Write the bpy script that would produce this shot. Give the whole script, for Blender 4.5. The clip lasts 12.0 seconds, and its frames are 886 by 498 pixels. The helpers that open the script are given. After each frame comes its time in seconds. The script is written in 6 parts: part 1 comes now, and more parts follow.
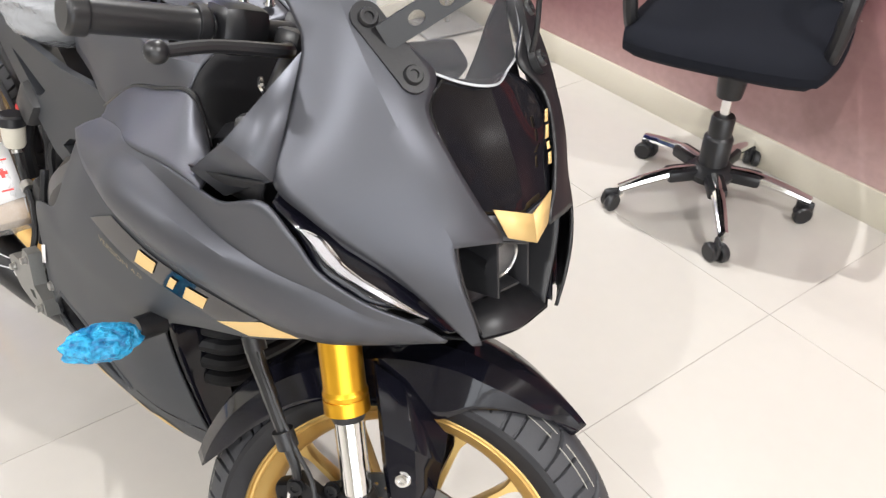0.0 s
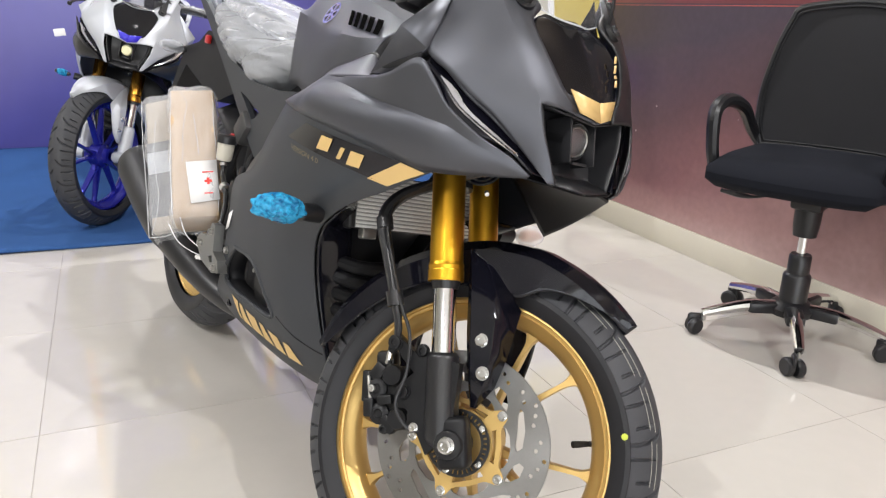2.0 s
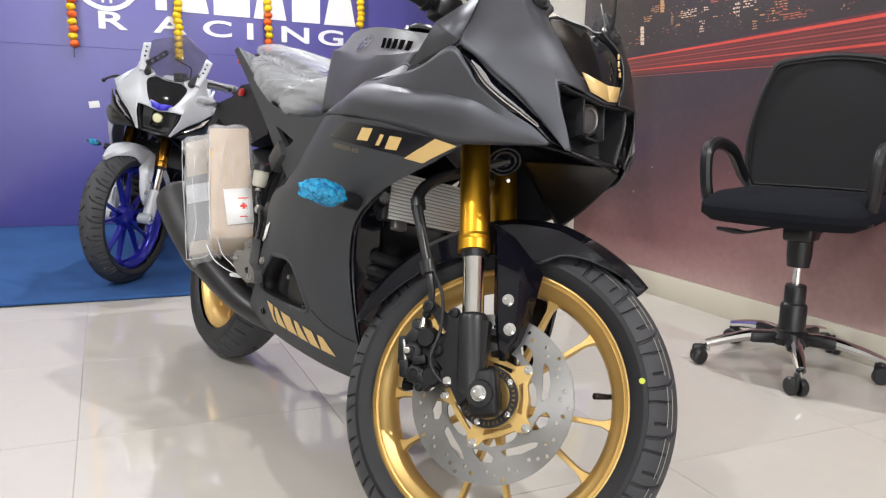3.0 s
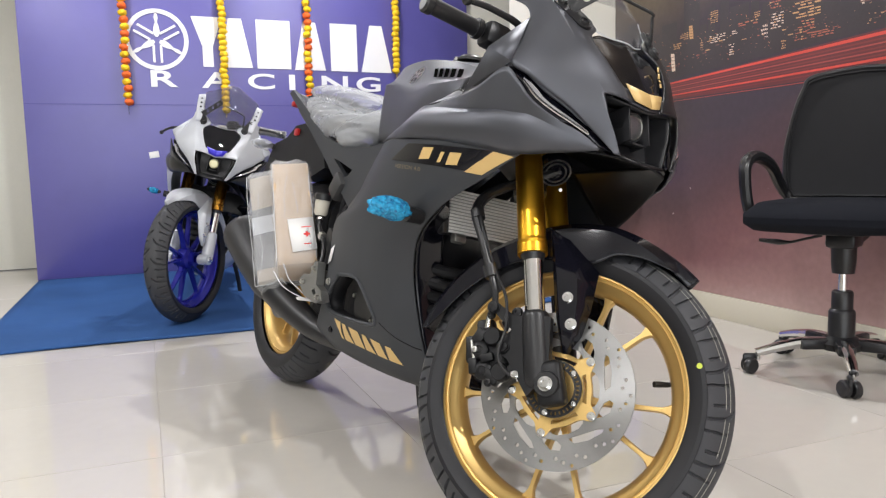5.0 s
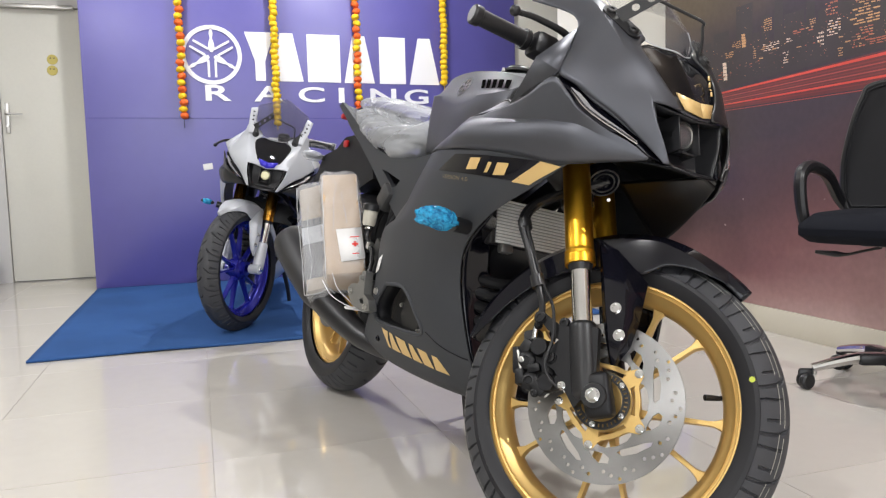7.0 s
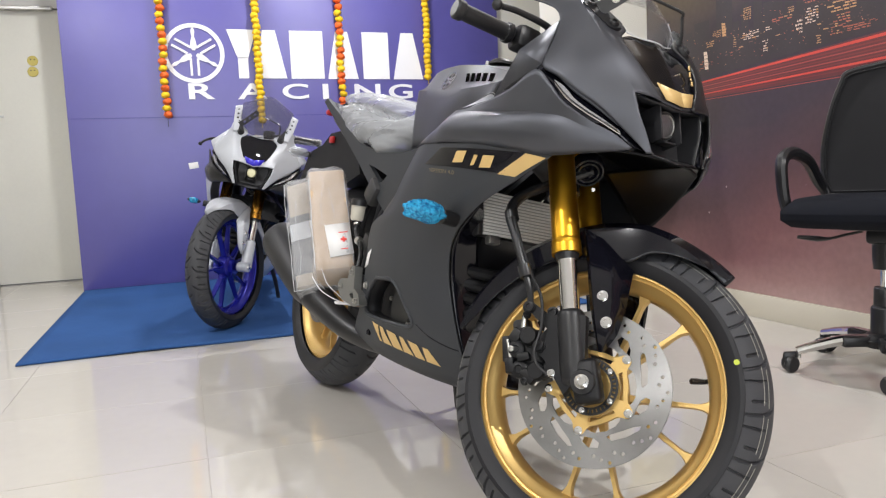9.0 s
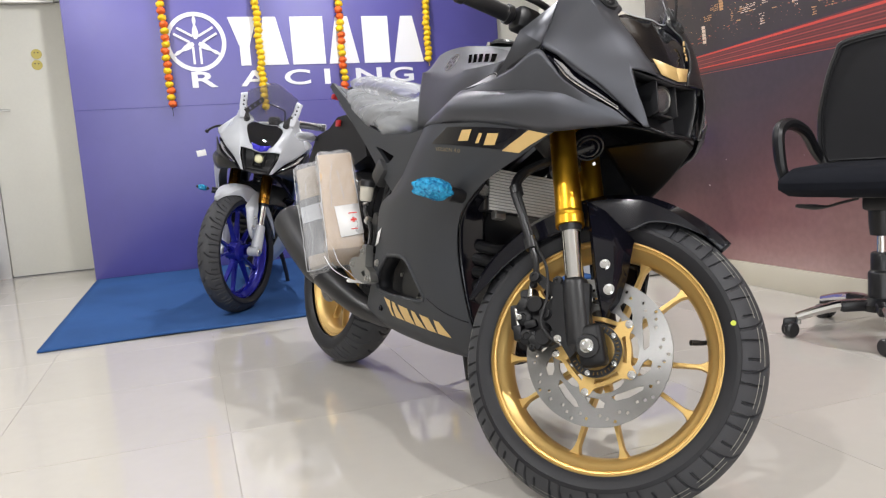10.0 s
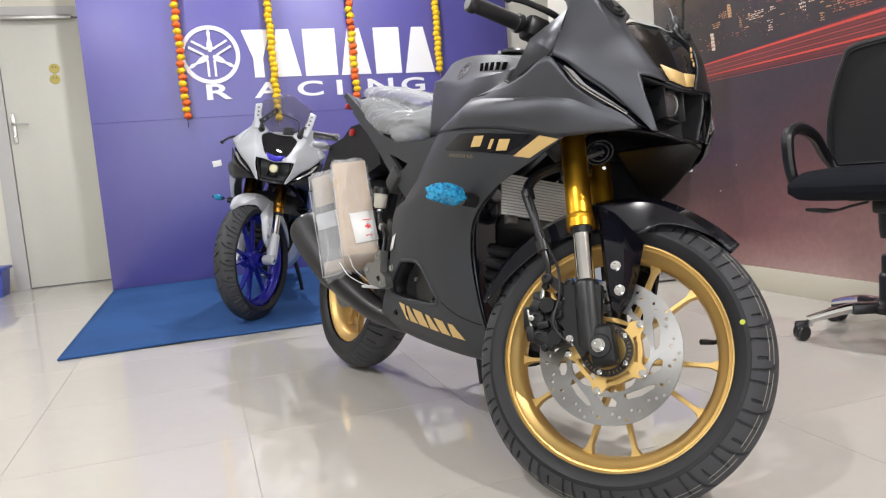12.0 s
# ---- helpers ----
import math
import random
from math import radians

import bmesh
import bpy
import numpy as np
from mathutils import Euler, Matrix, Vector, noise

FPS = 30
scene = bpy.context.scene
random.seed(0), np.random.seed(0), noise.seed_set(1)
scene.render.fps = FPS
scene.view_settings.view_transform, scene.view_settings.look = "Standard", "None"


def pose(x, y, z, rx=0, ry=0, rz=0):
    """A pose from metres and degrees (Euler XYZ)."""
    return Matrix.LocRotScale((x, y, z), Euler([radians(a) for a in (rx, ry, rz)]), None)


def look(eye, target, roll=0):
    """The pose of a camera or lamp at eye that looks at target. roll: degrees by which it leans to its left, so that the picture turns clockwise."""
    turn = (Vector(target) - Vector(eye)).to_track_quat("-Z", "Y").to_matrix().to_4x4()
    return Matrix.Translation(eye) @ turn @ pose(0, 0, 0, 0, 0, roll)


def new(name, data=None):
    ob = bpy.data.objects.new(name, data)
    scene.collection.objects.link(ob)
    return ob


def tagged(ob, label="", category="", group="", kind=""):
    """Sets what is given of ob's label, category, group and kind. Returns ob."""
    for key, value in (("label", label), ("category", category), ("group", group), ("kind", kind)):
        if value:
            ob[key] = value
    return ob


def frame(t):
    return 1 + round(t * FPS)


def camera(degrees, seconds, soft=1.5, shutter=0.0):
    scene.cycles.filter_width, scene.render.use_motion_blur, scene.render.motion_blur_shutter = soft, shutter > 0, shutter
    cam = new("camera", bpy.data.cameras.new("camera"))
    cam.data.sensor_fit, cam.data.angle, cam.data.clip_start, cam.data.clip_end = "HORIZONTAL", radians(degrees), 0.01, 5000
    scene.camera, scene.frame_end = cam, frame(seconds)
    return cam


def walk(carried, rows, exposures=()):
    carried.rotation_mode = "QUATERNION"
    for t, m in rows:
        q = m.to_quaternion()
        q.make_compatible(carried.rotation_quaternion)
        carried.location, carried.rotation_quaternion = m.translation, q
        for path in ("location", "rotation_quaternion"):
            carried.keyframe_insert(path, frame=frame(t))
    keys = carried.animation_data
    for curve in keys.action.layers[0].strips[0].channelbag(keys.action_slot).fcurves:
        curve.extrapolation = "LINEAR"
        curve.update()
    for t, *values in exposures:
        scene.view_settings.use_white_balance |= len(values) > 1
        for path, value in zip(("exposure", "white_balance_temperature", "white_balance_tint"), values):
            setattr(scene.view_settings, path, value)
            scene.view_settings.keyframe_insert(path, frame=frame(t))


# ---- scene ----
cam = camera(61.4, 12.0, 1.25, 0.15)
PATH = [
    (0, (0.834, -0.344, 1.239), (1.706, 0.961, 0.0), -1.0),
    (0.5, (1.004, -0.499, 1.163), (1.585, 1.045, 0.033), -0.5),
    (1, (0.983, -0.721, 1.124), (1.489, 0.945, 0.139), 1.1),
    (1.5, (0.769, -0.742, 1.083), (1.416, 0.946, 0.227), 2.3),
    (2, (0.606, -0.778, 0.926), (1.394, 0.957, 0.318), 1.9),
    (2.5, (0.523, -0.872, 0.768), (1.351, 0.901, 0.354), 1.5),
    (3, (0.488, -0.923, 0.741), (1.303, 0.873, 0.41), 1.4),
    (4.8, (0.402, -1.002, 0.69), (1.165, 0.833, 0.465), -1.1),
    (5, (0.399, -1.006, 0.687), (1.133, 0.842, 0.474), -1.4),
    (5.5, (0.392, -1.006, 0.682), (1.079, 0.862, 0.489), -1.6),
    (6, (0.391, -1.001, 0.679), (1.032, 0.884, 0.494), -1.6),
    (6.5, (0.395, -1.005, 0.682), (1.013, 0.888, 0.498), -1.6),
    (7, (0.397, -1.011, 0.684), (1.015, 0.883, 0.505), -1.5),
    (9, (0.389, -1.028, 0.683), (1.038, 0.854, 0.487), -2.7),
    (9.5, (0.366, -1.072, 0.679), (1.01, 0.808, 0.455), -3.5),
    (10, (0.357, -1.089, 0.676), (0.991, 0.792, 0.434), -4.3),
    (10.5, (0.357, -1.107, 0.678), (0.986, 0.776, 0.434), -4.6),
    (11, (0.35, -1.113, 0.67), (0.973, 0.773, 0.435), -4.9),
    (11.5, (0.343, -1.117, 0.666), (0.956, 0.773, 0.44), -5.0),
    (12, (0.34, -1.122, 0.667), (0.948, 0.772, 0.454), -4.8),
]
walk(cam, [(t, look(eye, target, roll)) for t, eye, target, roll in PATH], [(0.0, 0.62), (0.5, 0.32), (1.0, 0.2), (1.5, 0.32), (2.0, 0.34), (2.5, 0.25), (3.0, 0.18), (5.0, 0.1), (12.0, 0.07)])

# ---- light ----
world = bpy.data.worlds.new("room_air")
world.use_nodes = True
world.node_tree.nodes["Background"].inputs[0].default_value = (0.9, 0.93, 1.0, 1)
world.node_tree.nodes["Background"].inputs[1].default_value = 0.15
scene.world = world
CEILING = 2.95
PANELS = [(-0.06, 3.84, 24), (-3.3, 2.4, 24), (1.5, 3.55, 40), (-1.5, 1.5, 36), (2.05, 1.1, 40), (-0.7, -0.6, 40), (1.9, -2.0, 60), (-2.4, -3.4, 44), (-0.4, -5.2, 44)]     # x, y, watts
SHOP_Y = -6.4                 # glazed shop front behind the viewer
GLAZED = (-5.2, 1.6, 0.1, 2.35)
sky_li = bpy.data.lights.new("shop_front_daylight", "AREA")
sky_li.shape, sky_li.size, sky_li.size_y = "RECTANGLE", GLAZED[1] - GLAZED[0], GLAZED[3] - GLAZED[2]
sky_li.energy, sky_li.color = 150.0, (0.93, 0.96, 1.0)
sky_ob = new("shop_front_daylight", sky_li)
sky_ob.matrix_world = Matrix.Translation(((GLAZED[0] + GLAZED[1]) / 2, SHOP_Y - 0.16, (GLAZED[2] + GLAZED[3]) / 2)) @ Matrix.Rotation(radians(90), 4, "X")


# ---- materials ----
def mat(name, col, rough=0.5, metal=0.0, vary=0.08, scale=5.0, bump=0.0, fine=90.0, coat=0.0, stretch=(1, 1, 1), spread=0.06, spec=0.5):
    m = bpy.data.materials.new(name)
    m.use_nodes = True
    n, k = m.node_tree.nodes, m.node_tree.links
    b = n["Principled BSDF"]
    at = n.new("ShaderNodeTexCoord")
    mp = n.new("ShaderNodeMapping")
    mp.inputs["Scale"].default_value = stretch
    k.new(at.outputs["Object"], mp.inputs["Vector"])
    big, small = n.new("ShaderNodeTexNoise"), n.new("ShaderNodeTexNoise")
    for node, s, d in ((big, scale, 4.0), (small, fine, 6.0)):
        node.inputs["Scale"].default_value = s
        node.inputs["Detail"].default_value = d
        k.new(mp.outputs["Vector"], node.inputs["Vector"])
    ramp = n.new("ShaderNodeMix")
    ramp.data_type = "RGBA"
    ramp.inputs["A"].default_value = (*[c * (1 - vary) for c in col], 1)
    ramp.inputs["B"].default_value = (*[min(1, c * (1 + vary)) for c in col], 1)
    add = n.new("ShaderNodeMath")
    add.operation = "MULTIPLY_ADD"
    add.inputs[1].default_value = 0.35
    k.new(small.outputs["Fac"], add.inputs[0])
    half = n.new("ShaderNodeMath")
    half.operation = "MULTIPLY"
    half.inputs[1].default_value = 0.65
    k.new(big.outputs["Fac"], half.inputs[0])
    k.new(half.outputs[0], add.inputs[2])
    k.new(add.outputs[0], ramp.inputs["Factor"])
    k.new(ramp.outputs["Result"], b.inputs["Base Color"])
    ro = n.new("ShaderNodeMapRange")
    ro.inputs["To Min"].default_value, ro.inputs["To Max"].default_value = max(0.02, rough - spread), min(1, rough + spread)
    k.new(big.outputs["Fac"], ro.inputs["Value"])
    k.new(ro.outputs["Result"], b.inputs["Roughness"])
    b.inputs["Metallic"].default_value = metal
    b.inputs["Coat Weight"].default_value = coat
    b.inputs["Coat Roughness"].default_value = 0.06
    b.inputs["Specular IOR Level"].default_value = spec
    if bump:
        bp = n.new("ShaderNodeBump")
        bp.inputs["Strength"].default_value = bump
        bp.inputs["Distance"].default_value = 0.002
        k.new(small.outputs["Fac"], bp.inputs["Height"])
        k.new(bp.outputs["Normal"], b.inputs["Normal"])
    return m


def clear(name, tint, rough, see, bump=0.0, fine=30.0):
    """Thin clear film or sheet: part see-through, part glossy."""
    m = bpy.data.materials.new(name)
    m.use_nodes = True
    n, k = m.node_tree.nodes, m.node_tree.links
    b = n["Principled BSDF"]
    b.inputs["Base Color"].default_value = (*tint, 1)
    b.inputs["Roughness"].default_value = rough
    b.inputs["Specular IOR Level"].default_value = 0.7
    b.inputs["Alpha"].default_value = 1 - see
    at, ns, bp = n.new("ShaderNodeTexCoord"), n.new("ShaderNodeTexNoise"), n.new("ShaderNodeBump")
    ns.inputs["Scale"].default_value = fine
    ns.inputs["Detail"].default_value = 5
    ns.inputs["Distortion"].default_value = 1.2
    k.new(at.outputs["Object"], ns.inputs["Vector"])
    k.new(ns.outputs["Fac"], bp.inputs["Height"])
    bp.inputs["Strength"].default_value = bump
    bp.inputs["Distance"].default_value = 0.01
    k.new(bp.outputs["Normal"], b.inputs["Normal"])
    return m


FLOOR = mat("polished_tile", (0.51, 0.483, 0.44), 0.048, 0, 0.08, 1.7, 0.0, 22, spread=0.022, spec=0.45)
fl_n, fl_k = FLOOR.node_tree.nodes, FLOOR.node_tree.links
fl_pos = fl_n.new("ShaderNodeNewGeometry")
fl_k.new(fl_pos.outputs["Position"], fl_n["Mapping"].inputs["Vector"])
fl_rnd, fl_mul = fl_n.new("ShaderNodeObjectInfo"), fl_n.new("ShaderNodeHueSaturation")
fl_val = fl_n.new("ShaderNodeMapRange")
fl_val.inputs["To Min"].default_value, fl_val.inputs["To Max"].default_value = 0.97, 1.03
fl_k.new(fl_rnd.outputs["Random"], fl_val.inputs["Value"])
fl_k.new(fl_val.outputs["Result"], fl_mul.inputs["Value"])
fl_k.new(fl_n["Mix"].outputs["Result"], fl_mul.inputs["Color"])
fl_k.new(fl_mul.outputs["Color"], fl_n["Principled BSDF"].inputs["Base Color"])
GROUT = mat("grout", (0.40, 0.37, 0.335), 0.8)
# near black without gloss: the shade inside the tank vents as colour
VOID = mat("vent_shadow_black", (0.004, 0.004, 0.004), 0.9, spec=0.0)
CREAM = mat("cream_wall_paint", (0.8, 0.77, 0.68), 0.6, 0, 0.03, 1.2, 0.08, 120)
SKIRT = mat("skirting_tile", (0.6, 0.56, 0.46), 0.25, 0, 0.06, 3)
DOORP = mat("door_paint", (0.7, 0.69, 0.63), 0.45, 0, 0.09, 2.2, 0.05, 60)
FRAMEP = mat("door_frame_paint", (0.56, 0.55, 0.54), 0.4, 0, 0.05, 3)
STEEL = mat("brushed_steel", (0.55, 0.54, 0.52), 0.3, 1, 0.1, 20)
CHROME = mat("chrome", (0.8, 0.8, 0.8), 0.1, 1, 0.04, 10, spread=0.03)
PURPLE = mat("banner_vinyl", (0.097, 0.086, 0.335), 0.34, 0, 0.22, 1.3, 0.18, 7, spec=1.0)
WHITE = mat("white_print", (0.82, 0.82, 0.84), 0.4, 0, 0.03, 4)
CARPET = mat("blue_carpet", (0.034, 0.090, 0.245), 0.95, 0, 0.4, 2.2, 0.9, 420, spec=0.1)
GREY = mat("matte_graphite_paint", (0.097, 0.100, 0.114), 0.47, 0.8, 0.06, 4, 0.02, 900, spread=0.03)
GREYLOW = mat("matte_dark_paint", (0.040, 0.043, 0.049), 0.55, 0.2, 0.06, 4, 0.02, 900, spread=0.03)
BLACKP = mat("black_plastic", (0.012, 0.012, 0.0135), 0.35, 0, 0.2, 9, 0.06, 400)
BLACKG = mat("gloss_black", (0.005, 0.005, 0.0085), 0.09, 0, 0.1, 8, spread=0.04, spec=0.4)
RUBBER = mat("tyre_rubber", (0.010, 0.010, 0.0125), 0.5, 0, 0.2, 14, 0.06, 260, spread=0.06, spec=0.4)
TREAD = mat("tyre_tread_rubber", (0.040, 0.041, 0.046), 0.62, 0, 0.25, 12, 0.12, 300, spread=0.08)
GOLD = mat("gold_wheel_paint", (0.66, 0.45, 0.165), 0.40, 0.75, 0.07, 6, 0.03, 500)
GOLDF = mat("gold_anodised_fork", (0.80, 0.43, 0.035), 0.33, 1.0, 0.06, 5, spread=0.05)
GOLDD = mat("gold_decal", (0.66, 0.45, 0.18), 0.45, 0.1, 0.05, 8)
DISC = mat("brake_disc_steel", (0.30, 0.297, 0.292), 0.36, 1, 0.12, 30, 0.03, 200)
di_n, di_k = DISC.node_tree.nodes, DISC.node_tree.links
di_t = di_n.new("ShaderNodeTangent")
di_t.direction_type, di_t.axis = "RADIAL", "Y"
di_k.new(di_t.outputs["Tangent"], di_n["Principled BSDF"].inputs["Tangent"])
di_n["Principled BSDF"].inputs["Anisotropic"].default_value = 0.75
ALU = mat("cast_aluminium", (0.30, 0.30, 0.29), 0.45, 0.9, 0.12, 12, 0.2, 220)
RADI = mat("radiator_fin", (0.88, 0.87, 0.84), 0.5, 0.3, 0.15, 18)
CARD = mat("cardboard", (0.52, 0.37, 0.23), 0.75, 0, 0.07, 4, 0.1, 70)
FILM = clear("clear_film", (0.82, 0.83, 0.85), 0.10, 0.70, 1.0, 34)
WRAP = clear("crumpled_wrap", (0.74, 0.76, 0.8), 0.13, 0.62, 0.6, 40)
SHEET = clear("thin_milky_sheet", (0.72, 0.74, 0.77), 0.2, 0.57, 0.5, 30)
CREASE = clear("film_crease", (0.85, 0.86, 0.88), 0.2, 0.55, 0.3, 60)
BLUEF = clear("blue_film", (0.02, 0.42, 0.75), 0.09, 0.16, 1.0, 70)
bl_n, bl_k = BLUEF.node_tree.nodes, BLUEF.node_tree.links
bl_r = bl_n.new("ShaderNodeValToRGB")
bl_r.color_ramp.elements[0].position, bl_r.color_ramp.elements[0].color = 0.36, (0.004, 0.13, 0.33, 1)
bl_r.color_ramp.elements[1].position, bl_r.color_ramp.elements[1].color = 0.60, (0.035, 0.46, 0.82, 1)
bl_k.new(bl_n["Noise Texture"].outputs["Fac"], bl_r.inputs["Fac"])
bl_k.new(bl_r.outputs["Color"], bl_n["Principled BSDF"].inputs["Base Color"])
SMOKE = clear("smoked_screen", (0.07, 0.07, 0.08), 0.05, 0.66)
SCREEN = clear("screen_acrylic", (0.16, 0.165, 0.18), 0.05, 0.8)
LENS = clear("clear_lens", (0.85, 0.87, 0.9), 0.05, 0.5)
DRLM = mat("running_light_glass", (0.60, 0.60, 0.64), 0.16, 0.8, 0.1, 30)
CASTB = mat("black_casting", (0.007, 0.007, 0.008), 0.42, 0, 0.25, 20, 0.15, 300, spec=0.3)
BAY = mat("satin_black_plastic", (0.019, 0.019, 0.021), 0.42, 0, 0.2, 9, 0.05, 300)
LAMPG = clear("lamp_glass", (0.12, 0.12, 0.13), 0.03, 0.55, 0.35, 60)
DEEP = mat("matte_black_plastic", (0.011, 0.011, 0.0125), 0.6, 0, 0.2, 9, spec=0.25)
LINER = mat("black_inner_liner", (0.004, 0.004, 0.005), 0.35, 0, 0.2, 9, spec=0.12)
VISOR = mat("piano_black", (0.006, 0.006, 0.008), 0.05, 0, 0.1, 8, spread=0.02, spec=0.5)
PAPER = mat("white_paper", (0.82, 0.81, 0.8), 0.6)
REDP = mat("red_print", (0.7, 0.04, 0.03), 0.5)
FABRIC = mat("black_mesh_fabric", (0.018, 0.018, 0.020), 0.8, 0, 0.3, 10, 0.6, 700, spec=0.25)
SEATF = mat("black_seat_cloth", (0.009, 0.010, 0.014), 0.9, 0, 0.25, 8, 0.5, 500, spec=0.12)
YELLOW = mat("marigold_yellow", (0.85, 0.55, 0.01), 0.7, 0, 0.15, 30, 0.4, 160)
ORANGE = mat("marigold_orange", (0.80, 0.13, 0.015), 0.7, 0, 0.15, 30, 0.4, 160)
SILVER = mat("silver_paint", (0.53, 0.55, 0.59), 0.42, 0.25, 0.04, 4)
BLUEW = mat("blue_wheel_paint", (0.011, 0.013, 0.27), 0.25, 0.4, 0.1, 6, coat=0.3)
BRONZE = mat("bronze_fork", (0.42, 0.2, 0.03), 0.25, 1, 0.06, 5)
BLUED = mat("blue_decal", (0.03, 0.02, 0.5), 0.35, 0, 0.05, 6)
RED = mat("red_plastic", (0.5, 0.02, 0.02), 0.3, 0, 0.1, 8)
TYREDOT = mat("tyre_paint_dot", (0.5, 0.56, 0.06), 0.6)
TYRELINE = mat("tyre_paint_and_glint", (0.36, 0.36, 0.31), 0.6)
CREAMP = mat("reservoir_plastic", (0.55, 0.52, 0.44), 0.4)
BIN = mat("blue_plastic", (0.02, 0.05, 0.36), 0.35)
BULB = mat("lamp_reflector", (0.30, 0.30, 0.31), 0.2, 1, 0.05, 20)


# ---- mesh tools ----
def cr(p, n):
    """n points along a smooth curve through the points p."""
    p = [Vector(q) for q in p]
    if len(p) == 2:
        return [p[0].lerp(p[1], i / (n - 1)) for i in range(n)]
    out = []
    for i in range(n):
        s = i / (n - 1) * (len(p) - 1)
        j = min(int(s), len(p) - 2)
        f = s - j
        b, c = p[j], p[j + 1]
        a = p[j - 1] if j else 2 * b - c
        d = p[j + 2] if j + 2 < len(p) else 2 * c - b
        out.append(0.5 * (2 * b + (c - a) * f + (2 * a - 5 * b + 4 * c - d) * f * f + (3 * b - a - 3 * c + d) * f ** 3))
    return out


def grid(rows, closed=False, bm=None):
    bm = bm or bmesh.new()
    v = [[bm.verts.new(q) for q in r] for r in rows]
    for a, b in zip(v, v[1:]):
        m = len(a)
        for i in range(m if closed else m - 1):
            j = (i + 1) % m
            bm.faces.new((a[i], a[j], b[j], b[i]))
    return bm


def patch(rows, nu=24, nv=24):
    """A smooth sheet through rows of points."""
    across = [cr(r, nu) for r in rows]
    cols = [cr([r[i] for r in across], nv) for i in range(nu)]
    return grid([[cols[i][j] for i in range(nu)] for j in range(nv)])


def flip(rows, s):
    return [[(x, y * s, z) for x, y, z in r] for r in rows]


def tube(p, r, n=24, m=10, bm=None, caps=True):
    """A round bar along a curve; r: one radius or a list spread along it."""
    bm = bm or bmesh.new()
    c = cr(p, n)
    radii = r if isinstance(r, (list, tuple)) else [r, r]
    rings, up = [], Vector((0.3, 0.5, 0.8)).normalized()
    for i, q in enumerate(c):
        t = (c[min(i + 1, n - 1)] - c[max(i - 1, 0)]).normalized()
        a = t.cross(up)
        if a.length < 0.05:
            a = t.cross(Vector((1, 0, 0)))
        a.normalize()
        b = t.cross(a)
        up = b * -1
        s = i / (n - 1) * (len(radii) - 1)
        j = min(int(s), len(radii) - 2)
        rr = radii[j] + (radii[j + 1] - radii[j]) * (s - j)
        rings.append([q + rr * (math.cos(w) * a + math.sin(w) * b) for w in (2 * math.pi * k / m for k in range(m))])
    v = [[bm.verts.new(q) for q in ring] for ring in rings]
    for x, y in zip(v, v[1:]):
        for i in range(m):
            bm.faces.new((x[i], x[(i + 1) % m], y[(i + 1) % m], y[i]))
    if caps:
        bm.faces.new(v[0][::-1])
        bm.faces.new(v[-1])
    return bm


def lathe(profile, n=48, axis="y", bm=None, closed=False):
    """Turns (radius, along) points round the axis."""
    bm = bm or bmesh.new()
    rows = []
    for r, h in profile:
        ring = []
        for k in range(n):
            w = 2 * math.pi * k / n
            c, s = r * math.cos(w), r * math.sin(w)
            ring.append({"y": (c, h, s), "z": (c, s, h), "x": (h, c, s)}[axis])
        rows.append(ring)
    if closed:
        rows.append(rows[0])
    v = [[bm.verts.new(q) for q in r] for r in (rows[:-1] if closed else rows)]
    if closed:
        v.append(v[0])
    for a, b in zip(v, v[1:]):
        for i in range(n):
            bm.faces.new((a[i], a[(i + 1) % n], b[(i + 1) % n], b[i]))
    if not closed:
        for r, f in ((v[0], profile[0]), (v[-1], profile[-1])):
            if f[0] > 1e-4:
                bm.faces.new(r)
    return bm


def box(sx, sy, sz, bevel=0.003, m=None, bm=None, seg=2):
    b = bmesh.new()
    bmesh.ops.create_cube(b, size=1)
    bmesh.ops.scale(b, vec=(sx, sy, sz), verts=b.verts)
    if bevel:
        bmesh.ops.bevel(b, geom=b.edges[:], offset=bevel, segments=seg, affect="EDGES", profile=0.5)
    if m is not None:
        b.transform(m)
    return join(bm, b) if bm else b


def join(a, b):
    me = bpy.data.meshes.new("tmp")
    b.to_mesh(me)
    a.from_mesh(me)
    bpy.data.meshes.remove(me)
    return a


def prism(outline, depth, holes=(), m=None):
    """A flat plate in x, z with its outline and holes, depth thick along y."""
    bm = bmesh.new()
    edges = []
    for loop in (outline, *holes):
        v = [bm.verts.new((x, 0, z)) for x, z in loop]
        edges += [bm.edges.new((v[i], v[(i + 1) % len(v)])) for i in range(len(v))]
    bmesh.ops.triangle_fill(bm, use_beauty=True, edges=edges)
    bmesh.ops.dissolve_limit(bm, angle_limit=0.001, verts=bm.verts, edges=bm.edges)
    r = bmesh.ops.extrude_face_region(bm, geom=bm.faces[:])
    bmesh.ops.translate(bm, vec=(0, depth, 0), verts=[g for g in r["geom"] if isinstance(g, bmesh.types.BMVert)])
    bmesh.ops.recalc_face_normals(bm, faces=bm.faces)
    if m is not None:
        bm.transform(m)
    return bm


def ring2(r, n, c=(0, 0), start=0.0):
    return [(c[0] + r * math.cos(start + 2 * math.pi * k / n), c[1] + r * math.sin(start + 2 * math.pi * k / n)) for k in range(n)]


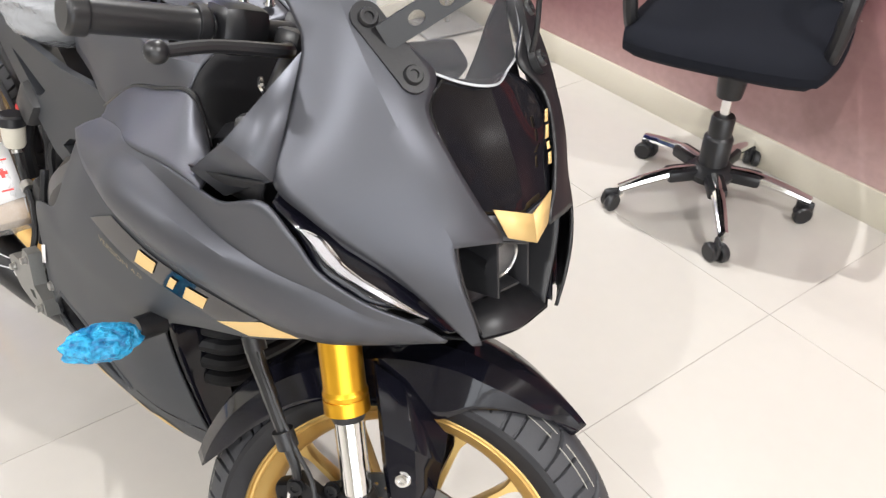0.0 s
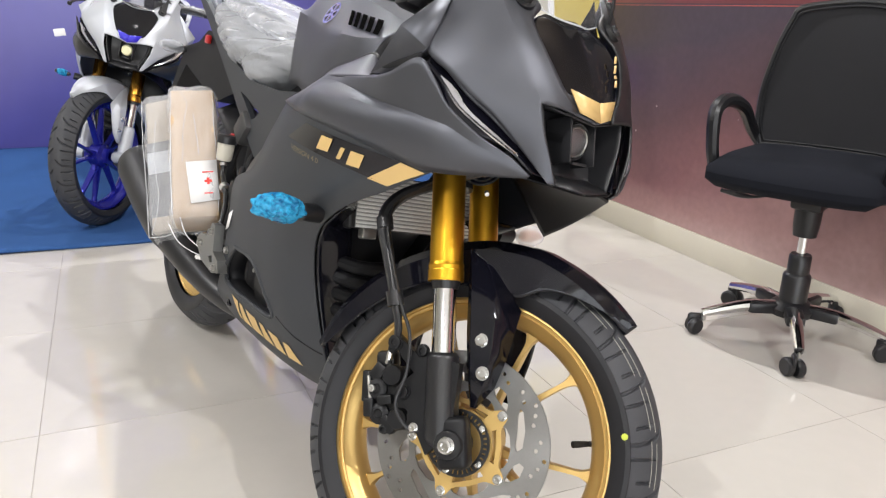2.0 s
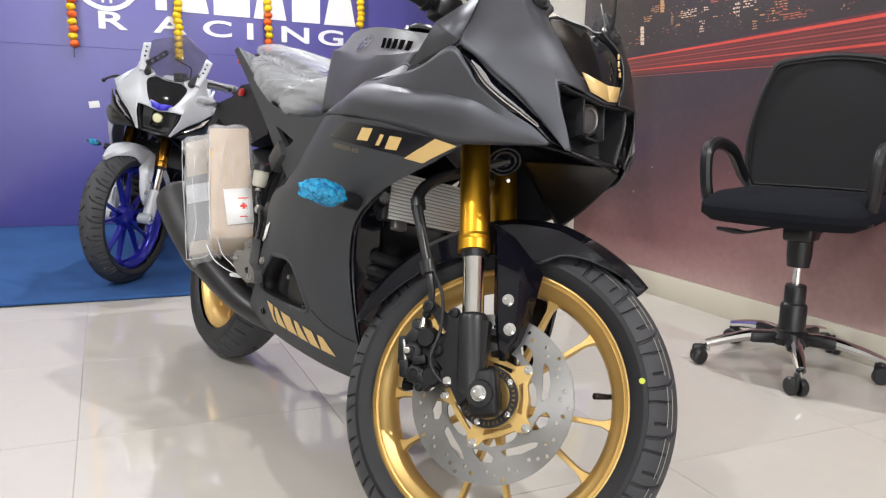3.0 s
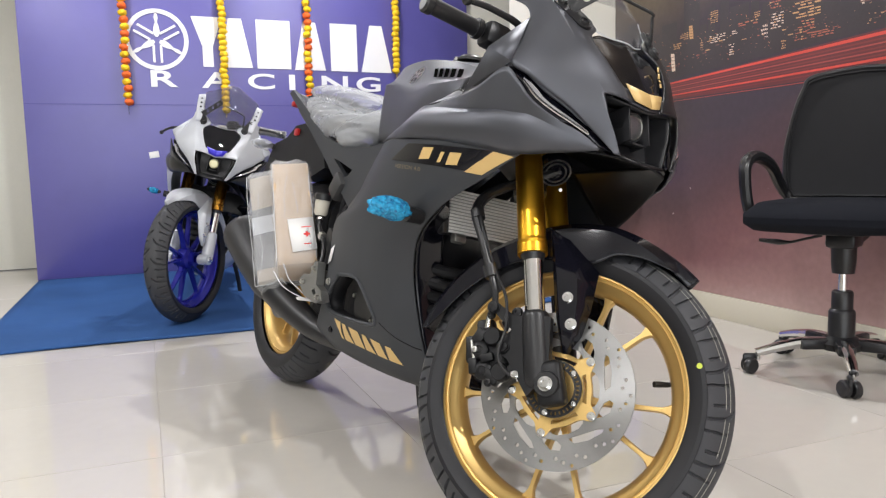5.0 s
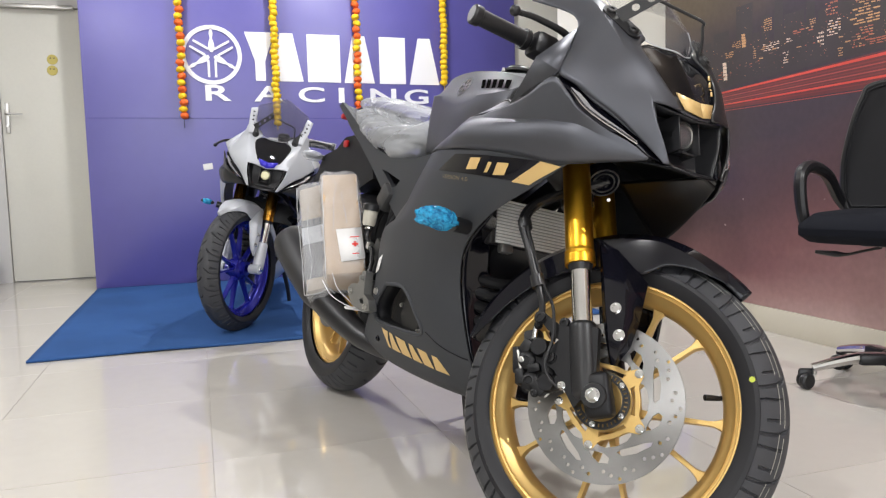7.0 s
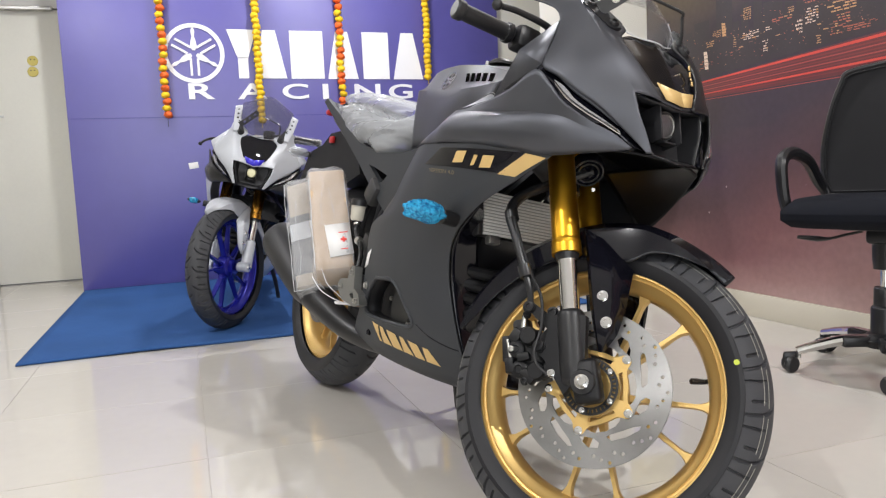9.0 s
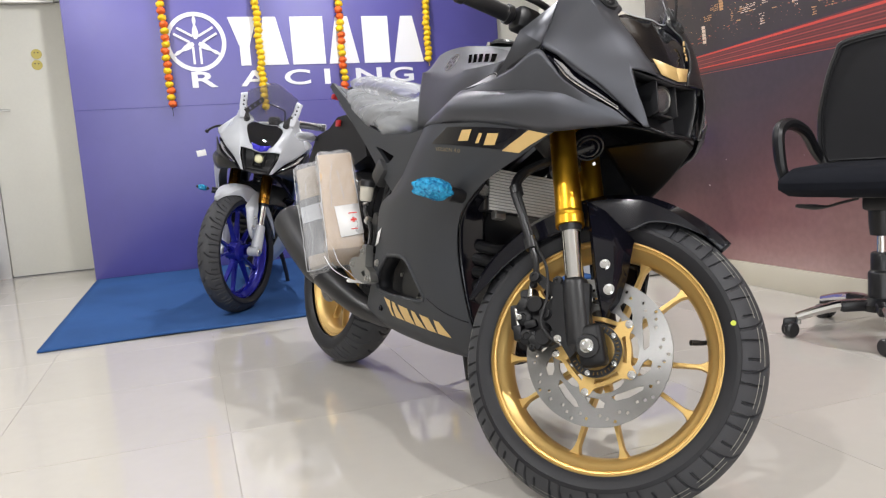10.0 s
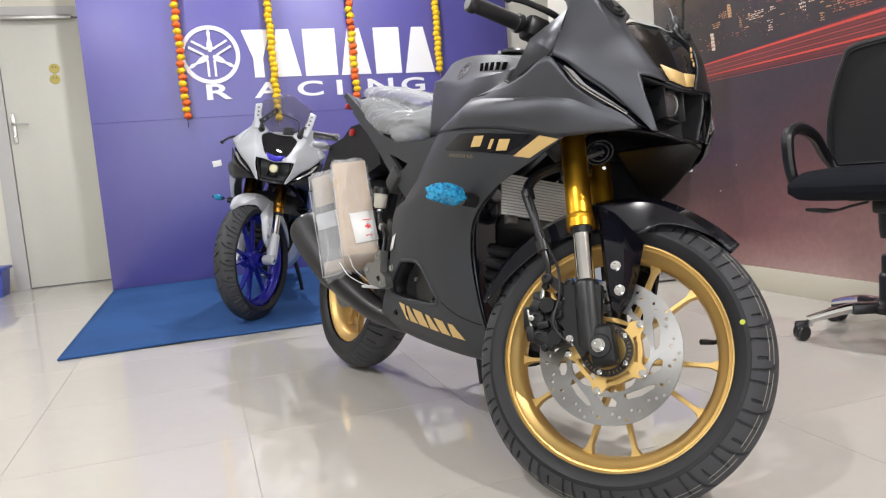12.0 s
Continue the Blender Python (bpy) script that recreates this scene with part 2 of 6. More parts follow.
def part(name, bm, material, parent=None, label="", solid=0.0, m=None, smooth=35):
    if m is not None:
        bm.transform(m)
    bmesh.ops.recalc_face_normals(bm, faces=bm.faces)
    me = bpy.data.meshes.new(name)
    bm.to_mesh(me)
    bm.free()
    me.materials.append(material)
    me.polygons.foreach_set("use_smooth", [True] * len(me.polygons))
    me.set_sharp_from_angle(angle=radians(smooth))
    ob = new(name, me)
    ob.parent = parent
    if solid:
        s = ob.modifiers.new("thickness", "SOLIDIFY")
        s.thickness, s.offset = solid, 0
    return tagged(ob, label)


def thing(name, label, category, group="", kind="", m=None):
    e = tagged(new(name), label, category, group, kind)
    e.empty_display_size = 0.1
    if m is not None:
        e.matrix_world = m
    return e


def words(text, size, depth=0.001, wide=1.0, bold=0.0):
    """The letters as a bmesh in x, z, standing on z = 0, from x = 0."""
    cu = bpy.data.curves.new("letters", "FONT")
    cu.body, cu.size, cu.extrude, cu.offset = text, size, depth, bold
    ob = bpy.data.objects.new("letters", cu)
    scene.collection.objects.link(ob)
    bpy.context.view_layer.update()
    me = bpy.data.meshes.new_from_object(ob.evaluated_get(bpy.context.evaluated_depsgraph_get()))
    bm = bmesh.new()
    bm.from_mesh(me)
    bpy.data.objects.remove(ob)
    bpy.data.curves.remove(cu)
    bpy.data.meshes.remove(me)
    bm.transform(Matrix.Diagonal((wide, 1, 1, 1)))
    bm.transform(Matrix.Rotation(radians(90), 4, "X"))
    return bm


# ---- room ----
WX, PY0 = 2.734, 2.36          # mural wall, pillar face
BY = 4.62                     # banner face


def slab(name, x0, x1, y0, y1, z0, z1, material, label="", category="wall", bevel=0.0):
    b = box(x1 - x0, y1 - y0, z1 - z0, bevel)
    ob = part(name, b, material, None, label, m=Matrix.Translation(((x0 + x1) / 2, (y0 + y1) / 2, (z0 + z1) / 2)))
    return tagged(ob, label, category, "", "structure")


floor = slab("floor", -8.6, 5.0, SHOP_Y, 5.9, -0.12, -0.0014, GROUT, "polished cream vitrified floor tiles with thin grey joints", "floor")
slab("wall_north", -8.6, -1.075, 5.42, 5.8, 0, CEILING, CREAM, "plain cream painted wall beside the door")
slab("wall_north_head", -1.075, -0.24, 5.42, 5.8, 2.16, CEILING, CREAM, "cream wall above the door")
slab("wall_behind_banner", -0.24, 5.0, BY + 0.045, 5.8, 0, CEILING, CREAM, "cream wall that carries the printed banner")
slab("wall_east", WX, WX + 0.2, SHOP_Y, PY0, 0, CEILING, CREAM, "wall covered by a printed night city mural")
slab("pillar", 2.33, WX + 0.2, PY0, PY0 + 0.42, 0, CEILING, CREAM, "cream painted pillar at the end of the mural", "pillar", 0.004)
slab("wall_far_east", 4.8, 5.0, PY0 + 0.42, BY + 0.045, 0, CEILING, CREAM, "cream wall beyond the pillar")
slab("wall_west", -8.8, -8.6, SHOP_Y, 5.8, 0, CEILING, CREAM, "plain cream wall")
slab("wall_south_west", -8.8, GLAZED[0], SHOP_Y - 0.2, SHOP_Y, 0, CEILING, CREAM, "plain cream wall beside the shop front")
slab("wall_south_east", GLAZED[1], WX + 0.2, SHOP_Y - 0.2, SHOP_Y, 0, CEILING, CREAM, "plain cream wall beside the shop front")
slab("wall_south_head", GLAZED[0], GLAZED[1], SHOP_Y - 0.2, SHOP_Y, GLAZED[3], CEILING, CREAM, "cream wall above the shop front")
slab("wall_south_sill", GLAZED[0], GLAZED[1], SHOP_Y - 0.2, SHOP_Y, 0, GLAZED[2], CREAM, "low sill of the shop front")
shop = thing("window_1", "aluminium framed shop window, daylight behind it", "window", kind="structure", m=Matrix.Translation((0, SHOP_Y - 0.06, 0)))
for k in range(5):
    part("mullion", box(0.06, 0.08, GLAZED[3] - GLAZED[2], 0.004, Matrix.Translation((GLAZED[0] + 0.03 + (GLAZED[1] - GLAZED[0] - 0.06) * k / 4, 0, (GLAZED[2] + GLAZED[3]) / 2))), STEEL, shop)
slab("ceiling", -8.8, 5.0, SHOP_Y - 0.2, 5.8, CEILING, CEILING + 0.1, mat("ceiling_paint", (0.8, 0.8, 0.78), 0.8), "white flat ceiling", "ceiling")
slab("baseboard", WX - 0.012, WX, SHOP_Y, PY0 - 0.012, 0, 0.105, SKIRT, "beige tiled skirting along the mural wall", "baseboard", 0.002)
slab("baseboard", 2.33, WX - 0.012, PY0 - 0.012, PY0, 0, 0.105, SKIRT, "beige tiled skirting round the pillar", "baseboard", 0.002)
slab("baseboard", -8.6, -1.075, 5.408, 5.42, 0, 0.1, SKIRT, "beige tiled skirting", "baseboard", 0.002)
slab("baseboard", 2.92, 4.8, BY + 0.033, BY + 0.045, 0, 0.1, SKIRT, "beige tiled skirting", "baseboard", 0.002)

# ceiling light panels
for px, py, watts in PANELS:
    lamp = thing("ceiling_light", "round white recessed LED downlight, switched on", "ceiling light", "ceiling downlights", m=Matrix.Translation((px, py, CEILING)))
    part("frame", lathe([(0.053, -0.002), (0.056, -0.016), (0.066, -0.018), (0.076, -0.008), (0.08, 0.0)], 40, "z"), WHITE, lamp)
    li = bpy.data.lights.new("panel_light", "AREA")
    li.shape, li.size, li.energy, li.color = "DISK", 0.05, watts, (0.99, 0.98, 0.985)
    lo = new("panel_light", li)
    lo.parent = lamp
    lo.location = (0, 0, -0.012)

# door
door = tagged(thing("door_1", "closed cream painted flush door with a steel lever handle", "door", kind="structure", m=Matrix.Translation((-0.975, 5.42, 0))))
part("leaf", box(0.725, 0.04, 2.065, 0.003, Matrix.Translation((0.366, 0.03, 1.04))), DOORP, door)
part("door_frame", prism([(-0.1, 0), (0, 0), (0, 2.08), (0.735, 2.08), (0.735, 2.16), (-0.1, 2.16)], 0.1), FRAMEP, door, m=Matrix.Translation((0, -0.015, 0)))
part("closer", box(0.5, 0.05, 0.03, 0.006, Matrix.Translation((0.3, -0.03, 2.075))), STEEL, door, "steel door closer bar")
han = part("handle", box(0.032, 0.012, 0.23, 0.005, Matrix.Translation((0.042, 0.003, 1.25))), STEEL, door, "steel lever handle on a long plate")
part("lever", tube([(0.042, 0.0, 1.278), (0.042, -0.045, 1.278), (0.08, -0.05, 1.278), (0.155, -0.05, 1.273)], 0.008, 16, 8), STEEL, han)
part("lock", lathe([(0.0, -0.016), (0.010, -0.016), (0.012, 0.0)], 16, "y"), STEEL, han, m=Matrix.Translation((0.042, 0, 1.19)))
for zz in (1.692, 1.610):
    st = thing("sticker", "round yellow sticker on the door", "sticker", "door stickers", m=Matrix.Translation((-0.60 - (1.69 - zz) * 0.06, 5.427, zz)))
    part("disc", lathe([(0.0, -0.003), (0.036, -0.003), (0.038, 0.0)], 32, "y"), mat("sticker_yellow", (0.55, 0.45, 0.1), 0.4), st)
    for ex in (-0.012, 0.012):
        part("spot", lathe([(0.0, -0.001), (0.005, -0.001), (0.005, 0.0)], 10, "y"), BLACKP, st, m=Matrix.Translation((ex, -0.0035, 0.010)))

# blue crate at the jamb
crate = thing("storage_crate", "small blue plastic crate on the floor by the door", "crate", m=Matrix.Translation((-1.235, 5.15, 0)))
part("body", prism([(-0.14, 0), (0.14, 0), (0.165, 0.2), (-0.165, 0.2)], 0.25), BIN, crate, m=Matrix.Translation((0, -0.12, 0)))
part("rim", box(0.36, 0.29, 0.025, 0.006, Matrix.Translation((0, 0.005, 0.205))), BIN, crate)

# banner
banner = thing("wall_banner", "large purple-blue printed vinyl banner with white print, hung with garlands", "banner", m=Matrix.Translation((0, BY, 0)))
sheet = box(3.19, 0.04, 2.9, 0.004, Matrix.Translation((1.294, 0.022, 1.452)))
part("sheet", sheet, PURPLE, banner)
emblem = part("emblem", prism(ring2(0.208, 64), 0.002, [ring2(0.178, 64)]), WHITE, banner, "white ring emblem with radial bars", m=Matrix.Translation((0.546, -0.003, 1.624)))
for k in range(3):
    a = radians(90 + 120 * k)
    rot = Matrix.Translation((0.546, -0.003, 1.624)) @ Matrix.Rotation(-a, 4, "Y")
    part("bar", prism([(0.020, -0.010), (0.050, -0.022), (0.085, -0.018), (0.118, -0.007), (0.150, -0.014), (0.203, 0), (0.150, 0.014), (0.118, 0.007), (0.085, 0.018), (0.050, 0.022), (0.020, 0.010)], 0.002), WHITE, emblem, m=Matrix.Translation((0, -0.0007 * k, 0)) @ rot)
    for j, w in enumerate((-0.024, 0.024)):
        part("bar", prism([(-0.156, w - 0.008), (-0.036, w - 0.008), (-0.036, w + 0.008), (-0.156, w + 0.008)], 0.002), WHITE, emblem, m=Matrix.Translation((0, -0.0021 - 0.0007 * (2 * k + j), 0)) @ rot)
# brand word: plain blocks in its place
BRAND = ((0.0, 0.135, "funnel"), (0.118, 0.266, "wedge"), (0.280, 0.452, "slab"), (0.462, 0.612, "wedge"), (0.632, 0.776, "slab"), (0.790, 0.945, "wedge"))
BLOCKS = {"funnel": ([(0.0, 1.0), (1.0, 1.0), (0.68, 0.42), (0.32, 0.42)], [(0.33, 0.43), (0.67, 0.43), (0.67, 0.0), (0.33, 0.0)]), "wedge": ([(0.30, 1.0), (0.70, 1.0), (1.0, 0.0), (0.0, 0.0)],), "slab": ([(0.04, 1.0), (0.96, 1.0), (0.96, 0.0), (0.04, 0.0)],)}
for u0, u1, kind in BRAND:
    x0, x1 = 0.775 + 1.55 * u0, 0.775 + 1.55 * u1
    zt, zb = 1.794 - 0.004 * (x0 - 0.77), 1.449 - 0.009 * (x0 - 0.77)
    for q in BLOCKS[kind]:
        part("block", prism([(x0 + (x1 - x0) * u, zb + (zt - zb) * v) for u, v in q], 0.002), WHITE, banner, m=Matrix.Translation((0, -0.003, 0)))
for ch, x0, x1 in (("R", 0.490, 0.668), ("A", 0.826, 1.036), ("C", 1.146, 1.338), ("I", 1.443, 1.487), ("N", 1.686, 1.889), ("G", 1.955, 2.146)):
    lt = words(ch, 0.15, 0.001, 1.0, 0.003)
    xs, zs = [v.co.x for v in lt.verts], [v.co.z for v in lt.verts]
    lt.transform(Matrix.Translation((x0, -0.003, 1.303 - 0.0085 * (x0 - 0.49))) @ Matrix.Diagonal(((x1 - x0) / (max(xs) - min(xs)), 1, 0.112 / (max(zs) - min(zs)), 1)) @ Matrix.Translation((-min(xs), 0, -min(zs))))
    part("letter", lt, WHITE, banner)
part("seam", box(3.18, 0.002, 0.004, 0, Matrix.Translation((1.294, 0.0012, 1.18))), mat("vinyl_seam", (0.066, 0.056, 0.26), 0.4), banner)


# garlands
def flower(r):
    bm = bmesh.new()
    bmesh.ops.create_icosphere(bm, subdivisions=3, radius=r)
    for v in bm.verts:
        d = v.co.normalized()
        q = 1 + 0.16 * noise.noise(d * 5.5) + 0.11 * math.sin(14 * math.atan2(d.y, d.x) + 5 * d.z)
        v.co = Vector((d.x * r * q, d.y * r * q, d.z * r * q * 0.84))
    me = bpy.data.meshes.new("flower")
    bm.to_mesh(me)
    bm.free()
    me.polygons.foreach_set("use_smooth", [True] * len(me.polygons))
    return me


FY, FO = flower(0.028), flower(0.0285)
FY.materials.append(YELLOW)
FO.materials.append(ORANGE)
for gx, zend, both, tail in ((0.338, 1.169, True, 0.06), (0.980, 1.119, False, 0.03), (1.585, 1.212, True, 0.03), (2.268, 1.427, False, 0.03)):
    g = thing("garland", "hanging string of orange and yellow marigolds before the banner" if both else "hanging string of yellow marigolds before the banner", "garland", "garlands", m=Matrix.Translation((gx, BY - 0.045, 0)))
    part("string", tube([(0, 0, 2.9), (0.002, 0, 2.2), (0, 0, zend - tail)], 0.0025, 12, 6), BLACKP if tail > 0.05 else YELLOW, g)
    z, k = zend + 0.025, 0
    while z < 2.88:
        fl = new("flower", (FO if (k % 4 in (0, 2) if gx < 1 else k % 4 in (0, 1)) else FY) if both else FY)
        fl.parent = g
        fl.location = (random.uniform(-0.006, 0.006), random.uniform(-0.006, 0.006), z)
        fl.rotation_euler = (random.uniform(-0.3, 0.3), random.uniform(-0.3, 0.3), random.uniform(0, 6))
        z += 0.0455 if both else 0.039
        k += 1

# carpet
cb = bmesh.new()
NX, NYC = 60, 50
rows = []
for j in range(NYC + 1):
    y = 2.30 + (BY - 0.003 - 2.30) * j / NYC
    row = []
    for i in range(NX + 1):
        u = i / NX
        x = -0.292 + u * ((2.48 if y < PY0 - 0.02 else 2.325) + 0.292)
        yy = y + (1 - j / NYC) * (0.0 + 0.02 * math.sin(3.1 * u + 0.6) - 0.03 * u + 0.004 * math.sin(14 * u))
        lift = 0.010 * max(0, noise.noise((x * 2.2, yy * 2.2, 0))) * (1 - j / NYC) ** 2 * 0.8
        row.append((x, yy, 0.006 + lift))
    rows.append(row)
grid(rows, bm=cb)
tagged(part("carpet", cb, CARPET, None, solid=0.008), "thin blue carpet laid on the tiles before the banner", "carpet")

# mural
mural = thing("wall_mural", "printed night skyline mural with red light trails", "mural", m=Matrix.Translation((WX, -0.0235, 0.016)) @ Matrix.Diagonal((1, 0.9765, 0.9765, 1)))
M0, M1, MZ0, MZ1 = -5.0, 2.435, 0.092, 2.9


def mural_material():
    m = bpy.data.materials.new("mural_print")
    m.use_nodes = True
    n, k = m.node_tree.nodes, m.node_tree.links
    b = n["Principled BSDF"]
    b.inputs["Roughness"].default_value = 0.42
    b.inputs["Specular IOR Level"].default_value = 0.3
    at, sep = n.new("ShaderNodeTexCoord"), n.new("ShaderNodeSeparateXYZ")
    k.new(at.outputs["Object"], sep.inputs[0])
    ns = n.new("ShaderNodeTexNoise")
    ns.inputs["Scale"].default_value, ns.inputs["Detail"].default_value = 1.1, 5
    mp = n.new("ShaderNodeMapping")
    mp.inputs["Scale"].default_value = (1, 0.8, 2.6)
    k.new(at.outputs["Object"], mp.inputs["Vector"])
    k.new(mp.outputs["Vector"], ns.inputs["Vector"])
    ma = n.new("ShaderNodeMath")
    ma.operation = "MULTIPLY_ADD"
    ma.inputs[1].default_value, ma.inputs[2].default_value = 0.5, -0.25
    k.new(ns.outputs["Fac"], ma.inputs[0])
    ad = n.new("ShaderNodeMath")
    sky = n.new("ShaderNodeMapRange")
    sky.inputs["From Min"].default_value, sky.inputs["From Max"].default_value = 1.2, 2.4
    sky.inputs["To Max"].default_value = 0.28
    k.new(sep.outputs["Y"], sky.inputs["Value"])
    up = n.new("ShaderNodeMath")
    k.new(sep.outputs["Z"], up.inputs[0])
    k.new(sky.outputs["Result"], up.inputs[1])
    k.new(up.outputs[0], ad.inputs[0])
    k.new(ma.outputs[0], ad.inputs[1])
    mr = n.new("ShaderNodeMapRange")
    mr.inputs["From Min"].default_value, mr.inputs["From Max"].default_value = 0.1, 2.2
    k.new(ad.outputs[0], mr.inputs["Value"])
    ra = n.new("ShaderNodeValToRGB")
    e = ra.color_ramp.elements
    e[0].position, e[0].color = 0.0, (0.52, 0.36, 0.34, 1)
    e[1].position, e[1].color = 1.0, (0.19, 0.145, 0.10, 1)
    for p, c in ((0.09, (0.37, 0.215, 0.205, 1)), (0.18, (0.22, 0.105, 0.108, 1)), (0.28, (0.118, 0.066, 0.073, 1)), (0.40, (0.070, 0.053, 0.069, 1)), (0.64, (0.061, 0.048, 0.061, 1)), (0.80, (0.13, 0.098, 0.070, 1))):
        x = e.new(p)
        x.color = c
    k.new(mr.outputs["Result"], ra.inputs["Fac"])
    fine = n.new("ShaderNodeTexNoise")
    fine.inputs["Scale"].default_value = 35
    k.new(at.outputs["Object"], fine.inputs["Vector"])
    mx = n.new("ShaderNodeMix")
    mx.data_type, mx.blend_type = "RGBA", "MULTIPLY"
    mx.inputs["Factor"].default_value = 0.25
    k.new(ra.outputs["Color"], mx.inputs["A"])
    k.new(fine.outputs["Fac"], mx.inputs["B"])
    k.new(mx.outputs["Result"], b.inputs["Base Color"])
    return m


part("print", box(0.004, M1 - M0, MZ1 - MZ0, 0, Matrix.Translation((-0.002, (M0 + M1) / 2, (MZ0 + MZ1) / 2))), mural_material(), mural)
LIGHTRED = mat("printed_light_red", (0.62, 0.075, 0.055), 0.4, 0, 0.25, 3)
LIGHTPINK = mat("printed_light_pink", (0.36, 0.075, 0.065), 0.4, 0, 0.2, 3)
BANDRED = mat("printed_red_haze", (0.13, 0.033, 0.037), 0.4, 0, 0.3, 2)
DARKRED = mat("printed_dark_red", (0.19, 0.04, 0.04), 0.4, 0, 0.3, 2)
TRAILS = [(0.42, 0.11, 3), (0.0, 0.0095, 0), (0.14, 0.005, 2), (0.25, 0.0045, 1), (0.36, 0.004, 2), (0.46, 0.0045, 1), (0.56, 0.004, 2), (0.665, 0.0075, 0), (0.80, 0.004, 2), (1.0, 0.0035, 1)]
for k, (f, w, c) in enumerate(TRAILS):
    pts = []
    for j in range(40):
        y = M1 - 0.01 - j * (M1 - M0 - 0.05) / 39
        s = M1 - y
        pts.append((y, 1.052 - 0.069 * f + (0.038 - 0.037 * f) * s + (0.0015 - 0.001 * f) * s * s, w * (0.28 + 0.22 * s)))
    part("light_trail", grid([[(-0.0044 - 0.00006 * k, y, z - h), (-0.0044 - 0.00006 * k, y, z + h)] for y, z, h in pts]), (LIGHTRED, LIGHTPINK, DARKRED, BANDRED)[c], mural)
rnd = random.Random(11)
towers = []
y = M1 - 0.03
while y > -4.6:
    w = rnd.uniform(0.035, 0.11)
    far = M1 - y
    towers.append((y - w / 2, w, 1.095 + 0.04 * far, 0.10 + 0.03 * far + 0.13 * rnd.random() ** 1.5 + (0.11 if rnd.random() < 0.2 else 0)))
    y -= w * rnd.uniform(0.4, 0.85)
bm = bmesh.new()
for k, (y, w, z0, h) in enumerate(towers):
    x = -0.00415 - 0.00004 * (k % 5)
    bm.faces.new([bm.verts.new(q) for q in ((x, y - w / 2, z0 - 0.02), (x, y + w / 2, z0 - 0.02), (x, y + w / 2, z0 + h), (x, y - w / 2, z0 + h))])
tagged(part("skyline", bm, mat("printed_towers", (0.040, 0.032, 0.036), 0.45, 0, 0.4, 6), mural), kind="stuff")
LIGHTS = {"city_lights_pale": (0.74, 0.58, 0.46), "city_lights_warm": (0.54, 0.30, 0.14), "city_lights_rose": (0.40, 0.12, 0.07), "city_lights_dim": (0.15, 0.085, 0.065)}
glow = {name: bmesh.new() for name in LIGHTS}


def streak(name, y, z, a, b):
    x = -0.0045 - 0.0004 * rnd.random()
    lm = glow[name]
    lm.faces.new([lm.verts.new(q) for q in ((x, y - a, z - b), (x, y + a * rnd.uniform(0.8, 1), z - b * 0.9), (x, y + a, z + b), (x, y - a * rnd.uniform(0.8, 1), z + b * 0.8))])


for y, w, z0, h in towers:
    kind = rnd.random() if y < 1.0 else 1.0
    hue = rnd.choice(("city_lights_pale", "city_lights_pale", "city_lights_warm", "city_lights_warm", "city_lights_rose"))
    top = z0 + h
    if kind < 0.46:                       # lit floors
        part_w, lo = w * rnd.uniform(0.25, 0.5), top - h * rnd.uniform(0.35, 0.9)
        zz = top - 0.01
        off = rnd.uniform(-0.2, 0.2) * w
        while zz > lo:
            left = -part_w
            while left < part_w:
                a = rnd.uniform(0.004, 0.016)
                if rnd.random() < 0.55:
                    streak(hue if rnd.random() < 0.7 else "city_lights_dim", y + off + left, zz + rnd.uniform(-0.002, 0.002), a, 0.0026 * rnd.uniform(0.5, 1.6))
                left += 2 * a + rnd.uniform(0.0, 0.014)
            zz -= rnd.uniform(0.010, 0.017)
    elif kind < 0.70:                     # a column of windows
        off, zz = rnd.uniform(-0.35, 0.35) * w, top - rnd.uniform(0.0, 0.1)
        for _ in range(rnd.randrange(3, 9)):
            streak(hue, y + off + rnd.uniform(-0.002, 0.002), zz, rnd.uniform(0.003, 0.008), rnd.uniform(0.002, 0.0035))
            zz -= rnd.uniform(0.009, 0.014)
    elif kind < 0.86:                     # a floodlit wall
        zz, a = z0 + h * rnd.uniform(0.2, 0.7), rnd.uniform(0.006, 0.011)
        for q in range(6):
            streak(rnd.choice(("city_lights_pale", "city_lights_warm", "city_lights_warm")), y - 0.001 * q, zz - 0.010 * q, a * rnd.uniform(0.7, 1.5), 0.0058)
    for _ in range(int(5 + 60 * w)):
        streak(rnd.choice(("city_lights_dim", "city_lights_dim", "city_lights_rose", "city_lights_warm")), y + rnd.uniform(-0.5, 0.5) * w, z0 + h * rnd.random(), rnd.uniform(0.001, 0.004), rnd.uniform(0.0008, 0.002))
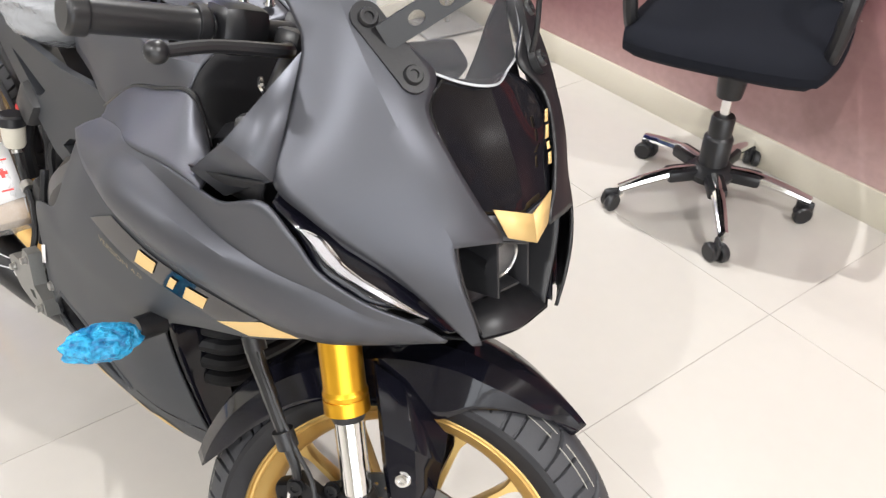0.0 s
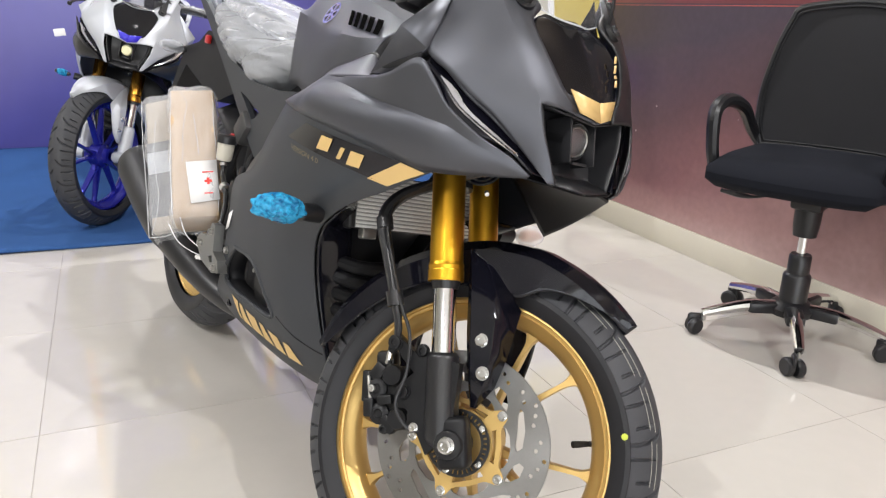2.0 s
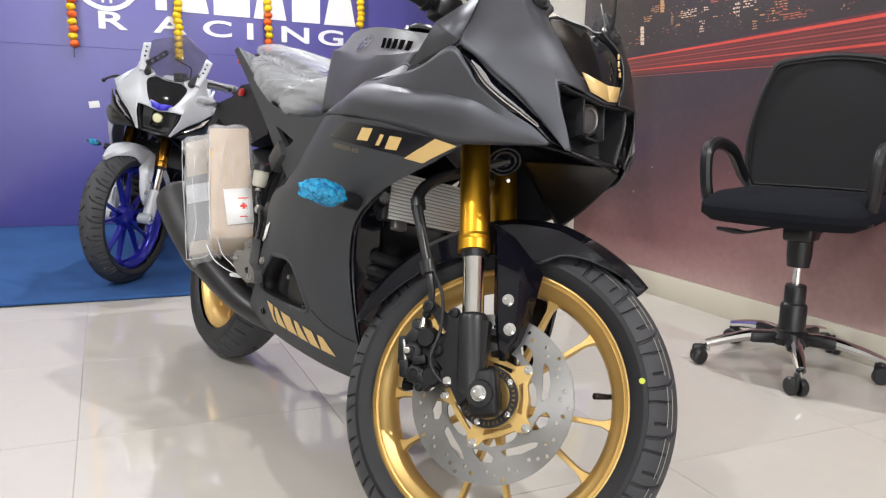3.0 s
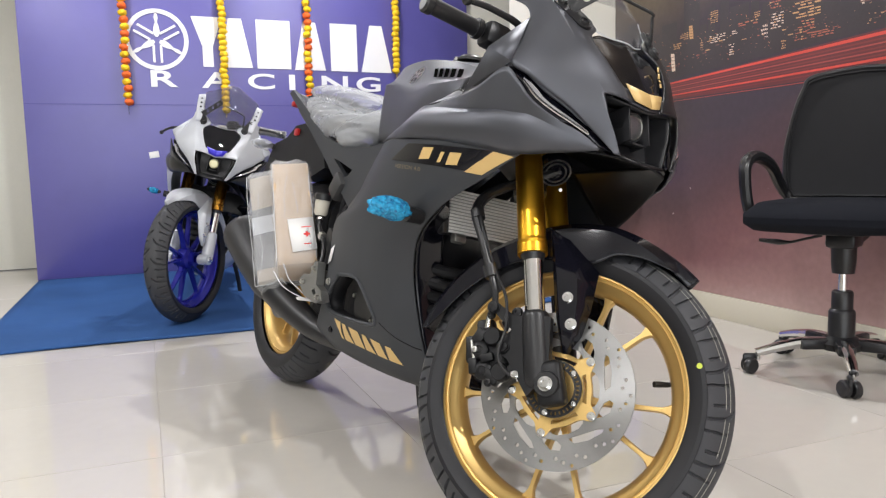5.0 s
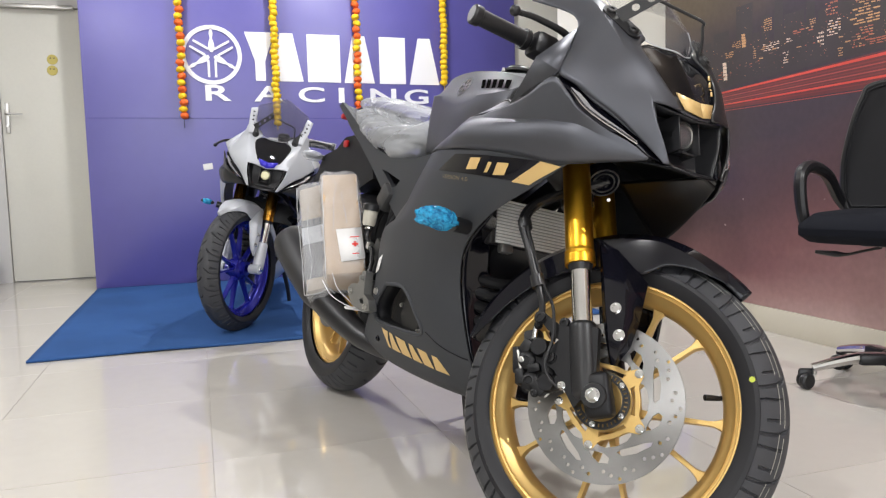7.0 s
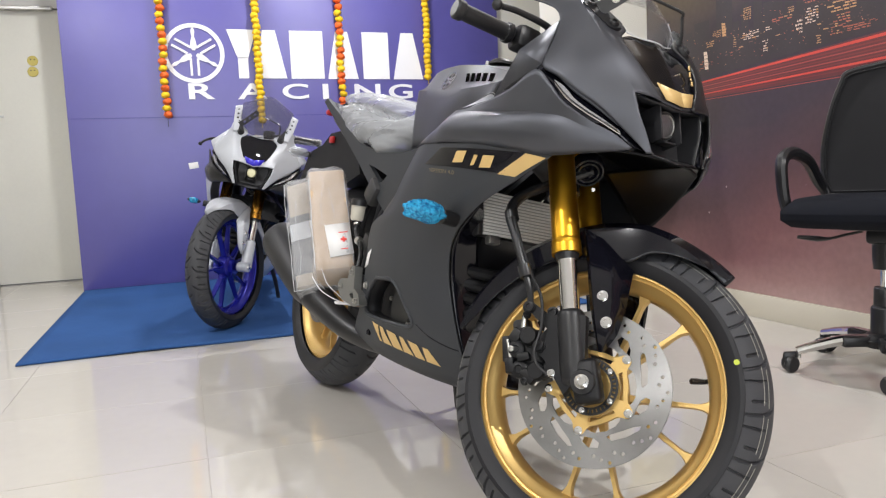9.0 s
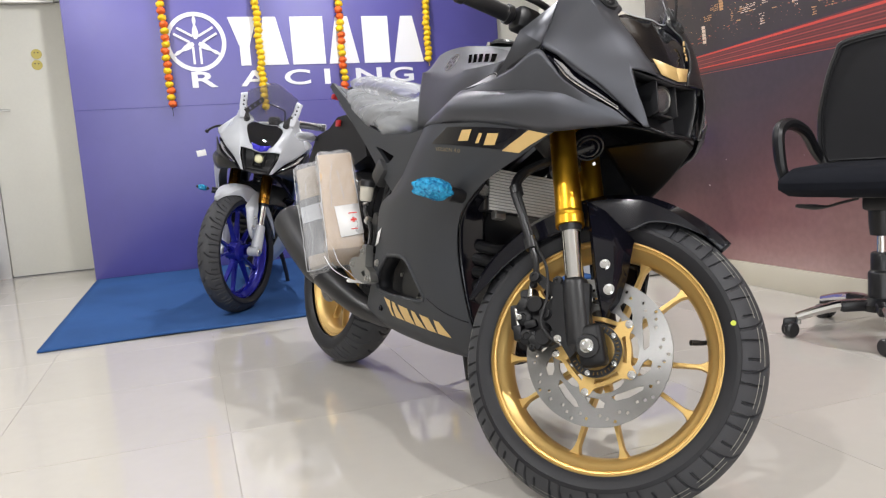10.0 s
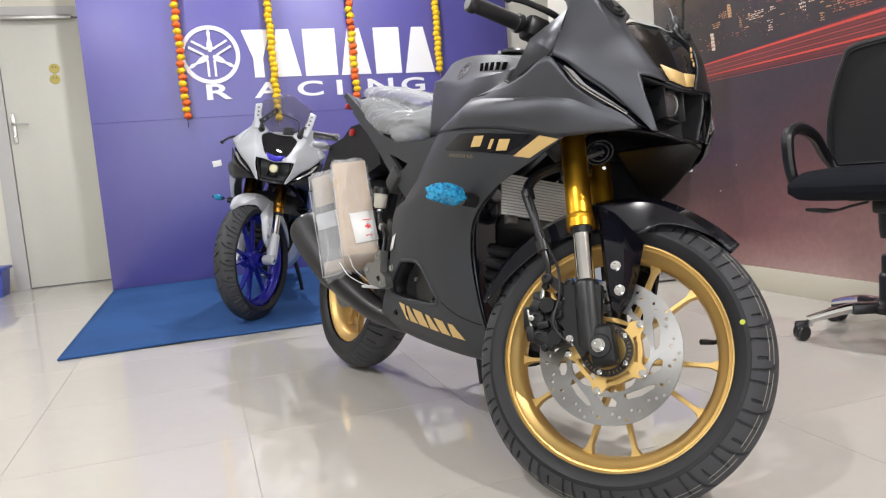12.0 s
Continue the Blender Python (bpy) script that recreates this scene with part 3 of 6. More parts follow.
# the lit buildings that stand out at the pillar's end: middle, width, height, colour, rows of light
LANDMARKS = ((1.890, 1.155, 0.034, 0.085, "pale", 0), (1.768, 1.272, 0.030, 0.062, "warm", 0), (1.812, 1.262, 0.045, 0.034, "warm", 4), (1.86, 1.225, 0.05, 0.03, "warm", 3), (1.598, 1.218, 0.085, 0.036, "pale", 4), (1.622, 1.312, 0.042, 0.055, "warm", 6), (1.518, 1.158, 0.026, 0.05, "pale", 5), (1.500, 1.225, 0.03, 0.02, "pale", 2),
             (1.338, 1.200, 0.030, 0.060, "pale", 4), (1.272, 1.232, 0.056, 0.064, "pale", 6), (1.285, 1.305, 0.052, 0.055, "rose", 5), (1.125, 1.265, 0.105, 0.10, "warm", 9), (1.130, 1.185, 0.06, 0.05, "rose", 5), (1.160, 1.145, 0.05, 0.018, "rose", 2), (1.056, 1.148, 0.085, 0.026, "rose", 3), (1.242, 1.134, 0.022, 0.036, "warm", 4), (1.700, 1.205, 0.014, 0.05, "warm", 5), (1.42, 1.250, 0.09, 0.02, "rose", 2), (1.38, 1.275, 0.03, 0.025, "warm", 3))
for yw, zw, wide, tall, hue, lines in LANDMARKS:
    y, z, hue = (yw + 0.0235) / 0.9765, (zw - 0.016) / 0.9765, "city_lights_" + hue
    if not lines:
        for q in range(5):
            streak(hue, y + 0.0015 * q, z + tall * (q / 5 - 0.4), wide / 2 * rnd.uniform(0.75, 1.1), tall * 0.095)
    for q in range(lines):
        zz, left = z + tall * ((q + 0.5) / lines - 0.5), -wide / 2
        while left < wide / 2:
            a = rnd.uniform(0.12, 0.34) * wide
            if rnd.random() < 0.85:
                streak(hue if rnd.random() < 0.8 else "city_lights_warm", y + left + a / 2, zz + rnd.uniform(-0.001, 0.001), a / 2, tall / lines * rnd.uniform(0.18, 0.30))
            left += a + rnd.uniform(0.0, 0.12) * wide
for _ in range(150):                      # glowing streets among the towers
    y = rnd.uniform(-4.4, M1 - 0.1)
    z = 1.10 + 0.04 * (M1 - y) + 0.03 * (1 + math.sin(y * 5)) + abs(rnd.gauss(0, 0.012))
    streak(rnd.choice(("city_lights_rose", "city_lights_rose", "city_lights_dim", "city_lights_warm")), y, z, rnd.uniform(0.004, 0.014), rnd.uniform(0.001, 0.0028))
for name, colr in LIGHTS.items():
    tagged(part(name, glow[name], mat(name, colr, 0.45, 0, 0.25, 3), mural), kind="stuff")
bm = bmesh.new()
for _ in range(34):
    y, z = rnd.uniform(-3.5, M1 - 0.1), rnd.uniform(0.35, 0.95)
    r = rnd.uniform(0.002, 0.006)
    bm.faces.new([bm.verts.new((-0.0052, y + r * math.cos(a), z + r * math.sin(a))) for a in (i * math.pi / 4 for i in range(8))])
tagged(part("printed_spark", bm, mat("printed_spark", (0.42, 0.33, 0.32), 0.4), mural), kind="stuff")

# leaflet stand by the pillar
stand = thing("sign_stand", "slim floor stand with grey base plate and purple leaflet", "sign stand", m=Matrix.Translation((2.60, 2.235, 0)))
part("base", box(0.26, 0.22, 0.012, 0.003, Matrix.Translation((-0.025, -0.01, 0.013)) @ Matrix.Rotation(radians(-8), 4, "Z")), mat("grey_steel_plate", (0.33, 0.32, 0.31), 0.5, 0.3), stand)
part("pole", lathe([(0.011, 0.01), (0.011, 0.80)], 16, "z"), STEEL, stand)
BOARD = Matrix.Translation((-0.02, -0.085, 0.80)) @ Matrix.Rotation(radians(-12), 4, "X")
bd = part("board", box(0.32, 0.015, 0.52, 0.004), WHITE, stand, "white framed notice board", m=BOARD)
part("leaflet", box(0.27, 0.003, 0.17, 0, Matrix.Translation((0, -0.0085, -0.145))), BLUED, bd, "purple printed leaflet", m=BOARD)
for k, w in enumerate((0.20, 0.17, 0.21, 0.15)):
    part("text_bar", box(w, 0.002, 0.006, 0, Matrix.Translation((-0.02, -0.0105, -0.10 - 0.028 * k))), WHITE, bd, m=BOARD)
part("leaflet", box(0.27, 0.003, 0.20, 0, Matrix.Translation((0, -0.0085, 0.10))), mat("leaflet_yellow", (0.62, 0.5, 0.12), 0.4), bd, "yellow printed leaflet", m=BOARD)


# office chair
def office_chair(m):
    c = thing("office_chair", "black mesh office chair with chrome star base on castors", "chair", m=m)
    SWIVEL = ((0.010, -0.023), (0.032, 0.0), (0, 0), (0.0, 0.01), (0.0, 0.0))
    part("gas_lift", lathe([(0.014, 0.22), (0.014, 0.42)], 20, "z"), CHROME, c)
    part("lift_cover", lathe([(0.040, 0.10), (0.040, 0.20), (0.037, 0.205), (0.032, 0.21), (0.032, 0.262), (0.028, 0.268)], 28, "z"), BLACKP, c)
    part("tilt_box", box(0.10, 0.09, 0.05, 0.012, Matrix.Translation((0, 0, 0.432))), BLACKP, c)
    part("seat_plate", box(0.24, 0.18, 0.02, 0.006, Matrix.Translation((0, 0, 0.464))), BLACKP, c)
    part("lift_sleeve", lathe([(0.033, 0.325), (0.037, 0.36), (0.038, 0.42)], 24, "z"), BLACKP, c)
    part("hub", lathe([(0.02, 0.075), (0.062, 0.078), (0.07, 0.10), (0.05, 0.118), (0.042, 0.122)], 30, "z"), BLACKP, c)
    for k in range(5):
        a = radians(CHAIR_SPIN + 72 * k)
        r = Matrix.Rotation(a, 4, "Z")
        arm = part("leg", tube([(0.05, 0, 0.098), (0.12, 0, 0.10), (0.2, 0, 0.086), (0.270, 0, 0.068)], [0.02, 0.018, 0.016, 0.013], 16, 10), CHROME, c, "chrome leg", m=r @ Matrix.Diagonal((1, 1.1, 1, 1)))
        part("socket", box(0.09, 0.052, 0.036, 0.01, Matrix.Translation((0.09, 0, 0.097))), BLACKP, arm, m=r)
        w = Matrix.Translation((*SWIVEL[k], 0)) @ r
        part("castor_stem", lathe([(0.0, 0.045), (0.007, 0.045), (0.007, 0.066), (0.0, 0.066)], 12, "z"), STEEL, arm, m=r @ Matrix.Translation((0.262, 0, 0)))
        cas = part("castor", box(0.046, 0.014, 0.046, 0.008, Matrix.Translation((0.262, 0, 0.042))), BLACKP, c, m=w)
        for s in (-1, 1):
            part("wheel", lathe([(0.006, -0.011), (0.022, -0.011), (0.0265, -0.006), (0.0265, 0.006), (0.022, 0.011), (0.006, 0.011)], 24, "y"), BLACKP, cas, m=w @ Matrix.Translation((0.262, s * 0.0135, 0.0265)) @ Matrix.Rotation(0.5, 4, "Z"))
    # seat pad
    bm = bmesh.new()
    bmesh.ops.create_cube(bm, size=1)
    bmesh.ops.subdivide_edges(bm, edges=bm.edges[:], cuts=10, use_grid_fill=True)
    for v in bm.verts:
        x, y, z = v.co * 2
        f = (max(0, 1 - abs(x) ** 4) * max(0, 1 - abs(y) ** 4)) ** 0.25
        q = 1 - 0.12 * (abs(x * y)) ** 2.5
        v.co = Vector((x * 0.245 * q, y * 0.252 * q - 0.012, z * (0.012 + 0.036 * f) + (-0.02 * max(0, x - 0.55) if z < 0.5 else -0.03 * max(0, x - 0.6))))
    part("seat", bm, SEATF, c, "thick black cloth seat", m=Matrix.Translation((0.012, 0, 0.514)), smooth=60)
    # backrest
    rows = []
    for z, y0, y1, x, arc in ((0.552, -0.226, 0.196, -0.172, 0.0), (0.60, -0.243, 0.208, -0.175, 0.0), (0.66, -0.248, 0.212, -0.178, 0.0), (0.74, -0.244, 0.210, -0.180, 0.0), (0.86, -0.219, 0.190, -0.184, 0.004), (0.935, -0.193, 0.164, -0.190, 0.012), (0.966, -0.176, 0.147, -0.194, 0.024)):
        rows.append([(x - 0.035 * (1 - u * u), (y0 + y1) / 2 + u * (y1 - y0) / 2, z + arc * (1 - u * u)) for u in (-1, -0.6, 0, 0.6, 1)])
    back = part("backrest", patch(rows, 20, 24), FABRIC, c, "black mesh backrest with a padded edge", solid=0.014)
    edge = [r[0] for r in rows] + rows[-1][1:4] + [r[4] for r in rows[::-1]] + rows[0][3:0:-1] + [rows[0][0]]
    part("back_frame", tube(edge, 0.010, 120, 8), BLACKP, c)
    mid = Vector((-0.19, -0.017, 0.77))
    part("piping", tube([tuple(Vector(q).lerp(mid, 0.055) + Vector((0.010, 0, 0))) for q in edge], 0.0032, 120, 6), DEEP, back)
    part("back_bar", tube([(-0.02, 0, 0.435), (-0.16, 0, 0.435), (-0.232, 0, 0.475), (-0.24, 0, 0.7)], [0.03, 0.028, 0.026, 0.02], 20, 8), BLACKP, c)
    for y in (-0.255, 0.225):
        k = 1 if y > 0 else -1
        part("armrest", tube([(-0.205, y - k * 0.03, 0.53), (-0.155, y, 0.60), (-0.065, y, 0.668), (0.035, y, 0.698), (0.118, y, 0.699), (0.163, y, 0.666), (0.162, y - k * 0.006, 0.57), (0.145, y - k * 0.02, 0.49)], [0.017, 0.019, 0.02, 0.021, 0.021, 0.02, 0.019, 0.018], 50, 10), BLACKP, c)
    part("tilt_lever", tube([(0.02, -0.06, 0.445), (0.03, -0.11, 0.432), (0.03, -0.155, 0.419), (0.03, -0.195, 0.418), (0.03, -0.255, 0.422)], [0.0045, 0.0045, 0.0045, 0.010, 0.006], 24, 8), BLACKP, c)
    return c


CHAIR_SPIN = -49.1
office_chair(Matrix.Translation((2.462, 0.720, 0)) @ Matrix.Rotation(radians(204.6), 4, "Z"))


# ---- motorcycles ----
from mathutils.bvhtree import BVHTree

RAKE = radians(25.5)
AXLE = Vector((1.325, 0, 0.298))
UP_S = Vector((-math.sin(RAKE), 0, math.cos(RAKE)))      # steering axis
FW_S = Vector((math.cos(RAKE), 0, math.sin(RAKE)))
HEAD = AXLE - 0.048 * FW_S
NOSE_OFF = 0.002


def steering(deg, shift):
    return Matrix.Translation(shift) @ Matrix.Translation(HEAD) @ Matrix.Rotation(radians(deg), 4, UP_S) @ Matrix.Translation(-HEAD)


def tyre(radius, half, rim, n, pitches, drop):
    """Tyre about the y axis: smooth sidewalls, a crowned tread with cut sipes."""
    edge = radius - drop
    side = [(rim, 0.80 * half), (rim + 0.010, 0.93 * half), (rim + 0.022, 0.995 * half), (edge - 0.008, half), (edge - 0.001, 0.985 * half)]
    m = 56
    prof = [(r, -y, None) for r, y in side]
    for i in range(m + 1):
        t = 2 * i / m - 1
        prof.append((radius - (radius - edge) * abs(t) ** 2.2, 0.965 * half * t, t))
    prof += [(r, y, None) for r, y in side[::-1]]
    bm = bmesh.new()
    v = []
    for k in range(n):
        w = 2 * math.pi * k / n
        ring = []
        for r, y, t in prof:
            if t is not None:
                u = abs(t)
                ph = (w * pitches / (2 * math.pi) + (0.5 if t > 0 else 0.0)) % 1.0
                hook = 0.40 + 0.12 * (1 - u) + 0.30 * (1 - u) ** 3
                if (0.42 < u < 0.985 and abs(ph - 0.14 - 0.05 * (1 - u)) < 0.028) or (0.10 < u < 0.985 and abs(ph - hook) < 0.035) or (0.52 < u < 0.86 and abs(ph - 0.70 - 0.10 * (1 - u)) < 0.030):
                    r -= 0.007
            ring.append(bm.verts.new((r * math.cos(w), y, r * math.sin(w))))
        v.append(ring)
    first, last = len(side), len(side) + m
    for a, b in zip(v, v[1:] + v[:1]):
        for i in range(len(prof) - 1):
            f = bm.faces.new((a[i], a[i + 1], b[i + 1], b[i]))
            f.material_index = 1 if first <= i < last else 0
    return bm


def wheel_rim(half):
    """Barrel with flanges, radius 0.2285 at the lip."""
    face = [(0.2285, 0.0), (0.2235, -0.001), (0.2215, 0.0035), (0.2185, 0.0045), (0.2165, 0.003), (0.2145, 0.0055), (0.208, 0.0105), (0.2025, 0.0145)]
    seat = [(0.2285, half), (0.2285, half - 0.005), (0.219, half - 0.009), (0.212, half * 0.55), (0.206, half * 0.35)]
    return lathe([(r, -h) for r, h in seat] + seat[::-1] + [(r, half - d) for r, d in face[1:]] + [(0.196, half * 0.4), (0.192, 0.0), (0.196, -half * 0.4)] + [(r, d - half) for r, d in face[:0:-1]], 96, "y", closed=True)


def spoke(a0, a1, r0=0.05, r1=0.200, w0=0.0058, w1=0.0042, th=0.012):
    """A cast spoke: ribbed bar from the hub to the barrel."""
    bm = bmesh.new()
    p0, p1 = Vector((r0 * math.cos(a0), 0, r0 * math.sin(a0))), Vector((r1 * math.cos(a1), 0, r1 * math.sin(a1)))
    d = (p1 - p0).normalized()
    sd = Vector((-d.z, 0, d.x))
    rows = []
    for i in range(16):
        t = i / 15
        p = p0.lerp(p1, t)
        w = w0 + (w1 - w0) * t + 0.014 * (max(0, t - 0.80) / 0.20) ** 2.4 + 0.004 * max(0, 0.2 - t) / 0.2
        h = th * (1.25 - 0.5 * t)
        rows.append([p + sd * w + Vector((0, -h * 0.5, 0)), p + sd * w * 0.75 + Vector((0, -h, 0)), p - sd * w * 0.75 + Vector((0, -h, 0)), p - sd * w + Vector((0, -h * 0.5, 0)),
                     p - sd * w + Vector((0, h * 0.5, 0)), p - sd * w * 0.75 + Vector((0, h, 0)), p + sd * w * 0.75 + Vector((0, h, 0)), p + sd * w + Vector((0, h * 0.5, 0))])
    return grid(rows, True, bm)


def bolt(r, h, n=6):
    b = lathe([(r * 1.25, 0), (r * 1.25, h * 0.3), (r, h * 0.3), (r, h * 0.95), (r * 0.8, h), (r * 0.5, h), (r * 0.45, h * 0.75), (0.0, h * 0.75)], 18 if n > 6 else 12, "y")
    b.transform(Matrix.Rotation(math.pi, 4, "Z"))
    return b


def brake_disc(r, holes):
    arms, inner = [], []

    def at(deg, f):
        w = radians(-deg) - 0.33
        return (r * f * math.cos(w), r * f * math.sin(w))

    for k in range(5):
        b = 72 * k
        inner += [at(b - 9, 0.505), at(b - 3, 0.49), at(b + 3, 0.49), at(b + 9, 0.505), at(b + 14, 0.545), at(b + 22, 0.565), at(b + 36, 0.57), at(b + 50, 0.565), at(b + 58, 0.545)]
        arms.append([at(b + 38, 0.635), at(b + 34, 0.70), at(b + 20, 0.745), at(b + 6, 0.79), at(b + 2, 0.775), at(b + 7, 0.71), at(b + 20, 0.65), at(b + 33, 0.62)])
        arms.append([at(b + 49, 0.75), at(b + 47, 0.69), at(b + 52, 0.635), at(b + 62, 0.615), at(b + 70, 0.625), at(b + 66, 0.68), at(b + 58, 0.745)])
    for k in range(holes):
        a = 2 * math.pi * k / holes
        rr = r * (0.845, 0.895, 0.945)[k % 3]
        if k % 6 != 5:
            arms.append(ring2(0.0034, 8, (rr * math.cos(a), rr * math.sin(a))))
    return prism(ring2(r, 120), 0.0045, [inner, *arms])


def project(quad, tree, nu, nv, lift=0.0042, y0=-0.6):
    """A decal over a quad of (x, z) corners laid on the right flank."""
    rows = []
    for j in range(nv):
        a = Vector(quad[0]).lerp(Vector(quad[3]), j / (nv - 1))
        b = Vector(quad[1]).lerp(Vector(quad[2]), j / (nv - 1))
        row = []
        for i in range(nu):
            q = a.lerp(b, i / (nu - 1))
            hit = tree.ray_cast(Vector((q[0], y0, q[1])), Vector((0, 1, 0)))
            y = hit[0].y - lift if hit[0] else -0.2
            row.append((q[0], y, q[1]))
        rows.append(row)
    return rows


def panel(rows, hard=(), nu=10, nv=40):
    """A sheet through rows of points, creased along the columns named in hard."""
    cuts = [0, *hard, len(rows[0]) - 1]
    lines = []
    for r in rows:
        line = []
        for a, b in zip(cuts, cuts[1:]):
            seg = cr(r[a:b + 1], nu)
            line += seg if not line else seg[1:]
        lines.append(line)
    cols = [cr([r[i] for r in lines], nv) for i in range(len(lines[0]))]
    return grid([[cols[i][j] for i in range(len(cols))] for j in range(nv)])


def motorcycle(m, label, sch, steer, shift, main):
    bike = thing("motorcycle", label, "motorcycle", "motorcycles", m=m)
    S = steering(steer, shift)
    body, low, wheelm, forkm, acc = sch["body"], sch["low"], sch["wheel"], sch["fork"], sch["accent"]
    nt = 1500 if main else 600

    # front wheel
    FM = S @ Matrix.Translation(AXLE)
    fw = part("front_wheel", wheel_rim(0.036), wheelm, bike, "gold painted alloy wheel" if main else "blue painted alloy wheel", m=FM)
    ty = part("tyre", tyre(0.2955, 0.056, 0.2265, nt, 22, 0.039), RUBBER, fw, m=FM @ Matrix.Translation((0, 0.006, 0)))
    ty.data.materials.append(TREAD)
    part("hub", lathe([(0.018, -0.05), (0.034, -0.05), (0.036, -0.03), (0.05, -0.022), (0.05, 0.022), (0.036, 0.03), (0.034, 0.05), (0.018, 0.05)], 40, "y", closed=True), wheelm, fw, m=FM)
    for k in range(5):
        c = radians(sch["spoke"] + 72 * k)
        for s in (-1, 1):
            part("spoke", spoke(c + s * 0.13, c + s * 0.245), wheelm, fw, m=FM)
    part("valve", tube([(0.196, 0, 0), (0.186, 0.004, 0), (0.174, -0.009, 0), (0.166, -0.016, 0)], [0.0045, 0.0045, 0.0055, 0.0055], 10, 8), BLACKP, fw, m=FM @ Matrix.Rotation(radians(-sch["valve"]), 4, "Y"))
    # paint lines on the new tread, lightened to carry the groove edges' glints too
    if main:
        for s0 in (-0.0265, -0.018):
            line = bmesh.new()
            for k in range(22):
                rows = []
                for j in range(16):
                    w = 2 * math.pi * (k + 0.62 + 0.05 * (s0 < -0.024) + 0.80 * j / 15) / 22
                    y = s0 + 0.0008 * math.sin(3 * w + k)
                    r = 0.2959 - 0.039 * (abs(y - 0.006) / 0.0540) ** 2.2
                    rows.append([((r - 0.0004) * math.cos(w), y - 0.0006, (r - 0.0004) * math.sin(w)), ((r + 0.0004) * math.cos(w), y + 0.0006, (r + 0.0004) * math.sin(w))])
                grid(rows, bm=line)
            part("paint_and_glint_line", line, TYRELINE, ty, m=FM)
        a = radians(26)
        dot = lathe([(0.0, -0.0005), (0.0048, -0.0005), (0.0048, 0.0)], 16, "y")
        part("paint_dot", dot, TYREDOT, ty, m=FM @ Matrix.Translation((0.2490 * math.cos(a), -0.0504, 0.2490 * math.sin(a))))
    # brake disc
    if main:
        disc = part("brake_disc", brake_disc(0.141, 60), DISC, bike, "drilled steel brake disc", m=FM @ Matrix.Translation((0, -0.058, 0)))
        car = []
        for k in range(150):
            a = 2 * math.pi * k / 150
            off = (a + 0.33 + math.pi / 5) % (2 * math.pi / 5) - math.pi / 5
            rr = 0.066 + 0.020 / (1 + (off / 0.16) ** 4)
            car.append((rr * math.cos(a), rr * math.sin(a)))
        slots = [[(q * math.cos(2 * math.pi * k / 5 - 0.33 + w), q * math.sin(2 * math.pi * k / 5 - 0.33 + w)) for w, q in ((0.20, 0.054), (0.20, 0.062), (0.42, 0.0585), (0.63, 0.0575), (0.84, 0.0585), (1.06, 0.062), (1.06, 0.054), (0.63, 0.0525))] for k in range(5)]
        part("carrier", prism(car, 0.010, [ring2(0.033, 40), *slots]), wheelm, disc, "gold disc carrier", m=FM @ Matrix.Translation((0, -0.060, 0)))
        for k in range(5):
            a = 2 * math.pi * k / 5 - 0.33
            part("rivet", bolt(0.0062, 0.006, 8), CHROME, disc, m=FM @ Matrix.Translation((0.080 * math.cos(a), -0.060, 0.080 * math.sin(a))))
        teeth = [[(rr * math.cos(a + t), rr * math.sin(a + t)) for t, rr in ((0.0, 0.041), (0.07, 0.041), (0.07, 0.047), (0.0, 0.047))] for a in (2 * math.pi * k / 36 for k in range(36))]
        part("sensor_ring", prism(ring2(0.051, 60), 0.003, [ring2(0.0375, 50), *teeth]), BLACKP, disc, "slotted black sensor ring", m=FM @ Matrix.Translation((0, -0.071, 0)))
        for k in range(5):
            a = 2 * math.pi * k / 5 + 0.9
            part("rivet", bolt(0.0042, 0.006, 8), CHROME, disc, m=FM @ Matrix.Translation((0.0445 * math.cos(a), -0.0705, 0.0445 * math.sin(a))))
    # fork legs
    base = AXLE + Vector((-0.022, 0, 0))
    UP_F = Vector((-math.sin(radians(20.5)), 0, math.cos(radians(20.5))))
    for s in (-1, 1):
        y = Vector((0, s * 0.092, 0))
        leg = part("fork_leg", tube([base + y + UP_F * t for t in (0.26, 0.40, 0.62)], 0.0265, 4, 28), forkm, bike, "gold anodised fork tube", m=S)
        part("fork_ring", tube([base + y + UP_F * t for t in (0.238, 0.2385, 0.2395, 0.255, 0.2555, 0.262, 0.2625, 0.268)], [0.024, 0.0285, 0.0285, 0.0285, 0.027, 0.0285, 0.0285, 0.0266], 60, 28), forkm, leg, m=S)
        part("stanchion", tube([base + y + UP_F * t for t in (0.115, 0.20, 0.245)], 0.0185, 4, 28), CHROME, leg, "chrome fork stanchion", m=S)
        part("dust_seal", tube([base + y + UP_F * t for t in (0.226, 0.238)], [0.020, 0.0235], 4, 24), BLACKP, leg, m=S)
        part("fork_bottom", tube([base + y + UP_F * t for t in (-0.012, 0.0, 0.03, 0.09, 0.12, 0.128)], [0.018, 0.0255, 0.027, 0.0265, 0.0255, 0.021], 30, 24), BLACKP if main else SILVER, leg, m=S)
        part("axle_boss", lathe([(0.0, -0.026), (0.021, -0.026), (0.0235, -0.022), (0.0235, 0.026), (0.0, 0.026)], 28, "y"), BLACKP if main else SILVER, leg, m=S @ Matrix.Translation(AXLE + y))
        part("axle_nut", bolt(0.0105, 0.014), CHROME, leg, m=S @ Matrix.Translation(AXLE + y + Vector((0, s * 0.026, 0))) @ Matrix.Rotation(0 if s < 0 else math.pi, 4, "Z"))
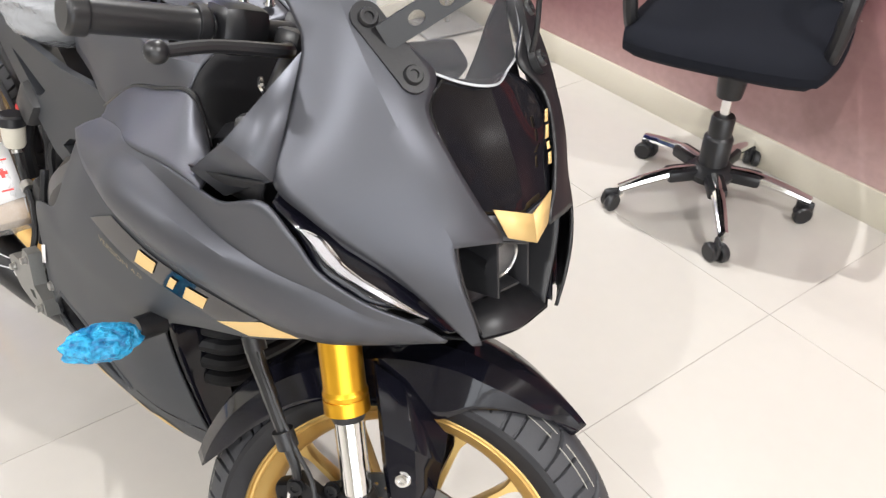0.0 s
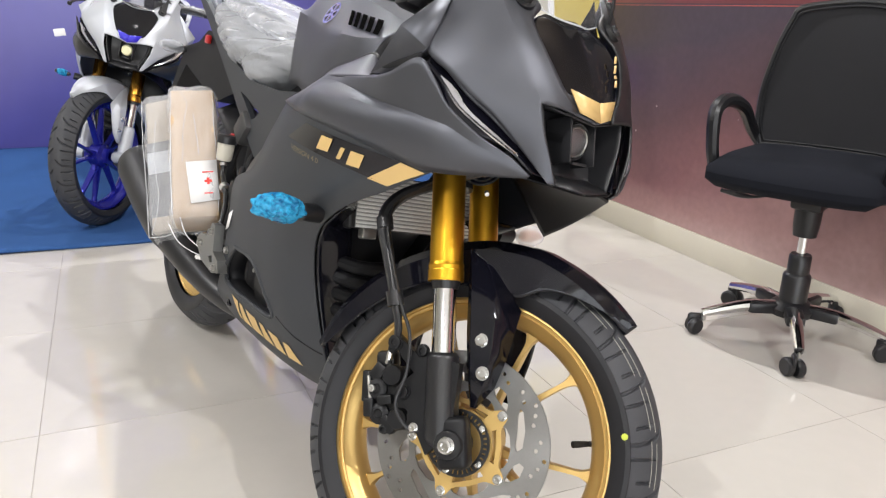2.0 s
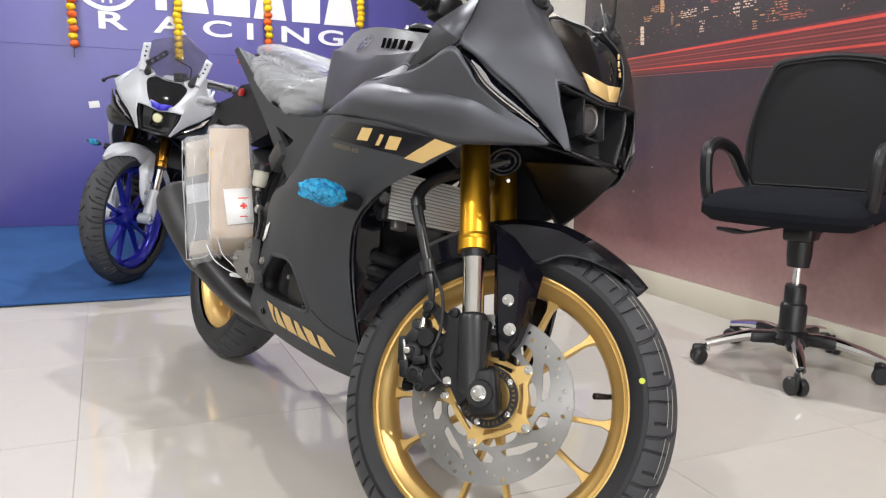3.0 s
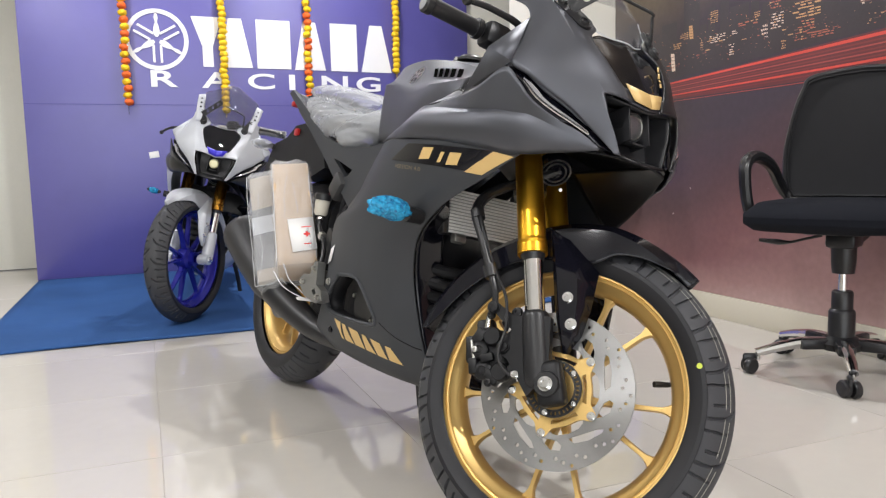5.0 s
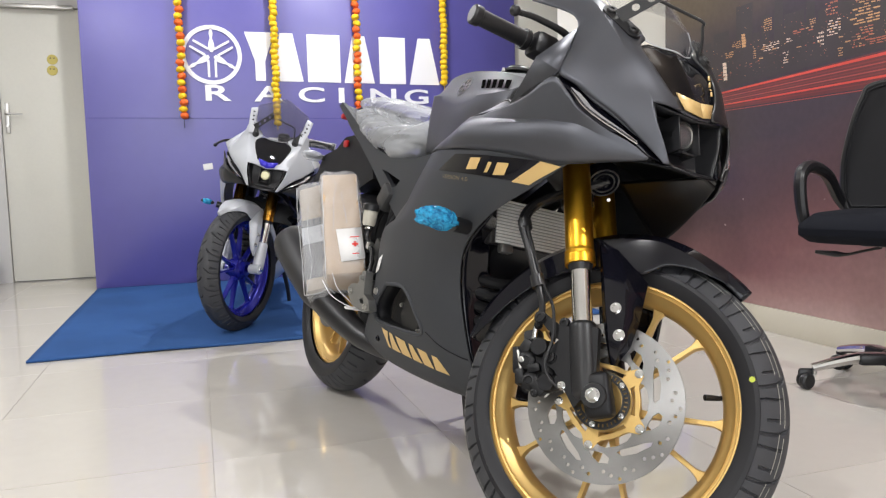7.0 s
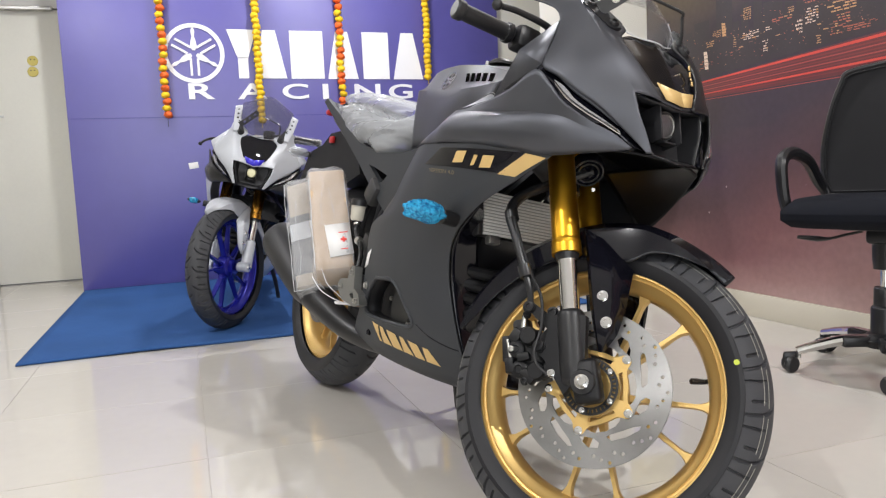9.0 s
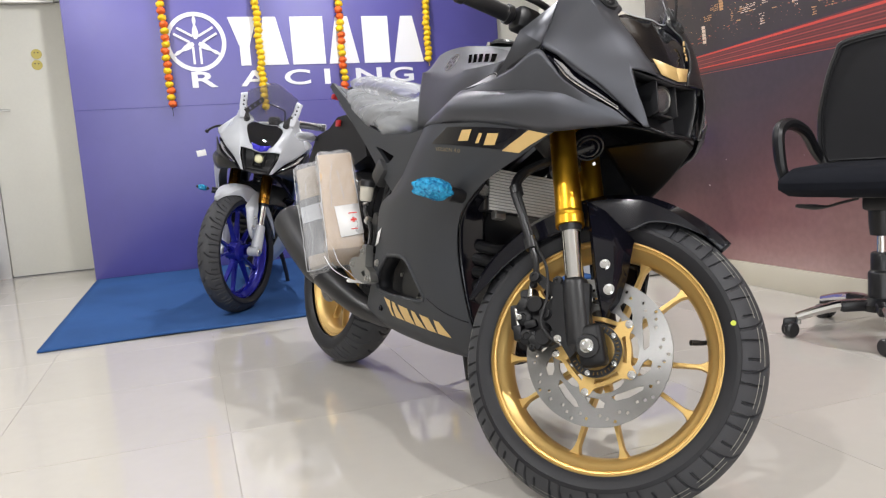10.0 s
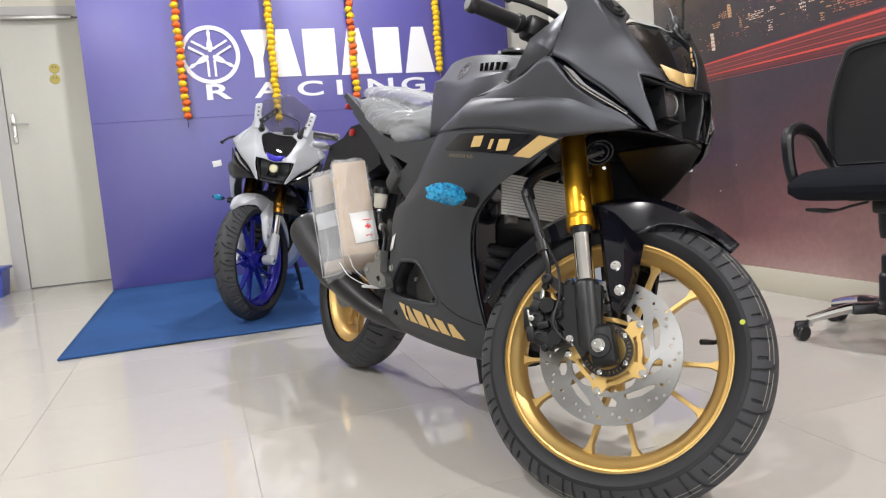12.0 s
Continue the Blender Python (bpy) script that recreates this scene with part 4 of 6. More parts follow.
    # caliper and bracket behind the right leg
    if main:
        CM = FM @ Matrix.Translation((0.0, 0, -0.036))
        cal = part("brake_caliper", box(0.05, 0.046, 0.092, 0.012, Matrix.Translation((-0.118, -0.066, 0.062)) @ Matrix.Rotation(radians(-28), 4, "Y"), seg=3), CASTB, bike, "black cast brake caliper", m=CM)
        for dx, dz in ((-0.130, 0.092), (-0.096, 0.034)):
            part("piston_cap", lathe([(0.0, -0.012), (0.015, -0.012), (0.0175, -0.008), (0.0175, 0.0)], 24, "y"), CASTB, cal, m=CM @ Matrix.Translation((dx, -0.089, dz)))
        part("caliper_body", box(0.034, 0.03, 0.11, 0.008, Matrix.Translation((-0.142, -0.07, 0.07)) @ Matrix.Rotation(radians(-22), 4, "Y")), CASTB, cal, m=CM)
        part("bracket", tube([(-0.03, -0.082, 0.055), (-0.07, -0.083, 0.075), (-0.09, -0.082, 0.12), (-0.098, -0.08, 0.145)], [0.02, 0.017, 0.015, 0.011], 20, 8), CASTB, cal, m=CM)
        part("bracket_arm", tube([(-0.02, -0.085, 0.06), (-0.055, -0.086, 0.062), (-0.09, -0.086, 0.03)], [0.022, 0.016, 0.013], 14, 8), CASTB, cal, m=CM)
        for dx, dz, rr in ((-0.098, 0.146, 0.011), (-0.082, 0.066, 0.010), (-0.146, 0.13, 0.008), (-0.112, 0.010, 0.008), (-0.155, 0.06, 0.007)):
            part("bolt", bolt(rr * 0.8, 0.009), CASTB if rr > 0.0075 else STEEL, cal, m=CM @ Matrix.Translation((dx, -0.092, dz)))
        for x, y, z, sx, sy, sz, r in ((-0.158, -0.082, 0.086, 0.022, 0.024, 0.03, 0.3), (-0.168, -0.078, 0.058, 0.016, 0.03, 0.05, -0.35), (-0.128, -0.094, 0.052, 0.026, 0.012, 0.016, -0.5), (-0.108, -0.09, 0.02, 0.03, 0.02, 0.018, 0.5), (-0.15, -0.088, 0.03, 0.018, 0.02, 0.03, -0.4)):
            part("casting_rib", box(sx, sy, sz, 0.004, Matrix.Translation((x, y, z)) @ Matrix.Rotation(r, 4, "Y")), CASTB, cal, m=CM)
        part("pad_pin", tube([(-0.17, -0.092, 0.075), (-0.145, -0.094, 0.03)], 0.003, 4, 8), STEEL, cal, m=CM)
        part("bleed_nipple", tube([(-0.15, -0.085, 0.105), (-0.152, -0.09, 0.125), (-0.151, -0.092, 0.142)], [0.006, 0.004, 0.003], 8, 8), CHROME, cal, m=CM)
        part("reflector_mount", box(0.04, 0.016, 0.014, 0.004, Matrix.Translation((-0.01, -0.085, 0.168))), CASTB, cal, m=CM)
        part("bracket_plate", prism([(-0.152, 0.110), (-0.142, 0.120), (-0.128, 0.114), (-0.095, 0.101), (-0.060, 0.113), (-0.030, 0.116), (-0.005, 0.02), (-0.03, -0.03), (-0.085, 0.022), (-0.100, 0.028), (-0.113, 0.044), (-0.102, 0.062), (-0.094, 0.076), (-0.122, 0.090)], 0.018), CASTB, cal, m=FM @ Matrix.Translation((0, -0.108, 0)))
        for x, z, r in ((-0.140, 0.107, 0.010), (-0.099, 0.042, 0.010), (-0.062, 0.0, 0.006)):
            part("bolt", bolt(r, 0.008), CASTB if r > 0.008 else CHROME, cal, m=FM @ Matrix.Translation((x, -0.108, z)))
        for x, z, r in ((-0.148, 0.026, 0.017), (-0.130, -0.008, 0.017)):
            part("piston_cover", lathe([(0.0, -0.002), (r * 0.35, -0.002), (r * 0.45, -0.004), (r * 0.75, -0.003), (r, 0.001), (r, 0.014)], 18, "y"), CASTB, cal, m=FM @ Matrix.Translation((x, -0.094, z)))
        part("axle_clamp", box(0.050, 0.034, 0.078, 0.01, Matrix.Translation((0.002, -0.098, 0.004)) @ Matrix.Rotation(-RAKE, 4, "Y"), seg=3), CASTB, cal, m=FM)
        # hoses
        part("brake_hose", tube([(-0.14, -0.10, 0.10), (-0.146, -0.112, 0.135), (-0.168, -0.115, 0.172), (-0.202, -0.115, 0.226), (-0.238, -0.108, 0.282), (-0.232, -0.09, 0.326), (-0.19, -0.06, 0.37), (-0.13, -0.03, 0.42)], [0.006, 0.0065, 0.008, 0.0105, 0.011, 0.010, 0.008], 70, 10), BLACKP, bike, "black rubber brake hose", m=FM)
        for q0, q1 in (((-0.160, -0.1145, 0.160), (-0.172, -0.1155, 0.180)), ((-0.228, -0.11, 0.266), (-0.238, -0.108, 0.283))):
            part("hose_collar", tube([q0, q1], 0.0135, 4, 12), BLACKP, bike, m=FM)
        part("sensor_cable", tube([(-0.03, -0.088, 0.012), (-0.065, -0.112, -0.004), (-0.098, -0.121, 0.022), (-0.100, -0.122, 0.075), (-0.118, -0.121, 0.128), (-0.150, -0.119, 0.165), (-0.190, -0.121, 0.222), (-0.226, -0.114, 0.28), (-0.222, -0.09, 0.33), (-0.17, -0.06, 0.40)], 0.003, 70, 8), BLACKP, bike, m=FM)
        part("sensor", box(0.026, 0.014, 0.018, 0.004, Matrix.Translation((-0.04, -0.085, -0.002))), BLACKP, bike, m=FM)
        part("bolt", bolt(0.006, 0.008), CHROME, bike, m=FM @ Matrix.Translation((-0.033, -0.094, -0.012)))
    # mudguard
    rows = []
    for a, wide, drop in ((56, 0.003, 0.003), (60, 0.014, 0.010), (66, 0.031, 0.020), (74, 0.050, 0.034), (82, 0.062, 0.052), (90, 0.065, 0.082), (104, 0.065, 0.078), (118, 0.064, 0.06), (134, 0.063, 0.052), (150, 0.060, 0.045), (162, 0.056, 0.035), (172, 0.05, 0.015)):
        w, rr = radians(a), 0.311 + 0.008 * math.sin(radians(min(90, (a - 56) * 2))) - 0.010 * max(0, min(1, (a - 95) / 25))
        d = Vector((math.cos(w), 0, math.sin(w)))
        rows.append([d * (rr - drop) + Vector((0, -wide, 0)), d * (rr - 0.014) + Vector((0, -wide * 0.97, 0)), d * (rr + 0.003) + Vector((0, -wide * 0.60, 0)), d * (rr + 0.008),
                     d * (rr + 0.003) + Vector((0, wide * 0.60, 0)), d * (rr - 0.014) + Vector((0, wide * 0.97, 0)), d * (rr - drop) + Vector((0, wide, 0))])
    guard = part("mudguard", panel(rows, (1, 2, 4, 5), 7, 50), sch["guard"], bike, "gloss black front mudguard" if main else "silver front mudguard", solid=0.003, m=FM, smooth=20)
    for s in (-1, 1):
        rows = [[(-0.092, s * 0.070, 0.286), (-0.088, s * 0.074, 0.284), (-0.050, s * 0.070, 0.270), (0.018, s * 0.066, 0.222)], [(-0.060, s * 0.086, 0.210), (-0.052, s * 0.092, 0.208), (-0.012, s * 0.090, 0.200), (0.022, s * 0.072, 0.186)],
                [(-0.042, s * 0.088, 0.162), (-0.034, s * 0.094, 0.162), (0.002, s * 0.092, 0.155), (0.025, s * 0.074, 0.148)], [(-0.022, s * 0.088, 0.115), (-0.015, s * 0.093, 0.113), (0.010, s * 0.091, 0.106), (0.024, s * 0.078, 0.100)], [(0.004, s * 0.086, 0.062), (0.006, s * 0.088, 0.062), (0.008, s * 0.088, 0.062), (0.011, s * 0.085, 0.063)]]
        stay = part("mudguard_stay", grid(rows), sch["guard"], guard, solid=0.005, m=FM, smooth=12)
        for x, z in ((-0.016, 0.160), (0.004, 0.115)):
            part("bolt", bolt(0.0085, 0.007, 8), CHROME, stay, m=FM @ Matrix.Translation((x, s * 0.093, z)) @ Matrix.Rotation(0 if s < 0 else math.pi, 4, "Z"))
    # yokes, bars, controls
    top = AXLE - 0.012 * FW_S + UP_S * 0.6
    part("lower_yoke", box(0.07, 0.25, 0.035, 0.012, Matrix.Translation(AXLE - 0.02 * FW_S + UP_S * 0.47) @ Matrix.Rotation(-RAKE, 4, "Y")), BLACKP, bike, m=S)
    part("upper_yoke", box(0.08, 0.25, 0.03, 0.012, Matrix.Translation(top) @ Matrix.Rotation(-RAKE, 4, "Y")), BLACKP, bike, m=S)
    for s in (-1, 1):
        a = top + Vector((0.005, s * 0.105, 0.100))
        e = top + Vector((-0.122, s * 0.302, 0.075))
        d = (e - a).normalized()
        bar = part("handlebar", tube([a, a + d * 0.1], 0.012, 6, 14), BLACKP, bike, m=S)
        part("clamp", box(0.05, 0.05, 0.05, 0.012, Matrix.Translation(a - d * 0.02)), BLACKP, bar, m=S)
        part("riser", tube([top + Vector((0, s * 0.095, 0)), a - d * 0.02], [0.024, 0.02], 8, 14), BLACKP, bar, m=S)
        L = (e - a).length
        part("grip", tube([a + d * t for t in (0.10, 0.105, 0.115, 0.12, 0.2, L - 0.02, L - 0.018, L - 0.004, L)], [0.016, 0.021, 0.021, 0.0165, 0.0165, 0.0165, 0.02, 0.02, 0.016], 60, 18), BLACKP, bar, "black rubber grip", m=S)
        part("switch_box", box(0.05, 0.055, 0.05, 0.012, Matrix.Translation(a + d * 0.068) @ d.to_track_quat("Y", "Z").to_matrix().to_4x4()), BLACKP, bar, m=S)
        if not main:
            part("grip_wrap", tube([a + d * 0.09, a + d * 0.15, a + d * (L + 0.005)], [0.023, 0.021, 0.020], 20, 12), FILM, bar, "crumpled clear film round the grip", m=S)
        n = Vector((1, 0, -0.15))
        tipp = top + Vector((-0.015, s * 0.323, 0.069))
        lv = part("lever", tube([a + d * 0.03 + n * 0.035, a + d * 0.06 + n * 0.05, a.lerp(tipp, 0.5) + n * 0.05 + Vector((0, 0, 0.012)), a.lerp(tipp, 0.8) + n * 0.022 + Vector((0, 0, 0.010)), tipp], [0.010, 0.009, 0.007, 0.006, 0.006], 30, 10), BLACKP, bar, "black lever with a ball end", m=S)
        tip = bmesh.new()
        bmesh.ops.create_uvsphere(tip, u_segments=18, v_segments=12, radius=0.0105)
        part("ball_end", tip, BLACKP, lv, m=S @ Matrix.Translation(tipp))
        part("lever_perch", box(0.03, 0.05, 0.03, 0.008, Matrix.Translation(a + d * 0.03 + n * 0.03)), BLACKP, bar, m=S)
    if main:
        part("wire_end", tube([a + Vector((0, 0, 0)) for a in (Vector((1.185, -0.165, 0.895)), Vector((1.182, -0.174, 0.908)), Vector((1.174, -0.170, 0.914)))], 0.003, 14, 6), CHROME, bike)

    # rear wheel
    RM = Matrix.Translation((0, 0, 0.312))
    rw = part("rear_wheel", wheel_rim(0.05), wheelm, bike, "gold painted alloy wheel" if main else "blue painted alloy wheel", m=RM)
    rear_tyre = part("tyre", tyre(0.312, 0.074, 0.2265, nt * 4 // 5, 20, 0.041), RUBBER, rw, m=RM)
    rear_tyre.data.materials.append(TREAD)
    part("hub", lathe([(0.018, -0.06), (0.06, -0.06), (0.065, -0.03), (0.065, 0.03), (0.06, 0.06), (0.018, 0.06)], 40, "y", closed=True), wheelm, rw, m=RM)
    for k in range(5):
        c = radians(40 + 72 * k)
        for s in (-1, 1):
            part("spoke", spoke(c + s * 0.13, c + s * 0.245, 0.06, 0.2), wheelm, rw, m=RM)
    if main:
        part("rear_disc", brake_disc(0.11, 48), DISC, bike, m=RM @ Matrix.Translation((0, -0.075, 0)))
    for s in (-1, 1):
        part("swingarm", tube([(0.45, s * 0.09, 0.36), (0.25, s * 0.105, 0.36), (0.08, s * 0.11, 0.33), (-0.03, s * 0.11, 0.312)], [0.034, 0.03, 0.026, 0.022], 24, 10), BLACKP, bike, m=Matrix.Identity(4))
    # silencer
    part("exhaust_pipe", tube([(0.70, -0.04, 0.235), (0.58, -0.09, 0.225), (0.46, -0.13, 0.235), (0.36, -0.165, 0.27), (0.26, -0.20, 0.32)], [0.026, 0.028, 0.032, 0.040, 0.048], 40, 20), BLACKP, bike, "black exhaust pipe")
    sil = part("silencer", tube([(0.28, -0.20, 0.31), (0.24, -0.208, 0.335), (0.14, -0.225, 0.395), (0.05, -0.24, 0.45), (0.03, -0.243, 0.462), (0.022, -0.244, 0.467)], [0.043, 0.056, 0.064, 0.066, 0.060, 0.044], 40, 28), mat("silencer_black", (0.03, 0.03, 0.032), 0.45, 0.3), bike, "short black silencer")
    part("end_cap", tube([(0.026, -0.2435, 0.4645), (0.014, -0.2455, 0.472)], [0.03, 0.026], 6, 20), STEEL, sil)

    # ---- bodywork ----
    noz = NOSE_OFF if main else 0.0

    def half(rows, s):
        return [[(x, y if s > 0 else -y + 2 * noz * max(-1, min(1, 1 - (abs(y) - 0.1) / 0.05)), z) for x, y, z in r] for r in rows]

    for s in (1, -1):
        cowl_rows, strip_rows = [], []
        for o, c, i in (((1.404, -0.070, 0.703), (1.408, -0.061, 0.703), None), ((1.390, -0.084, 0.720), (1.402, -0.074, 0.736), None), ((1.366, -0.106, 0.746), (1.391, -0.087, 0.771), None),
                        ((1.338, -0.137, 0.777), (1.377, -0.092, 0.807), (1.389, -0.036, 0.803)), ((1.310, -0.166, 0.800), (1.355, -0.101, 0.838), (1.371, -0.056, 0.838)), ((1.285, -0.190, 0.822), (1.330, -0.113, 0.880), (1.343, -0.076, 0.880)),
                        ((1.249, -0.204, 0.846), (1.303, -0.121, 0.915), (1.313, -0.084, 0.916)), ((1.228, -0.176, 0.896), (1.275, -0.127, 0.948), (1.291, -0.060, 0.944)), ((1.212, -0.152, 0.950), (1.246, -0.128, 0.978), (1.262, -0.092, 0.975)),
                        ((1.190, -0.149, 0.977), (1.220, -0.125, 1.000), (1.232, -0.108, 1.000)), ((1.155, -0.147, 0.996), (1.185, -0.122, 1.024), (1.192, -0.113, 1.026)), ((1.090, -0.145, 1.023), (1.110, -0.117, 1.060), (1.114, -0.110, 1.062)), ((1.020, -0.140, 1.050), (1.030, -0.112, 1.095), (1.033, -0.106, 1.096))):
            o, c = Vector(o), Vector(c)
            w = (c - o).length * 0.035
            cowl_rows.append([tuple(o), tuple(o.lerp(c, 0.34) + Vector((0.55, -0.7, 0.45)) * w), tuple(o.lerp(c, 0.68) + Vector((0.6, -0.6, 0.5)) * w), tuple(c)])
            i = c if i is None else Vector(i)
            strip_rows.append([tuple(c), tuple(c.lerp(i, 0.5) + Vector((0.6, -0.35, 0.5)) * (i - c).length * 0.05), tuple(i)])
        if s < 0 or not main:
            del cowl_rows[10:], strip_rows[10:]
        cowl_bm = panel(half(cowl_rows, s), (), 12, 6 * len(cowl_rows) - 5)
        # flat strip between the ridge and the nose panel
        strip_bm = panel(half(strip_rows[2:], s), (), 8, 6 * len(strip_rows) - 17)
        strip_bm.faces.ensure_lookup_table()
        bmesh.ops.delete(strip_bm, geom=strip_bm.faces[:6 * 7], context="FACES")
        join(cowl_bm, strip_bm)
        bmesh.ops.remove_doubles(cowl_bm, verts=cowl_bm.verts, dist=0.0004)
        # the main bike's far half takes a darker material than its near half
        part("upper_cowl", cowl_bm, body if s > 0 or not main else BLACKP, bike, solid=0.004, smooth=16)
        # rear triangle of the cowl; a black sheet stands for shade in the mouth beneath
        fin_bm = bmesh.new()
        fv = [fin_bm.verts.new(q) for q in half([[(1.250, -0.205, 0.847), (1.212, -0.153, 0.949), (1.207, -0.229, 0.873), (1.109, -0.206, 0.802), (1.180, -0.210, 0.803)]], s)[0]]
        for q in ((0, 1, 2), (0, 2, 3), (0, 3, 4)):
            fin_bm.faces.new([fv[i] for i in q])
        part("cowl_rear_panel", fin_bm, body, bike, solid=0.004, smooth=10)
        part("duct_mouth_shade", patch(half([[(1.240, -0.206, 0.842), (1.168, -0.209, 0.821), (1.085, -0.199, 0.797)], [(1.236, -0.205, 0.822), (1.165, -0.204, 0.806), (1.088, -0.196, 0.790)], [(1.225, -0.180, 0.792), (1.16, -0.175, 0.780), (1.09, -0.175, 0.775)]], s), 18, 10), DEEP, bike, solid=0.003)
        part("cowl_inner", patch(half([[(1.236, -0.19, 0.84), (1.218, -0.135, 0.95), (1.20, -0.13, 1.0)], [(1.10, -0.185, 0.80), (1.16, -0.14, 0.88), (1.195, -0.12, 0.96)]], s), 12, 8), DEEP, bike, solid=0.004)
        part("recess_end", patch(half([[(1.315, -0.150, 0.800), (1.262, -0.185, 0.846), (1.200, -0.180, 0.850)], [(1.310, -0.150, 0.765), (1.255, -0.175, 0.790), (1.180, -0.180, 0.780)]], s), 12, 6), DEEP, bike, solid=0.003)
        # dark recess and the running light in it
        EDGE = [(1.258, -0.214, 0.829), (1.286, -0.201, 0.809), (1.310, -0.188, 0.780), (1.332, -0.166, 0.761), (1.355, -0.142, 0.746), (1.372, -0.114, 0.732), (1.388, -0.090, 0.712)]
        ROOF = [(1.246, -0.203, 0.842), (1.285, -0.188, 0.824), (1.311, -0.163, 0.801), (1.338, -0.134, 0.778), (1.366, -0.103, 0.747), (1.388, -0.082, 0.722), (1.402, -0.068, 0.705)]

        def across(t, inset=0.0, i0=0, i1=7):
            return [(e[0] + (r[0] - e[0]) * t - inset * 0.5, e[1] + (r[1] - e[1]) * t + inset, e[2] + (r[2] - e[2]) * t) for e, r in list(zip(EDGE, ROOF))[i0:i1]]

        part("light_recess", patch(half([across(-0.45, 0.012), across(-0.02, 0.006), across(0.3, 0.012), across(0.7, 0.014), across(1.03, 0.004)], s), 40, 12), BLACKG, bike, "gloss black lamp recess", solid=0.003)
        lo_l, hi_l = cr(across(0.10, 0.0035, 1, 6), 40), cr(across(0.38, 0.005, 1, 6), 40)
        rl = bmesh.new()
        strip = []
        for i, (p, q) in enumerate(zip(lo_l, hi_l)):
            t = i / 39
            w = min(1, t / 0.12, (1 - t) / 0.25) * (0.85 if t > 0.3 else 1.0)
            e = p.lerp(q, max(0.06, w * (1.55 - 0.9 * min(1, t / 0.45))))
            n = Vector((0.003, -0.004, 0.003))
            strip.append([p, p.lerp(e, 0.2) + n, p.lerp(e, 0.8) + n, e])
        grid(half([[tuple(q) for q in r] for r in strip], s), bm=rl)
        drl = part("running_light", rl, DRLM, bike, "clear running light strip in a chrome frame", solid=0.002)
        for line in ([r[0] for r in strip], [r[3] for r in strip]):
            part("chrome_line", tube(half([[tuple(q) for q in line[::3]]], s)[0], 0.0018, 40, 6), CHROME, drl)
        part("recess_fin", tube(half([across(0.86, 0.003, 1, 5)], s)[0], [0.0012, 0.0035, 0.0032, 0.001], 30, 8), body, bike)
        # cheek: upper side fairing with a sunk facet under its apex
        cheek_rows = [
            [(1.388, -0.091, 0.7085), (1.388, -0.0915, 0.708), (1.3875, -0.092, 0.7075), (1.387, -0.0922, 0.7068), (1.386, -0.092, 0.706)],
            [(1.371, -0.118, 0.728), (1.370, -0.1185, 0.721), (1.367, -0.122, 0.715), (1.366, -0.118, 0.707), (1.369, -0.108, 0.701)],
            [(1.342, -0.158, 0.748), (1.340, -0.153, 0.734), (1.337, -0.160, 0.724), (1.336, -0.155, 0.707), (1.337, -0.140, 0.693)],
            [(1.309, -0.192, 0.776), (1.305, -0.176, 0.750), (1.302, -0.190, 0.735), (1.300, -0.187, 0.709), (1.301, -0.170, 0.685)],
            [(1.285, -0.206, 0.806), (1.273, -0.192, 0.754), (1.268, -0.207, 0.741), (1.265, -0.205, 0.712), (1.262, -0.190, 0.683)],
            [(1.256, -0.221, 0.832), (1.240, -0.202, 0.758), (1.235, -0.219, 0.746), (1.230, -0.219, 0.717), (1.225, -0.206, 0.689)],
            [(1.193, -0.224, 0.806), (1.180, -0.208, 0.762), (1.172, -0.232, 0.750), (1.166, -0.236, 0.726), (1.160, -0.226, 0.698)],
            [(1.120, -0.216, 0.795), (1.108, -0.208, 0.769), (1.100, -0.240, 0.755), (1.090, -0.247, 0.731), (1.085, -0.238, 0.705)],
            [(1.034, -0.212, 0.788), (1.030, -0.209, 0.777), (1.015, -0.244, 0.757), (1.005, -0.251, 0.734), (1.000, -0.242, 0.712)],
            [(0.984, -0.215, 0.784), (0.974, -0.217, 0.775), (0.955, -0.228, 0.757), (0.935, -0.233, 0.737), (0.915, -0.230, 0.716)],
            [(0.930, -0.198, 0.778), (0.922, -0.206, 0.768), (0.910, -0.216, 0.752), (0.895, -0.223, 0.736), (0.880, -0.224, 0.719)],
            [(0.860, -0.180, 0.760), (0.855, -0.189, 0.753), (0.848, -0.199, 0.743), (0.840, -0.207, 0.733), (0.830, -0.210, 0.722)],
            [(0.800, -0.165, 0.742), (0.797, -0.171, 0.739), (0.790, -0.180, 0.734), (0.785, -0.188, 0.728), (0.776, -0.190, 0.722)]]
        for row in cheek_rows:
            row[1] = (row[1][0], row[1][1] + 0.5 * (0.5 * (row[0][1] + row[2][1]) - row[1][1]), row[1][2])
        ch = part("side_fairing_upper", panel(half(cheek_rows, s), (1,), 8, 80), body if main else BLACKP, bike, solid=0.004, smooth=24)
        part("side_fairing_shelf", patch(half([
            [(0.800, -0.165, 0.742), (0.790, -0.155, 0.745), (0.770, -0.142, 0.747)],
            [(0.900, -0.190, 0.770), (0.875, -0.167, 0.782), (0.845, -0.142, 0.796)],
            [(0.984, -0.216, 0.783), (0.955, -0.180, 0.801), (0.920, -0.142, 0.818)],
            [(1.060, -0.213, 0.790), (1.030, -0.180, 0.812), (0.985, -0.142, 0.836)],
            [(1.110, -0.215, 0.794), (1.075, -0.180, 0.803), (1.010, -0.141, 0.822)],
            [(1.150, -0.220, 0.798), (1.110, -0.185, 0.796), (1.030, -0.141, 0.785)]], s), 14, 40), body, bike, solid=0.004)
